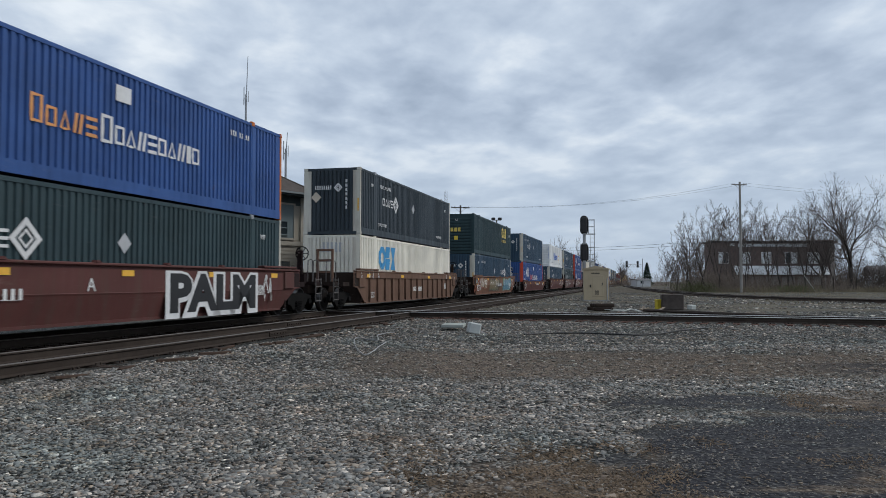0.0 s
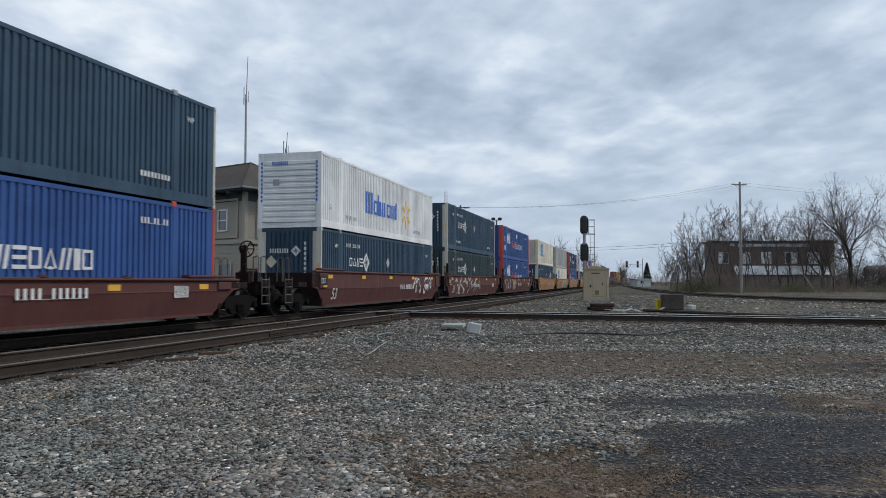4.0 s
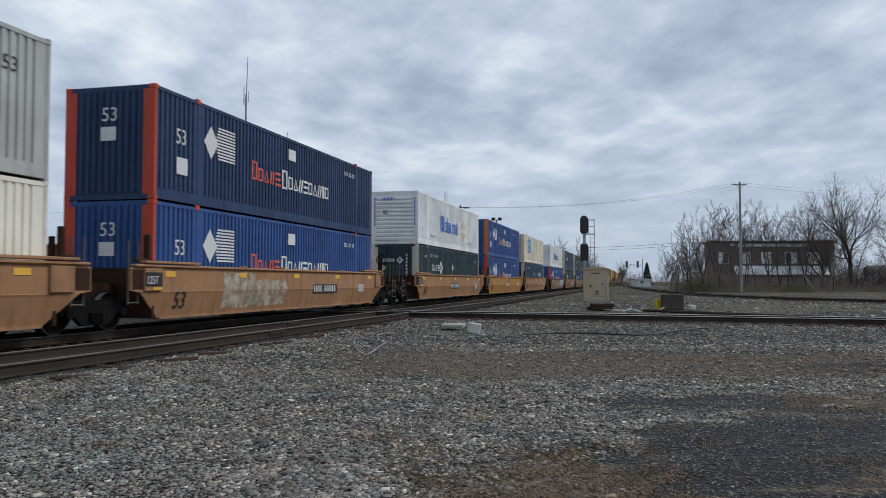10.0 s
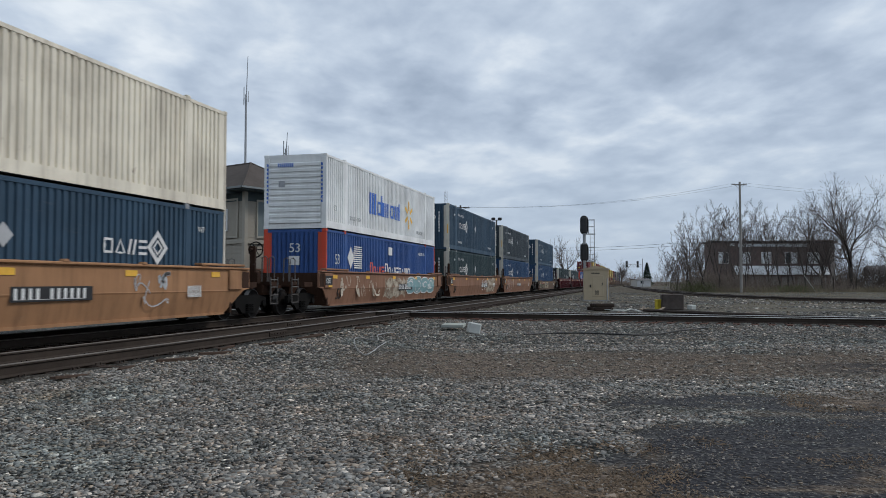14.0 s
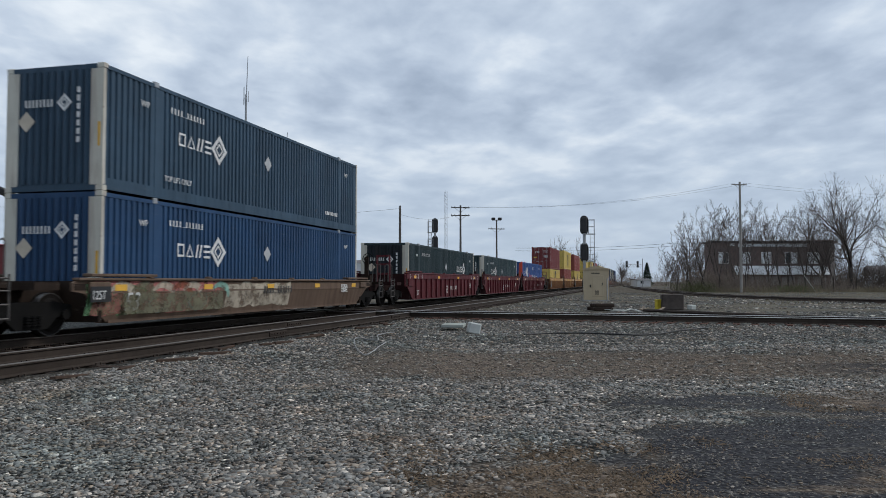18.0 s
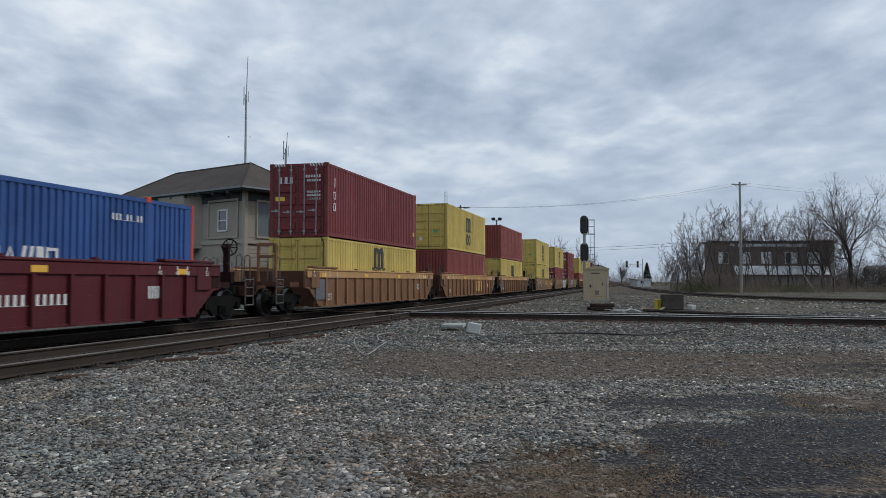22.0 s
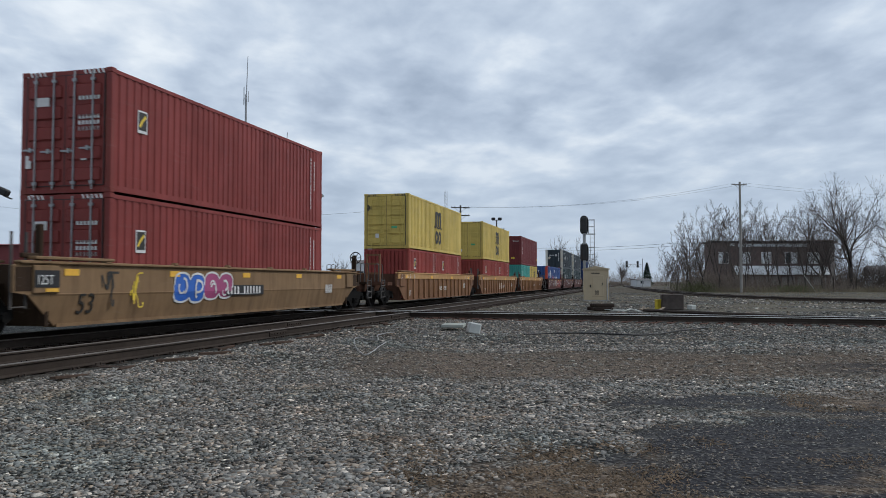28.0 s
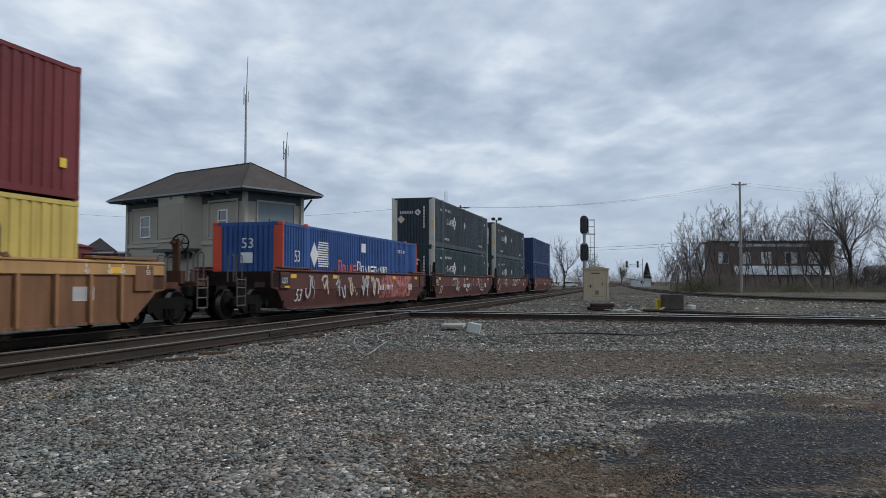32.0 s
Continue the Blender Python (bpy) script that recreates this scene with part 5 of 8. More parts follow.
def tree(kind, x, y, size, yaw, label, group):
    ob = thing("bare_tree", Matrix.Translation((x, y, 0.1)) @ pose(0, 0, 0, 0, 0, yaw), label, "tree", group)
    for nm, me in zip(("trunk", "crown"), TREE_KINDS[kind]):
        p = new(nm, me)
        p.parent = ob
        p.matrix_basis = Matrix.Diagonal((size, size, size, 1))
    return ob


TALL = "tall trees by the brick building"
tree(0, 63.7, 122, 1.0, 255, "large leafless tree with dark spreading limbs", TALL)
tree(1, 61.6, 127, 1.0, 120, "broad leafless tree leaning over the brick building", TALL)
tree(0, 72.6, 119, 0.86, 200, "large leafless tree with dark spreading limbs", TALL)
rnd = random.Random(77)
SAPLING = "slim leafless young tree in the trackside scrub"
for i in range(46):      # before the building, thickest towards the curve
    x = 33.6 + 26 * (i / 46) ** 1.35 + rnd.uniform(-0.4, 0.4)
    far = min(rnd.uniform(108, 127), 100 + (x - 31.4) / 0.18)     # clear of the connecting track
    tree(rnd.choice((2, 3, 5, 6, 7)), x, far, rnd.uniform(0.82, 1.06) * max(0.4, min(1.0, 0.42 + (x / far - 0.290) * 16.5)), rnd.uniform(0, 360), SAPLING, "young trees in the scrub")
for i in range(34):      # behind it
    x = 46.5 + i * 0.72 + rnd.uniform(-0.4, 0.4)
    tree(rnd.choice((5, 6, 7)), x, rnd.uniform(140, 152), rnd.uniform(1.12, 1.34), rnd.uniform(0, 360), "slim leafless young tree behind the brick building", "young trees behind the building")
for i in range(26):
    yb = 138 + rnd.uniform(-6, 30)
    tree(rnd.choice((5, 6, 7)), yb * (0.288 + 0.0019 * i), yb, rnd.uniform(0.5, 0.8), rnd.uniform(0, 360), SAPLING, "young trees in the scrub")
FAR_TREES = "far trees beyond the tracks"
tree(4, 26.0, 168, 0.92, 10, "round-crowned leafless tree beyond the tracks", FAR_TREES)
tree(4, 41.0, 215, 0.78, 70, "round-crowned leafless tree beyond the tracks", FAR_TREES)
tree(8, 47.0, 240, 0.66, 140, "leafless tree beyond the road", FAR_TREES)
for i in range(10):
    tree(rnd.choice((8, 4, 4)), 46 + i * 6.5 + rnd.uniform(-3, 3), 330 + rnd.uniform(0, 90), rnd.uniform(0.75, 1.0), rnd.uniform(0, 360), "leafless tree in the distance", FAR_TREES)
for i in range(9):
    tree(rnd.choice((8, 4)), -70 + i * 10 + rnd.uniform(-3, 3), 190 + rnd.uniform(0, 60), rnd.uniform(0.5, 0.75), rnd.uniform(0, 360), "leafless tree behind the railway", "far trees behind the railway")
for i in range(14):
    tree(rnd.choice((8, 4, 4, 5)), 78 + rnd.uniform(0, 30), 120 + rnd.uniform(0, 70), rnd.uniform(0.7, 1.05), rnd.uniform(0, 360), "leafless tree in the wood edge", "wood edge trees")


def evergreen(x, y, h):
    ob = thing("evergreen", pose(x, y, 0.1), "dark pointed evergreen beyond the road", "tree")
    part("trunk", bm_of(lambda bm: rod(bm, (0, 0, 0), (0, 0, h * 0.9), 0.16, 0.03, 7)), BARK, ob)
    r_ = random.Random(3)
    vs, fs = [], []
    for i in range(4200):
        t = r_.random() ** 0.8
        z = 0.4 + t * (h - 0.4)
        rr = (1 - t) * h * 0.27 * r_.uniform(0.55, 1.05) + 0.05
        a = r_.uniform(0, 6.283)
        c = Vector((rr * math.cos(a), rr * math.sin(a), z))
        o = Vector((math.cos(a), math.sin(a), r_.uniform(-0.5, 0.3))) * r_.uniform(0.2, 0.45)
        sd = Vector((-math.sin(a), math.cos(a), r_.uniform(-0.3, 0.3))) * r_.uniform(0.08, 0.2)
        k = len(vs)
        vs += [c - o * 0.5 + sd, c - o * 0.5 - sd, c + o]
        fs.append((k, k + 1, k + 2))
    me = bpy.data.meshes.new("needles")
    me.from_pydata(vs, [], fs)
    me.materials.append(plain("evergreen_needles", (0.016, 0.035, 0.022), 0.9, 0, 0.3, 4, 0.1))
    p = new("crown", me)
    p.parent = ob


evergreen(68.2, 262, 7.8)


def scrub(name, label, spots, mat, seed):
    """A thicket of stems and blades as one object."""
    r_ = random.Random(seed)
    vs, fs = [], []
    for x, y, h, n in spots:
        for _ in range(n):
            a = Vector((x + r_.gauss(0, 0.8), y + r_.gauss(0, 0.8), 0.08))
            b = a + Vector((r_.gauss(0, 0.28) * h, r_.gauss(0, 0.28) * h, h * r_.uniform(0.35, 1.0)))
            c = a.lerp(b, 0.5) + Vector((r_.gauss(0, 0.1), r_.gauss(0, 0.1), 0)) * h
            w = r_.uniform(0.015, 0.035)
            branch(vs, fs, a, c, w, w * 0.7, 3)
            branch(vs, fs, c, b, w * 0.7, w * 0.2, 3)
            for _k in range(3):
                e2 = c.lerp(b, r_.random())
                branch(vs, fs, e2, e2 + Vector((r_.gauss(0, 0.22), r_.gauss(0, 0.22), r_.uniform(0.05, 0.4))) * h * 0.5, w * 0.5, w * 0.2, 3)
    me = bpy.data.meshes.new(name)
    me.from_pydata(vs, [], fs)
    me.materials.append(mat)
    return tagged(new(name, me), label, "scrub", "", "stuff")


r2 = random.Random(19)
scrub("scrub_thicket", "brown leafless scrub along the railway", [(35 + r2.random() * 50, 104 + r2.uniform(0, 20), r2.uniform(0.5, 1.5), 10) for _ in range(200)], SCRUBM, 1)
scrub("scrub_thicket", "tall brown scrub at the curve of the track", [(36 + r2.uniform(0, 9), 108 + r2.uniform(0, 12), r2.uniform(1.4, 4.4), 12) for _ in range(95)], SCRUBM, 2)
scrub("undergrowth", "dull green and brown undergrowth by the railway", [(35 + r2.uniform(0, 50), 102 + r2.uniform(0, 9), r2.uniform(0.3, 1.0), 14) for _ in range(210)], SCRUBG, 3)
scrub("wood_edge", "brown thicket behind the brick building", [(70 + r2.uniform(0, 60), 165 + r2.uniform(0, 40), r2.uniform(2.5, 6), 14) for _ in range(120)], SCRUBM, 6)
GREENLEAF = plain("dull_green_leaves", (0.115, 0.118, 0.062), 0.9, 0, 0.4, 4, 0.2)
scrub("green_shrubs", "dull green shrubs at the foot of the thicket", [(34.5 + r2.gauss(0, 0.9), 106 + r2.uniform(-1, 1), r2.uniform(0.7, 1.9), 34) for _ in range(14)] + [(46.6 + r2.gauss(0, 1.6), 106 + r2.uniform(-1, 1), r2.uniform(0.5, 1.2), 34) for _ in range(14)], GREENLEAF, 7)
scrub("grass_tufts", "sparse dry tufts on the gravel beyond the crossing", [(18 + r2.uniform(0, 62), 46 + 58 * r2.random(), r2.uniform(0.06, 0.22), 7) for _ in range(480)], SCRUBG, 8)
rod_bm = bmesh.new()
rod(rod_bm, (49.8, 108, 2.36), (51.2, 107.6, 0.05), 0.07, None, 6)
tagged(part("leaning_post", rod_bm, plain("pale_post_wood", (0.42, 0.40, 0.37), 0.8)), "pale post leaning in front of the brick building", "post")
scrub("wood_edge", "brown thicket beside the brick building", [(66.5 + r2.uniform(0, 27), 126 + r2.uniform(0, 24), r2.uniform(3.0, 7.0), 13) for _ in range(165)], plain("dark_thicket", (0.092, 0.076, 0.066), 0.95, 0, 0.35, 3, 0.2), 9)
scrub("scrub_thicket", "tangled brown scrub at the foot of the young trees", [(36.5 + r2.uniform(0, 24), 112 + r2.uniform(0, 14), r2.uniform(1.5, 3.6), 10) for _ in range(90)], SCRUBM, 10)
scrub("hedge", "low grey-brown trees beyond the road", [(44 + r2.uniform(0, 44), 262 + r2.uniform(0, 40), r2.uniform(2.5, 6.0), 12) for _ in range(90)], SCRUBM, 11)
scrub("far_wood", "grey-brown wood on the horizon", [(-60 + r2.uniform(0, 260), 420 + r2.uniform(0, 120), r2.uniform(5, 11), 11) for _ in range(250)], SCRUBM, 4)


# splinters of old ties along the near rail
rs = random.Random(41)
for i in range(16):
    p = along(9.5 + i * 1.15 + rs.uniform(-0.4, 0.4), NEAR - 1.45 + rs.uniform(-0.25, 0.2))
    slab_thing("tie_splinter", pose(p.x, p.y, ground_z(p.x, p.y) + 0.005, rs.uniform(-4, 4), rs.uniform(-4, 4), PHI + rs.uniform(-25, 25)), rs.uniform(0.35, 0.95), rs.uniform(0.05, 0.14), rs.uniform(0.03, 0.06), plain("splintered_tie_wood", (0.068, 0.046, 0.035), 0.95, 0, 0.4, 6, 0.5), "splintered brown tie wood along the near rail", "wood")["group"] = "tie splinters"


# ---------------------------------------------------------------- birds
def bird(name):
    ob = thing(name, Matrix(), "small dark bird in flight over the railway", "bird", "birds in flight")
    dark = plain("dark_feathers", (0.03, 0.03, 0.033), 0.8)
    part("body", bm_of(lambda bm: (rod(bm, (-0.16, 0, 0), (0.02, 0, 0.01), 0.02, 0.05, 8), rod(bm, (0.02, 0, 0.01), (0.14, 0, 0.02), 0.05, 0.02, 8))), dark, ob)
    part("tail", bm_of(lambda bm: slab_xz(bm, [(-0.27, -0.004), (-0.15, -0.01), (-0.15, 0.012), (-0.27, 0.004)], -0.045, 0.045)), dark, ob)
    for sgn in (-1, 1):
        def wing(bm):
            a = [bm.verts.new(p) for p in ((0.07, sgn * 0.03, 0.02), (0.03, sgn * 0.17, 0.09), (-0.07, sgn * 0.33, 0.07), (-0.06, sgn * 0.16, 0.085), (-0.08, sgn * 0.03, 0.02))]
            b = [bm.verts.new(v.co - Vector((0, 0, 0.012))) for v in a]
            bm.faces.new(a)
            bm.faces.new(b[::-1])
            for i in range(5):
                bm.faces.new((a[i], a[(i + 1) % 5], b[(i + 1) % 5], b[i]))
        part("wing", bm_of(wing), dark, ob)
    for piece in ob.children:
        piece.matrix_basis = Matrix.Scale(0.62, 4)
    return ob


BIRDS = [bird("bird"), bird("bird")]


# ---------------------------------------------------------------- containers
L53, L40, L20, HT = 16.15, 12.19, 6.06, 2.896
SIDE_TURN = pose(0, 0, 0, 90, 0, 0)


def box_shell(bm, length, width, height, pitch, depth, flat, skips):
    """Walls of a container: trapezoid folds along both sides, drawn upright between the rails."""
    xs = []
    x = flat
    while x + pitch <= length - flat + 1e-6:
        if any(a - pitch < x < a + 0.1 for a in skips):
            x += pitch
            continue
        xs += [(x, 0), (x + pitch * 0.10, depth), (x + pitch * 0.40, depth), (x + pitch * 0.50, 0)]
        x += pitch
    line = [(0.0, 0)] + xs + [(length, 0)]
    y = width / 2
    ring = [(px, -y + d) for px, d in line] + [(px, y - d) for px, d in reversed(line)]
    lo = [bm.verts.new((a, b, 0.14)) for a, b in ring]
    hi = [bm.verts.new((a, b, height - 0.10)) for a, b in ring]
    n = len(ring)
    for i in range(n):
        bm.faces.new((lo[i], lo[(i + 1) % n], hi[(i + 1) % n], hi[i]))
    bm.faces.new(hi)
    bm.faces.new(lo[::-1])


def logo_blocks(bm, x, z, widths, h, gap, y, fat=0.0):
    """A row of plain shapes, one for each width: boxes, triangles, slanted and level bars in turn."""
    w0 = fat or min(sum(widths) / len(widths) * 0.27, h * 0.2)
    for i, w in enumerate(widths):
        a, b, lo, hi, mid = x + w0 / 2, x + w - w0 / 2, z + w0 / 2, z + h - w0 / 2, z + h / 2
        if w < w0 * 2.2:
            quad_box(bm, x, x + max(w, w0), y - 0.004, y, z, z + h)
        elif i % 4 == 0:
            ribbon(bm, [(a, mid), (a, lo), (b, lo), (b, hi), (a, hi), (a, mid)], w0, y)
        elif i % 4 == 1:
            ribbon(bm, [(x + w / 2, z + w0 * 0.4), (a, z + w0 * 0.4), (x + w / 2, hi), (b, z + w0 * 0.4), (x + w / 2, z + w0 * 0.4)], w0 * 0.8, y)
        elif i % 4 == 2:
            for k in (0, 1):
                patch(bm, [(x + k * w * 0.5, z), (x + k * w * 0.5 + w0 * 1.1, z), (x + k * w * 0.5 + w * 0.5, z + h), (x + k * w * 0.5 + w * 0.5 - w0 * 1.1, z + h)], y - 0.001 * k)
        else:
            for k in (0, 1, 2):
                quad_box(bm, x, x + w, y - 0.004, y, z + k * (h - w0 * 0.9) / 2, z + k * (h - w0 * 0.9) / 2 + w0 * 0.9)
        x += w + gap


def comb(bm, spans, base, h, fixed, axis):
    """Plain bars standing on one hairline: a row on the side (x), on the end (y), or a column on the end (z)."""
    lo = min(p for p, w in spans)
    hi = max(p + w for p, w in spans)
    ring = [(lo, base), (hi, base)]
    for p, w in sorted(spans, reverse=True):
        ring += [(p + w, base + 0.008), (p + w, base + h), (p, base + h), (p, base + 0.008)]
    out = []
    for q in ring:
        if not out or (abs(q[0] - out[-1][0]) + abs(q[1] - out[-1][1])) > 1e-5:
            out.append(q)
    place = {"x": lambda u, v: (u, fixed, v), "y": lambda u, v: (fixed, u, v), "z": lambda u, v: (fixed, v, u)}[axis]
    bm.faces.new([bm.verts.new(place(u, v)) for u, v in out])


def column(bm, x, z0, z1, n, w, y):
    """Plain bars one over the other on a hairline, as upright lettering."""
    step = (z1 - z0) / n
    ring = [(x, z0), (x + w * 0.12, z0)]
    for i in range(n):
        a = z0 + i * step
        ring += [(x + w * 0.12, a + step * 0.2), (x + w, a + step * 0.2), (x + w, a + step * 0.85), (x + w * 0.12, a + step * 0.85)]
    patch(bm, ring + [(x, z1)], y)


def diamond(bm, cx, cz, r, w, y):
    """A broad diamond ring round a small open diamond."""
    for q, wide in ((r - w * 0.6, w), (r * 0.40, w * 0.45)):
        outer, inner = q + wide * 0.7, q - wide * 0.7
        for sx, sz in ((1, 1), (1, -1), (-1, -1), (-1, 1)):
            patch(bm, [(cx + sx * outer, cz), (cx, cz + sz * outer), (cx, cz + sz * inner), (cx + sx * inner, cz)], y)


def patch(bm, outline, y):
    bm.faces.new([bm.verts.new((x, y, z)) for x, z in outline])


BLUE = (0.036, 0.093, 0.275)
C_KINDS = {
    # name: wall colour, post colour, length, width, front end, words for the label
    "striped": (BLUE, (0.62, 0.075, 0.04), L53, 2.59, "folds", "blue corrugated steel 53-foot container with red corner posts"),
    "striped_dark": ((0.026, 0.052, 0.125), (0.55, 0.07, 0.04), L53, 2.59, "folds", "weathered dark blue 53-foot container with red corner posts"),
    "striped_orange": (BLUE, (0.62, 0.17, 0.035), L53, 2.59, "folds", "blue steel 53-foot container with orange corner posts"),
    "diamond_box_navy": ((0.037, 0.074, 0.116), (0.62, 0.60, 0.52), L53, 2.59, "folds", "dark navy 53-foot container with cream corner posts"),
    "diamond_box_green": ((0.035, 0.061, 0.068), (0.62, 0.60, 0.52), L53, 2.59, "folds", "dark green 53-foot container with cream corner posts"),
    "diamond_box_grey": ((0.042, 0.056, 0.067), (0.62, 0.60, 0.52), L53, 2.59, "folds", "charcoal grey 53-foot container with cream corner posts"),
    "diamond_box_blue": ((0.022, 0.065, 0.145), (0.62, 0.60, 0.52), L53, 2.59, "folds", "mid blue 53-foot container with cream corner posts"),
    "diamond_box_bars": ((0.024, 0.044, 0.049), (0.62, 0.60, 0.52), L53, 2.59, "folds", "dark green 53-foot container with ribbed black end"),
    "navy": ((0.022, 0.045, 0.125), (0.022, 0.045, 0.125), L53, 2.59, "folds", "plain dark blue 53-foot container"),
    "cream": ((0.82, 0.755, 0.62), (0.70, 0.64, 0.52), L53, 2.59, "folds", "rust-streaked cream 53-foot container with blue lettering blocks"),
    "cream_clean": ((0.83, 0.79, 0.68), (0.78, 0.74, 0.63), L53, 2.59, "folds", "off-white 53-foot container with blue lettering blocks"),
    "green_gold": ((0.026, 0.053, 0.060), (0.026, 0.053, 0.060), L53, 2.59, "slats", "dark green 53-foot container with yellow lettering blocks"),
    "white_spark": ((0.80, 0.81, 0.80), (0.80, 0.81, 0.80), L53, 2.59, "slats", "white 53-foot container with blue blocks and yellow rays"),
    "grey": ((0.45, 0.46, 0.445), (0.46, 0.47, 0.455), L53, 2.59, "slats", "plain grey 53-foot container with sooty slatted end"),
    "mustard": ((0.62, 0.47, 0.13), (0.60, 0.45, 0.12), L40, 2.438, "doors", "mustard yellow 40-foot container with black emblem"),
    "wine_doors": ((0.19, 0.038, 0.038), (0.18, 0.036, 0.036), L40, 2.438, "doors", "maroon 40-foot container with closed double doors"),
    "wine": ((0.17, 0.034, 0.036), (0.16, 0.03, 0.034), L40, 2.438, "folds", "maroon 40-foot container with folded steel end"),
    "red": ((0.27, 0.068, 0.057), (0.25, 0.062, 0.052), L40, 2.438, "folds", "brick red 40-foot container with folded steel walls"),
    "red_doors": ((0.24, 0.048, 0.042), (0.22, 0.045, 0.04), L40, 2.438, "doors", "brick red 40-foot container with closed double doors"),
    "red_short": ((0.30, 0.055, 0.045), (0.28, 0.05, 0.04), L20, 2.438, "folds", "brick red 20-foot container in a well car"),
    "teal": ((0.06, 0.33, 0.29), (0.055, 0.31, 0.27), L20, 2.438, "folds", "teal green 20-foot container in a well car"),
    "mustard_short": ((0.62, 0.47, 0.13), (0.60, 0.45, 0.12), L20, 2.438, "folds", "mustard yellow 20-foot container in a well car"),
}
LOGO = {k: plain("logo_" + k, c, 0.55, 0, 0.14, 9, 0.05) for k, c in {
    "white": (0.66, 0.66, 0.65), "red": (0.62, 0.10, 0.05), "orange": (0.66, 0.30, 0.10), "blue": (0.035, 0.26, 0.52), "royal": (0.03, 0.13, 0.50),
    "gold": (0.66, 0.50, 0.10), "spark": (0.80, 0.46, 0.05), "black": (0.028, 0.026, 0.022), "green": (0.08, 0.42, 0.20), "grey": (0.42, 0.43, 0.44), "teal": (0.20, 0.35, 0.37), "steel": (0.085, 0.21, 0.30), "olive": (0.20, 0.165, 0.095), "mint": (0.24, 0.45, 0.39), "salmon": (0.50, 0.22, 0.18), "pink": (0.50, 0.16, 0.14), "magenta": (0.36, 0.07, 0.18), "rust": (0.26, 0.07, 0.03), "cream": (0.55, 0.48, 0.38), "lilac": (0.34, 0.32, 0.36), "yellow": (0.72, 0.52, 0.05)}.items()}
CONTAINERS = "containers on the double-stack train"


COUNT = [0]


def logo(kind, mat_key, maker, parent, label):
    COUNT[0] += 1
    return shared("emblem", (kind, mat_key, label, COUNT[0]), maker, LOGO[mat_key], parent, label)


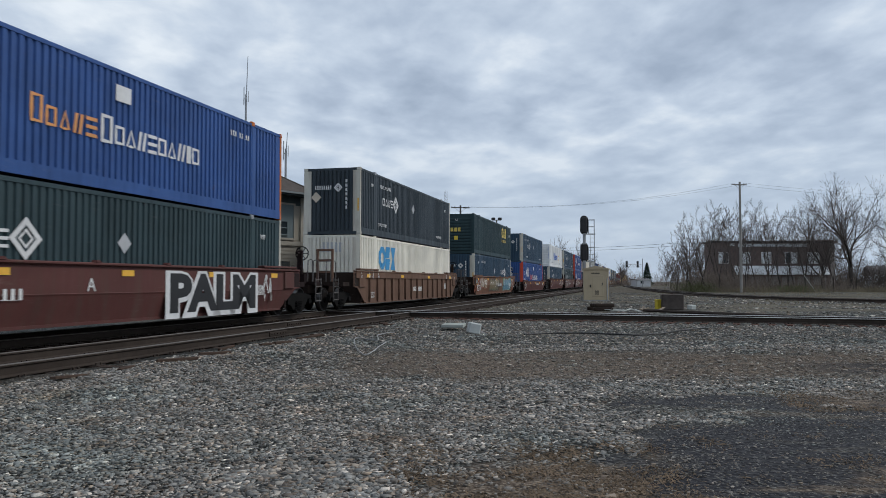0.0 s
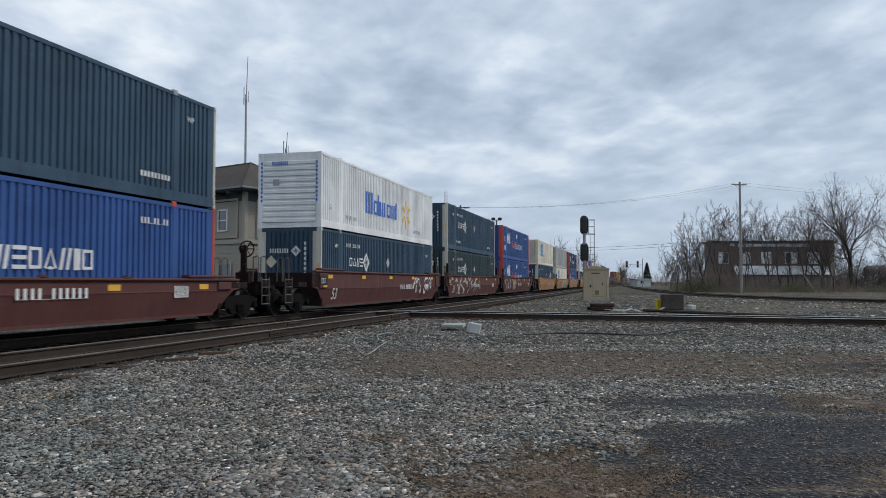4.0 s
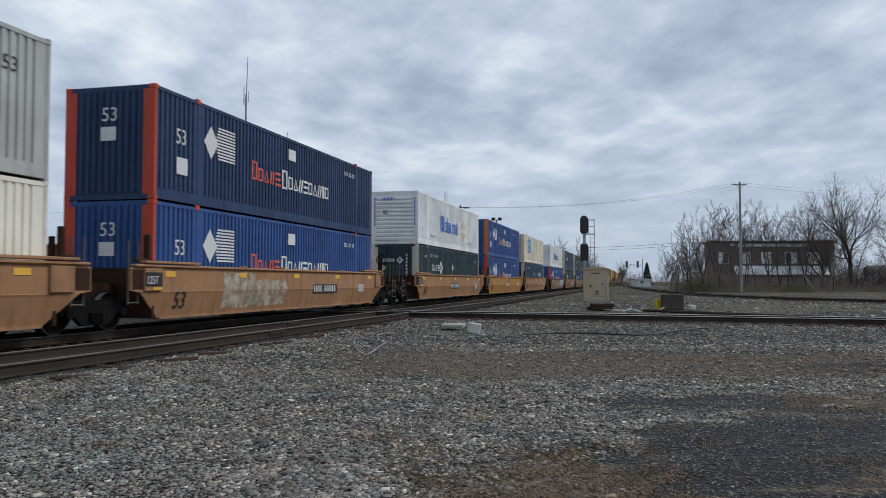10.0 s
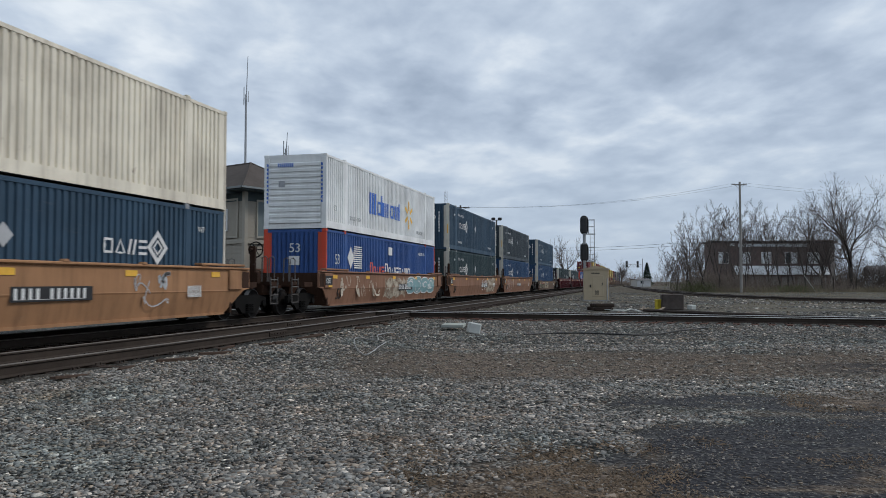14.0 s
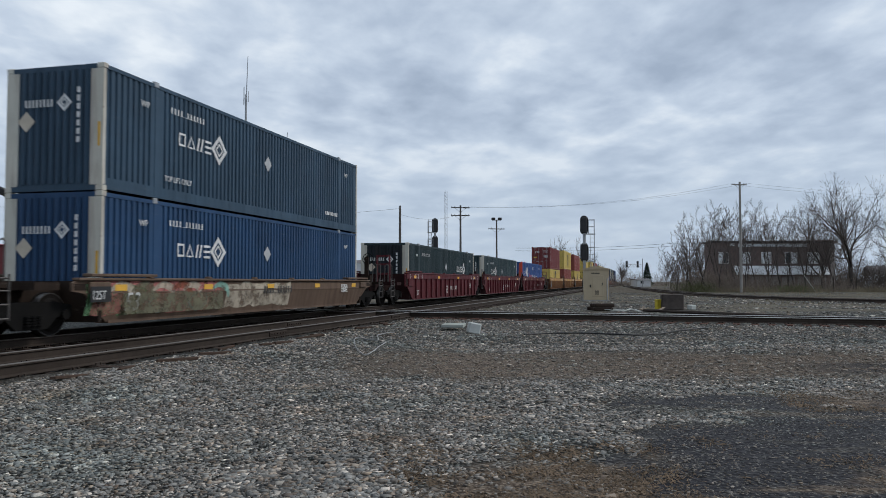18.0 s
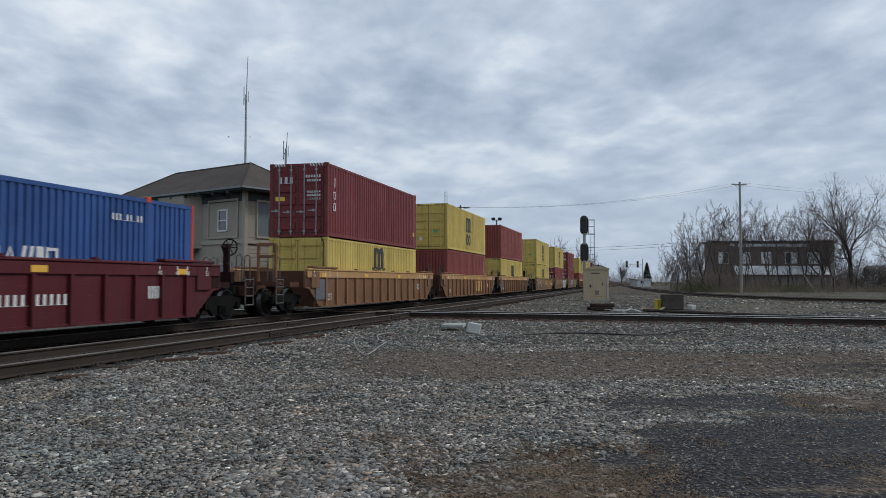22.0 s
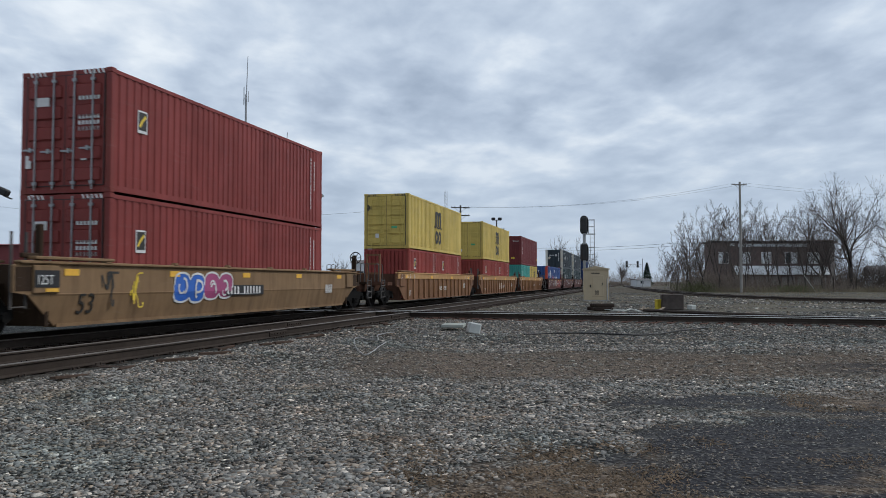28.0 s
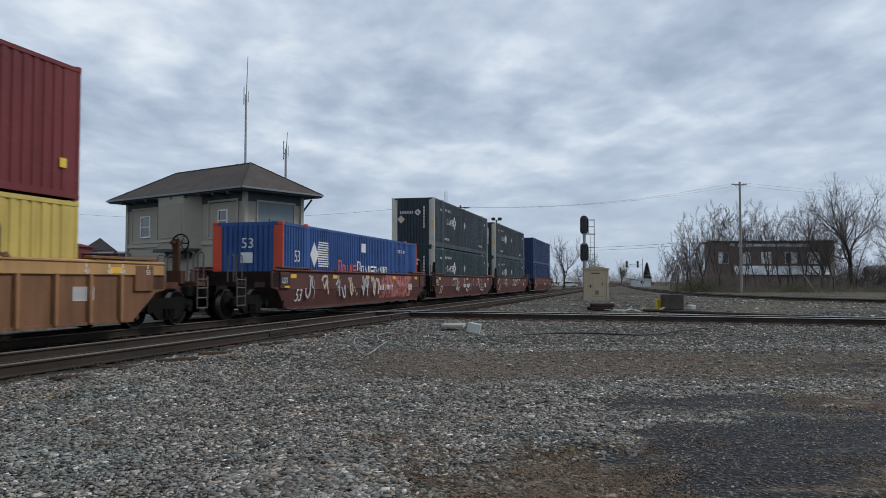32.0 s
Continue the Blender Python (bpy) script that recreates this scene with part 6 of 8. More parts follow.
def container(kind, HT=2.896, turned=False):
    col, post_col, ln, wd, front, words = C_KINDS[kind]
    COUNT[0] = 0
    ob = thing("shipping_container", Matrix(), words, "shipping container", CONTAINERS)
    heavy = kind in ("cream", "grey")
    body_mat = paint("paint_" + kind, col, 0.48, 0.38 if heavy else 0.22 if kind in ("white_spark", "cream_clean") else 0.42, 0.2 if heavy else 0.09, (0.13, 0.08, 0.045) if heavy else scaled(col, 0.45))
    post_mat = body_mat if post_col == col else paint("post_" + kind, post_col, 0.5, 0.65, 0.25, (0.17, 0.10, 0.06))
    long_box = ln == L53
    y = wd / 2
    posts = (1.98, ln - 1.98) if long_box else ()
    shared("wall_shell", ("shell", ln, HT), lambda bm: box_shell(bm, ln, wd, HT, 0.212 if long_box else 0.278, 0.040 if long_box else 0.028, 0.17, posts), body_mat, ob)

    def roof(bm):
        quad_box(bm, 0.06, ln - 0.06, -y + 0.03, y - 0.03, HT - 0.06, HT - 0.02)
        n = int(ln / 0.6)
        for i in range(n):
            quad_box(bm, 0.3 + i * 0.6, 0.62 + i * 0.6, -y + 0.12, y - 0.12, HT - 0.021, HT - 0.006)
    shared("roof", ("roof", ln, HT), roof, body_mat, ob)
    for sgn in (-1, 1):
        tag = "near" if sgn < 0 else "off"
        a, b = sorted((sgn * (y + 0.012), sgn * (y - 0.07)))
        shared("top_rail", ("trail", ln, tag, HT), lambda bm: quad_box(bm, 0.02, ln - 0.02, a, b, HT - 0.12, HT - 0.03), body_mat, ob)
        shared("bottom_rail", ("brail", ln, tag, HT), lambda bm: quad_box(bm, 0.02, ln - 0.02, a, b, 0.03, 0.30 if long_box else 0.17), body_mat, ob)
        for x in posts:
            shared("lift_post", ("lift", tag, round(x, 2), HT), lambda bm: soft_box(bm, x - 0.06, x + 0.06, a - 0.004, b + 0.004, 0.03, HT - 0.1, 0.015), body_mat, ob)
            shared("corner_casting", ("lcast", tag, round(x, 2), HT), lambda bm: soft_box(bm, x - 0.1, x + 0.1, a - 0.012, b + 0.012, HT - 0.12, HT + 0.035, 0.02), GALV if kind.startswith("diamond_box") else post_mat, ob)
    pw = 0.33 if (long_box and post_col != col) else (0.2 if long_box else 0.15)
    for ex in (0, 1):
        for sgn in (-1, 1):
            x0, x1 = (-0.012, 0.10) if ex == 0 else (ln - 0.10, ln + 0.012)
            y0, y1 = sorted((sgn * (y + 0.014), sgn * (y - pw)))
            shared("corner_post", ("post", ln, ex, sgn, round(pw, 2), HT), lambda bm: soft_box(bm, x0, x1, y0, y1, 0.12, HT - 0.12, 0.012), post_mat, ob)
            for z in (0, 1):
                z0, z1 = (-0.004, 0.125) if z == 0 else (HT - 0.122, HT + 0.004)
                shared("corner_casting", ("cast", ln, ex, sgn, z, HT), lambda bm: soft_box(bm, x0 - 0.006, x1 + 0.05 if ex == 0 else x1 + 0.006, min(y0, y1) - (0.006 if sgn < 0 else -pw + 0.17), max(y0, y1) + (0.006 if sgn > 0 else -pw + 0.17), z0, z1, 0.015), post_mat, ob)
        xa, xb = (-0.008, 0.06) if ex == 0 else (ln - 0.06, ln + 0.008)
        shared("end_header", ("head", ln, ex, HT), lambda bm: quad_box(bm, xa, xb, -y + 0.15, y - 0.15, HT - 0.13, HT - 0.015), body_mat, ob)
        shared("end_sill", ("sill", ln, ex, HT), lambda bm: quad_box(bm, xa, xb, -y + 0.15, y - 0.15, 0.01, 0.17), body_mat, ob)

    # the end that faces the camera
    def end_slats(bm):
        n, prof = 11, []
        for i in range(n):
            z = 0.2 + i * (HT - 0.46) / n
            prof += [(-0.006, z), (-0.055, z + 0.025), (-0.055, z + 0.13), (-0.006, z + 0.16)]
        prof.append((-0.006, HT - 0.14))
        a_ = [bm.verts.new((x_, -y + pw + 0.02, z_)) for x_, z_ in prof]
        b_ = [bm.verts.new((x_, y - pw - 0.02, z_)) for x_, z_ in prof]
        for k in range(len(prof) - 1):
            bm.faces.new((a_[k], a_[k + 1], b_[k + 1], b_[k]))

    def end_folds(bm):
        n, prof = 10, []
        step = (wd - 2 * pw - 0.04) / n
        for i in range(n):
            t = -y + pw + 0.02 + i * step
            prof += [(0.0, t), (-0.036, t + step * 0.2), (-0.036, t + step * 0.55), (0.0, t + step * 0.75)]
        prof.append((0.0, y - pw - 0.02))
        a_ = [bm.verts.new((x_, y_, 0.17)) for x_, y_ in prof]
        b_ = [bm.verts.new((x_, y_, HT - 0.13)) for x_, y_ in prof]
        for k in range(len(prof) - 1):
            bm.faces.new((a_[k], a_[k + 1], b_[k + 1], b_[k]))

    if front in ("slats", "bars"):
        shared("end_wall", ("slats", ln, round(pw, 2), HT), end_slats, paint("soot_" + kind, scaled(col, 0.62), 0.6, 0.7, 0.2, (0.06, 0.05, 0.045)) if kind == "grey" else body_mat, ob)
    elif front == "folds":
        shared("end_wall", ("folds", ln, round(pw, 2), HT), end_folds, paint("black_end", (0.012, 0.016, 0.022), 0.5, 0.3, 0.05) if kind == "diamond_box_bars" else paint("streaked_end", (0.66, 0.60, 0.49), 0.55, 0.8, 0.4, (0.13, 0.07, 0.035)) if kind == "cream" else body_mat, ob)
    else:
        bar_mat = body_mat if kind == "mustard" else GALV
        for sgn in (-1, 1):
            a, b = sorted((sgn * 0.012, sgn * (y - 0.15)))

            def leaf(bm):
                quad_box(bm, -0.03, 0.0, a, b, 0.18, HT - 0.14)
                for i in range(5):
                    z = 0.27 + i * 0.49
                    soft_box(bm, -0.068, -0.028, a + 0.08, b - 0.08, z, z + 0.32, 0.03)
            door = shared("door_leaf", ("leaf", sgn, HT), leaf, body_mat, ob)
            for k in (0.28, 0.78):
                yy = sgn * k
                shared("locking_bar", ("bar", sgn, k, HT), lambda bm: (rod(bm, (-0.085, yy, 0.08), (-0.085, yy, HT - 0.06), 0.022, None, 6), quad_box(bm, -0.11, -0.05, yy - 0.05, yy + 0.05, 0.2, 0.27), quad_box(bm, -0.11, -0.05, yy - 0.05, yy + 0.05, HT - 0.3, HT - 0.23)), bar_mat, door)
                shared("door_handle", ("handle", sgn, k), lambda bm: (quad_box(bm, -0.105, -0.085, yy - 0.02, yy + 0.34, 0.93 + k * 0.1, 0.97 + k * 0.1), quad_box(bm, -0.11, -0.06, yy + 0.1, yy + 0.16, 0.9 + k * 0.1, 1.01 + k * 0.1)), bar_mat, door)
        shared("door_seal", ("seal", HT), lambda bm: (quad_box(bm, -0.034, -0.002, -0.012, 0.012, 0.18, HT - 0.14), [quad_box(bm, -0.034, -0.002, *sorted((q * (y - 0.15), q * (y - 0.175))), 0.18, HT - 0.14) for q in (-1, 1)], quad_box(bm, -0.033, -0.002, -y + 0.175, y - 0.175, 0.165, 0.182), quad_box(bm, -0.033, -0.002, -y + 0.175, y - 0.175, HT - 0.142, HT - 0.125)), BLACK, ob)

        def hazard(bm, side):
            for i in range(5):
                q = side * (y - 0.18 - i * 0.12)
                v = [bm.verts.new((-0.010, q + d, z_)) for d, z_ in ((0, HT - 0.12), (0.06, HT - 0.12), (0.10, HT - 0.02), (0.04, HT - 0.02))]
                bm.faces.new(v)
        for side in (-1, 1):
            shared("hazard_stripe", ("hazard", side, HT), lambda bm: hazard(bm, side), LOGO["black"] if kind == "mustard" else LOGO["white"], ob, "slanted warning stripes on the door header")

    # markings
    yy = -y - 0.016
    if kind.startswith("striped"):
        lead = "orange" if kind == "striped_orange" else "red"
        logo(kind, lead, lambda bm: (logo_blocks(bm, 5.0, 1.12, (0.36,), 0.62, 0.06, yy), logo_blocks(bm, 5.42, 1.12, (0.33, 0.33, 0.33, 0.36), 0.44, 0.07, yy)), ob, "red lettering blocks")
        logo(kind, "white", lambda bm: (logo_blocks(bm, 7.1, 1.06, (0.42,), 0.68, 0.07, yy), logo_blocks(bm, 7.58, 1.1, (0.36, 0.38, 0.36, 0.36, 0.36, 0.38, 0.38, 0.2, 0.36), 0.46, 0.05, yy)), ob, "white lettering blocks")
        logo(kind, "white", lambda bm: patch(bm, [(2.25, 1.85), (2.62, 2.32), (3.0, 1.85), (2.62, 1.38)], yy), ob, "white diamond")
        for i in range(11):
            logo(kind, "white", lambda bm: quad_box(bm, 2.85 + abs(i - 5) * 0.03, 3.95, yy - 0.004, yy, 1.42 + i * 0.088, 1.47 + i * 0.088), ob, "white stripe")
        for xa, xb, za, zb in ((7.6, 8.15, 2.12, 2.5), (0.95, 1.45, 0.75, 1.2)):
            logo(kind, "white", lambda bm: quad_box(bm, xa, xb, yy - 0.005, yy, za, zb), ob, "white label plate")
        logo(kind, "white", lambda bm: comb(bm, [(12.8 + i * 0.13, 0.06) for i in (0, 1, 2, 4, 5, 7, 8)], 2.28, 0.15, yy, "x"), ob, "small white number bars")
        letters("side_number", "53", 0.42, LOGO["white"], ob, Matrix.Translation((0.9, yy, 1.55)) @ SIDE_TURN, "", 0.85)
        letters("end_number", "53", 0.36, LOGO["white"], ob, Matrix.Translation((-0.04, 0.22, 2.0)) @ pose(0, 0, 0, 90, 0, -90))
        shared("label_plate", ("plabel",), lambda bm: quad_box(bm, -0.045, -0.03, -0.22, 0.22, 1.5, 1.85), LOGO["white"], ob)
    elif kind.startswith("diamond_box"):
        go = 7.9 if turned else 0.0
        COUNT[0] = 50 if turned else 0
        logo(kind, "white", lambda bm: logo_blocks(bm, 2.95 + go, 1.5, (0.33, 0.38, 0.35, 0.32), 0.36, 0.07, yy), ob, "white lettering blocks")
        logo(kind, "white", lambda bm: diamond(bm, 4.98 + go, 1.7, 0.42, 0.115, yy), ob, "white diamond emblem")
        logo(kind, "grey", lambda bm: patch(bm, [(7.75, 1.75), (8.0, 2.0), (8.25, 1.75), (8.0, 1.5)], yy), ob, "grey diamond placard")
        logo(kind, "white", lambda bm: comb(bm, [(2.6 + i * 0.15, 0.055) for i in (0, 1, 2, 3, 5, 6, 7, 8, 9, 10)], 2.28, 0.15, yy, "x"), ob, "white number bars")
        letters("lift_notice", "TOP LIFT ONLY", 0.15, LOGO["white"], ob, Matrix.Translation((2.35, yy, 0.5)) @ SIDE_TURN, "", 0.85)
        letters("post_mark", "WP", 0.16, LOGO["white"], ob, Matrix.Translation((1.35, yy, 2.2)) @ SIDE_TURN)
        letters("post_mark", "WP", 0.16, LOGO["white"], ob, Matrix.Translation((14.7, yy, 2.2)) @ SIDE_TURN)
        logo(kind, "white", lambda bm: comb(bm, [(12.75 + i * 0.14, 0.08) for i in range(9)], 0.52, 0.13, yy, "x"), ob, "small white number bars")
        shared("emblem", ("diamond_box_end",), lambda bm: comb(bm, [(0.02 + i * 0.1, 0.05) for i in range(8)], 1.95, 0.17, -0.04, "y"), LOGO["white"], ob, "small white lettering blocks")
        em = shared("emblem", ("diamond_box_end_d",), lambda bm: diamond(bm, 0, 0, 0.2, 0.06, 0), LOGO["white"], ob, "small white diamond")
        em.matrix_basis = Matrix.Translation((-0.042, -0.3, 2.03)) @ pose(0, 0, 0, 0, 0, -90)
        shared("number_marking", ("diamond_box_digits",), lambda bm: comb(bm, [(1.1 + i * 0.19, 0.13) for i in range(7)], -0.72, 0.09, -0.04, "z"), LOGO["white"], ob, "upright column of white digit bars")
        pl = shared("placard", ("diamond_box_pl",), lambda bm: patch(bm, [(-0.24, 0), (0, 0.24), (0.24, 0), (0, -0.24)], 0), LOGO["cream"], ob, "diamond placard")
        pl.matrix_basis = Matrix.Translation((-0.046, 0.72, 1.62)) @ pose(0, 0, 0, 0, 0, -90)
        if front == "folds":
            shared("data_strip", ("ustrip",), lambda bm: quad_box(bm, -0.022, -0.013, -1.24, -1.18, 1.0, 1.55), YELLOW, ob)
    elif kind in ("cream", "cream_clean"):
        def block_row(bm):
            for x_, cut in ((2.45, 0.30), (3.36, 0.16), (4.2, 0.12)):
                w_ = 0.98 if x_ < 3 else 0.74
                o = [(x_ + cut, 1.42), (x_ + w_ - cut, 1.42), (x_ + w_, 1.42 + cut), (x_ + w_, 2.5 - cut), (x_ + w_ - cut, 2.5), (x_ + cut, 2.5), (x_, 2.5 - cut), (x_, 1.42 + cut), (x_ + cut, 1.42)]
                if x_ < 3:
                    ribbon(bm, [(p * 0.72 + (x_ + w_ / 2) * 0.28, q * 0.72 + 1.96 * 0.28) for p, q in o], 0.30, yy)
                elif x_ < 4:
                    for k in range(2):
                        patch(bm, [(x_ + 0.02, 1.42 + k * 0.56), (x_ + w_ - 0.10, 1.42 + k * 0.56), (x_ + w_, 1.94 + k * 0.56), (x_ + 0.12, 1.94 + k * 0.56)], yy)
                else:
                    patch(bm, [(x_, 1.42), (x_ + w_, 1.42), (x_ + w_ * 0.64, 1.96), (x_ + w_ * 0.36, 1.96)], yy)
                    patch(bm, [(x_ + w_ * 0.36, 1.96), (x_ + w_ * 0.64, 1.96), (x_ + w_, 2.5), (x_, 2.5)], yy)

        logo(kind, "blue", block_row, ob, "faded blue emblem of plain blocks")
        letters("lettering", "INTERMODAL", 0.30, LOGO["blue"], ob, Matrix.Translation((2.45, yy, 1.04)) @ SIDE_TURN, "blue capitals", 1.10)
        logo(kind, "grey", lambda bm: patch(bm, [(-0.4, 0), (0.55, 0), (0.55, 0.4), (-0.4, 0.42)], 0), ob, "faded patch").matrix_basis = Matrix.Translation((-0.034, 0.1, 2.15)) @ pose(0, 0, 0, 0, 0, -90)
    elif kind == "green_gold":
        logo(kind, "gold", lambda bm: logo_blocks(bm, 11.4, 1.75, (0.72, 0.62, 0.66, 0.6)[:3], 0.85, 0.06, yy, 0.24), ob, "yellow emblem of plain blocks")
        letters("lettering", "INTERMODAL", 0.24, LOGO["gold"], ob, Matrix.Translation((11.4, yy, 1.36)) @ SIDE_TURN, "yellow capitals", 1.08)
        shared("emblem", ("gg_end",), lambda bm: comb(bm, [(-0.3 + i * 0.27, 0.2) for i in range(3)], 1.6, 0.28, -0.062, "y"), LOGO["gold"], ob, "yellow lettering blocks")
        shared("label_plate", ("gg_pl",), lambda bm: quad_box(bm, -0.062, -0.05, -0.1, 0.18, 1.0, 1.28), LOGO["yellow"], ob)
        letters("end_number", "53", 0.17, LOGO["white"], ob, Matrix.Translation((-0.06, 0.1, 2.35)) @ pose(0, 0, 0, 90, 0, -90))
        letters("side_number", "53", 0.26, LOGO["white"], ob, Matrix.Translation((15.1, yy, 1.95)) @ SIDE_TURN)
    elif kind == "white_spark":
        logo(kind, "royal", lambda bm: logo_blocks(bm, 4.9, 0.98, (0.22, 0.22, 0.22), 0.95, 0.12, yy, 0.15), ob, "blue upright bars")
        logo(kind, "royal", lambda bm: logo_blocks(bm, 5.98, 0.98, (0.58, 0.16), 0.66, 0.1, yy, 0.15), ob, "blue box shape")
        logo(kind, "royal", lambda bm: logo_blocks(bm, 6.82, 0.98, (0.16, 0.16, 0.16), 0.66, 0.13, yy, 0.15), ob, "blue upright bars")
        logo(kind, "royal", lambda bm: logo_blocks(bm, 7.84, 0.98, (0.58, 0.16, 0.16, 0.16), 0.66, 0.13, yy, 0.15), ob, "blue box and upright bars")
        for xa, zb in ((6.5, 1.93), (9.2, 1.8)):
            logo(kind, "royal", lambda bm: quad_box(bm, xa, xa + 0.15, yy - 0.005, yy, 0.98, zb), ob, "tall blue bar")
        for i in range(6):
            a = radians(90 + 60 * i)
            logo(kind, "spark", lambda bm: ribbon(bm, [(10.95 + q * math.cos(a), 1.38 + q * math.sin(a)) for q in (0.24, 0.45, 0.72)], 0.17, yy), ob, "yellow ray")
        shared("emblem", ("ws_end",), lambda bm: comb(bm, [(0.05 + i * 0.085, 0.05) for i in range(8)], 2.4, 0.15, -0.064, "y"), LOGO["royal"], ob, "small blue lettering blocks")
        for yv in (-1.16, 1.12):
            shared("number_marking", ("ws_dig", yv), lambda bm: comb(bm, [(1.0 + i * 0.16, 0.1) for i in range(10)], yv, 0.07, -0.02, "z"), LOGO["royal"], ob)
        shared("placard_holder", ("ws_pl",), lambda bm: quad_box(bm, -0.066, -0.05, 0.4, 0.66, 1.62, 1.86), GALV, ob)
        letters("side_number", "53", 0.22, LOGO["grey"], ob, Matrix.Translation((0.75, yy, 0.75)) @ SIDE_TURN)
        letters("lift_notice", "TOP LIFT ONLY", 0.17, LOGO["grey"], ob, Matrix.Translation((2.5, yy, 0.5)) @ SIDE_TURN, "", 0.8)
        letters("lift_notice", "TOP LIFT ONLY", 0.17, LOGO["grey"], ob, Matrix.Translation((12.3, yy, 0.5)) @ SIDE_TURN, "", 0.8)
    elif kind == "grey":
        letters("side_number", "53", 0.3, LOGO["black"], ob, Matrix.Translation((14.9, yy, 2.0)) @ SIDE_TURN)
        logo(kind, "yellow", lambda bm: quad_box(bm, 0.35, 0.62, yy - 0.004, yy, 0.35, 0.62), ob, "yellow mark")
        shared("number_marking", ("grey_n",), lambda bm: comb(bm, [(-0.2 + i * 0.09, 0.06) for i in range(9)], 2.35, 0.14, -0.062, "y"), LOGO["white"], ob)
    elif kind in ("mustard", "mustard_short"):
        c = ln / 2
        logo(kind, "black", lambda bm: (slab_xz(bm, [(c - 0.66, 1.5), (c - 0.36, 1.5), (c - 0.36, 2.1), (c - 0.3, 2.2), (c - 0.18, 2.2), (c - 0.14, 2.1), (c - 0.14, 1.5), (c + 0.16, 1.5), (c + 0.16, 2.1), (c + 0.2, 2.2), (c + 0.3, 2.2), (c + 0.36, 2.1), (c + 0.36, 1.5), (c + 0.66, 1.5), (c + 0.66, 2.2), (c + 0.55, 2.42), (c + 0.3, 2.42), (c, 2.34), (c - 0.3, 2.42), (c - 0.66, 2.38)], yy - 0.006, yy), ribbon(bm, [(c - 0.92, 1.5), (c - 0.7, 1.44), (c - 0.45, 1.52), (c, 1.42), (c + 0.45, 1.52), (c + 0.72, 1.42), (c + 0.92, 1.48)], 0.09, yy - 0.008)), ob, "black emblem of upright bars")
        logo(kind, "black", lambda bm: [ribbon(bm, [(c + k + 0.25 * math.cos(radians(a)), 0.87 + 0.3 * math.sin(radians(a))) for a in range(0, 361, 30)], 0.2, yy) for k in (-0.34, 0.36)], ob, "black emblem strokes")
        if kind == "mustard_short":
            for child in ob.children:
                if child.name.startswith("emblem"):
                    child.matrix_basis = Matrix.Translation((c * 0.35 + 0.5, 0, 0.45)) @ Matrix.Diagonal((0.65, 1, 0.65, 1))
            for x_, n_ in ((1.25, 9), (1.72, 7)):
                logo(kind, "black", lambda bm: column(bm, x_, 2.55 - n_ * 0.26, 2.55, n_, 0.2, yy), ob, "black upright lettering bars")
        if front == "doors":
            shared("emblem", ("mustard_end",), lambda bm: comb(bm, [(0.78 + i * 0.09, 0.06) for i in range(3)], 2.0, 0.3, -0.066, "y"), LOGO["black"], ob, "small black emblem")
            shared("label_plate", ("mustard_pl",), lambda bm: quad_box(bm, -0.066, -0.056, -0.62, -0.3, 1.05, 1.18), LOGO["green"], ob, "green sticker")
            shared("label_plate", ("mustard_pl2",), lambda bm: quad_box(bm, -0.066, -0.056, 0.4, 0.58, 0.55, 0.8), LOGO["white"], ob)
    elif kind.startswith("wine"):
        logo(kind, "white", lambda bm: (logo_blocks(bm, 0.62, 1.95, (0.12,), 0.42, 0.1, yy), logo_blocks(bm, 0.55, 1.5, (0.26,), 0.32, 0.1, yy), logo_blocks(bm, 0.55, 1.05, (0.26,), 0.32, 0.1, yy)), ob, "white lettering blocks set upright")
        x0 = -0.07 if front == "doors" else -0.036
        shared("emblem", ("wine_end", front), lambda bm: comb(bm, [(0.22, 0.12), (0.44, 0.12), (0.68, 0.07)], 2.1, 0.25, x0, "y"), LOGO["white"], ob, "white lettering blocks")
        shared("label_plate", ("wine_pl", front), lambda bm: quad_box(bm, x0, x0 + 0.01, -0.55 if front == "folds" else 0.55, -0.2 if front == "folds" else 0.95, 0.55 if front == "folds" else 1.42, 0.75 if front == "folds" else 1.58), LOGO["yellow"], ob, "yellow warning label")
        shared("number_marking", ("wine_n", front), lambda bm: comb(bm, [(-0.95 + i * 0.11, 0.07) for i in range(6)], 2.32, 0.1, x0, "y"), LOGO["white"], ob)
        logo(kind, "yellow", lambda bm: quad_box(bm, 11.6, 11.8, yy - 0.004, yy, 0.65, 0.85), ob, "yellow label")
    elif kind.startswith("red"):
        logo(kind, "white", lambda bm: column(bm, ln - 0.75, 1.3, 2.4, 11, 0.055, yy), ob, "white number bars")
        if kind != "red":
            logo(kind, "white", lambda bm: quad_box(bm, 0.95, 1.33, yy - 0.004, yy, 1.55, 2.1), ob, "white-edged sticker")
            logo(kind, "black", lambda bm: patch(bm, [(0.98, 1.62), (1.30, 1.62), (1.30, 2.06), (0.98, 2.06)], yy - 0.006), ob, "black sticker face")
            logo(kind, "yellow", lambda bm: ribbon(bm, [(1.02, 1.70), (1.12, 1.84), (1.26, 1.98)], 0.07, yy - 0.008), ob, "yellow sticker stripe")
            logo(kind, "white", lambda bm: column(bm, ln - 1.05, 0.6, 2.5, 14, 0.05, yy), ob, "thin white upright lettering bars")
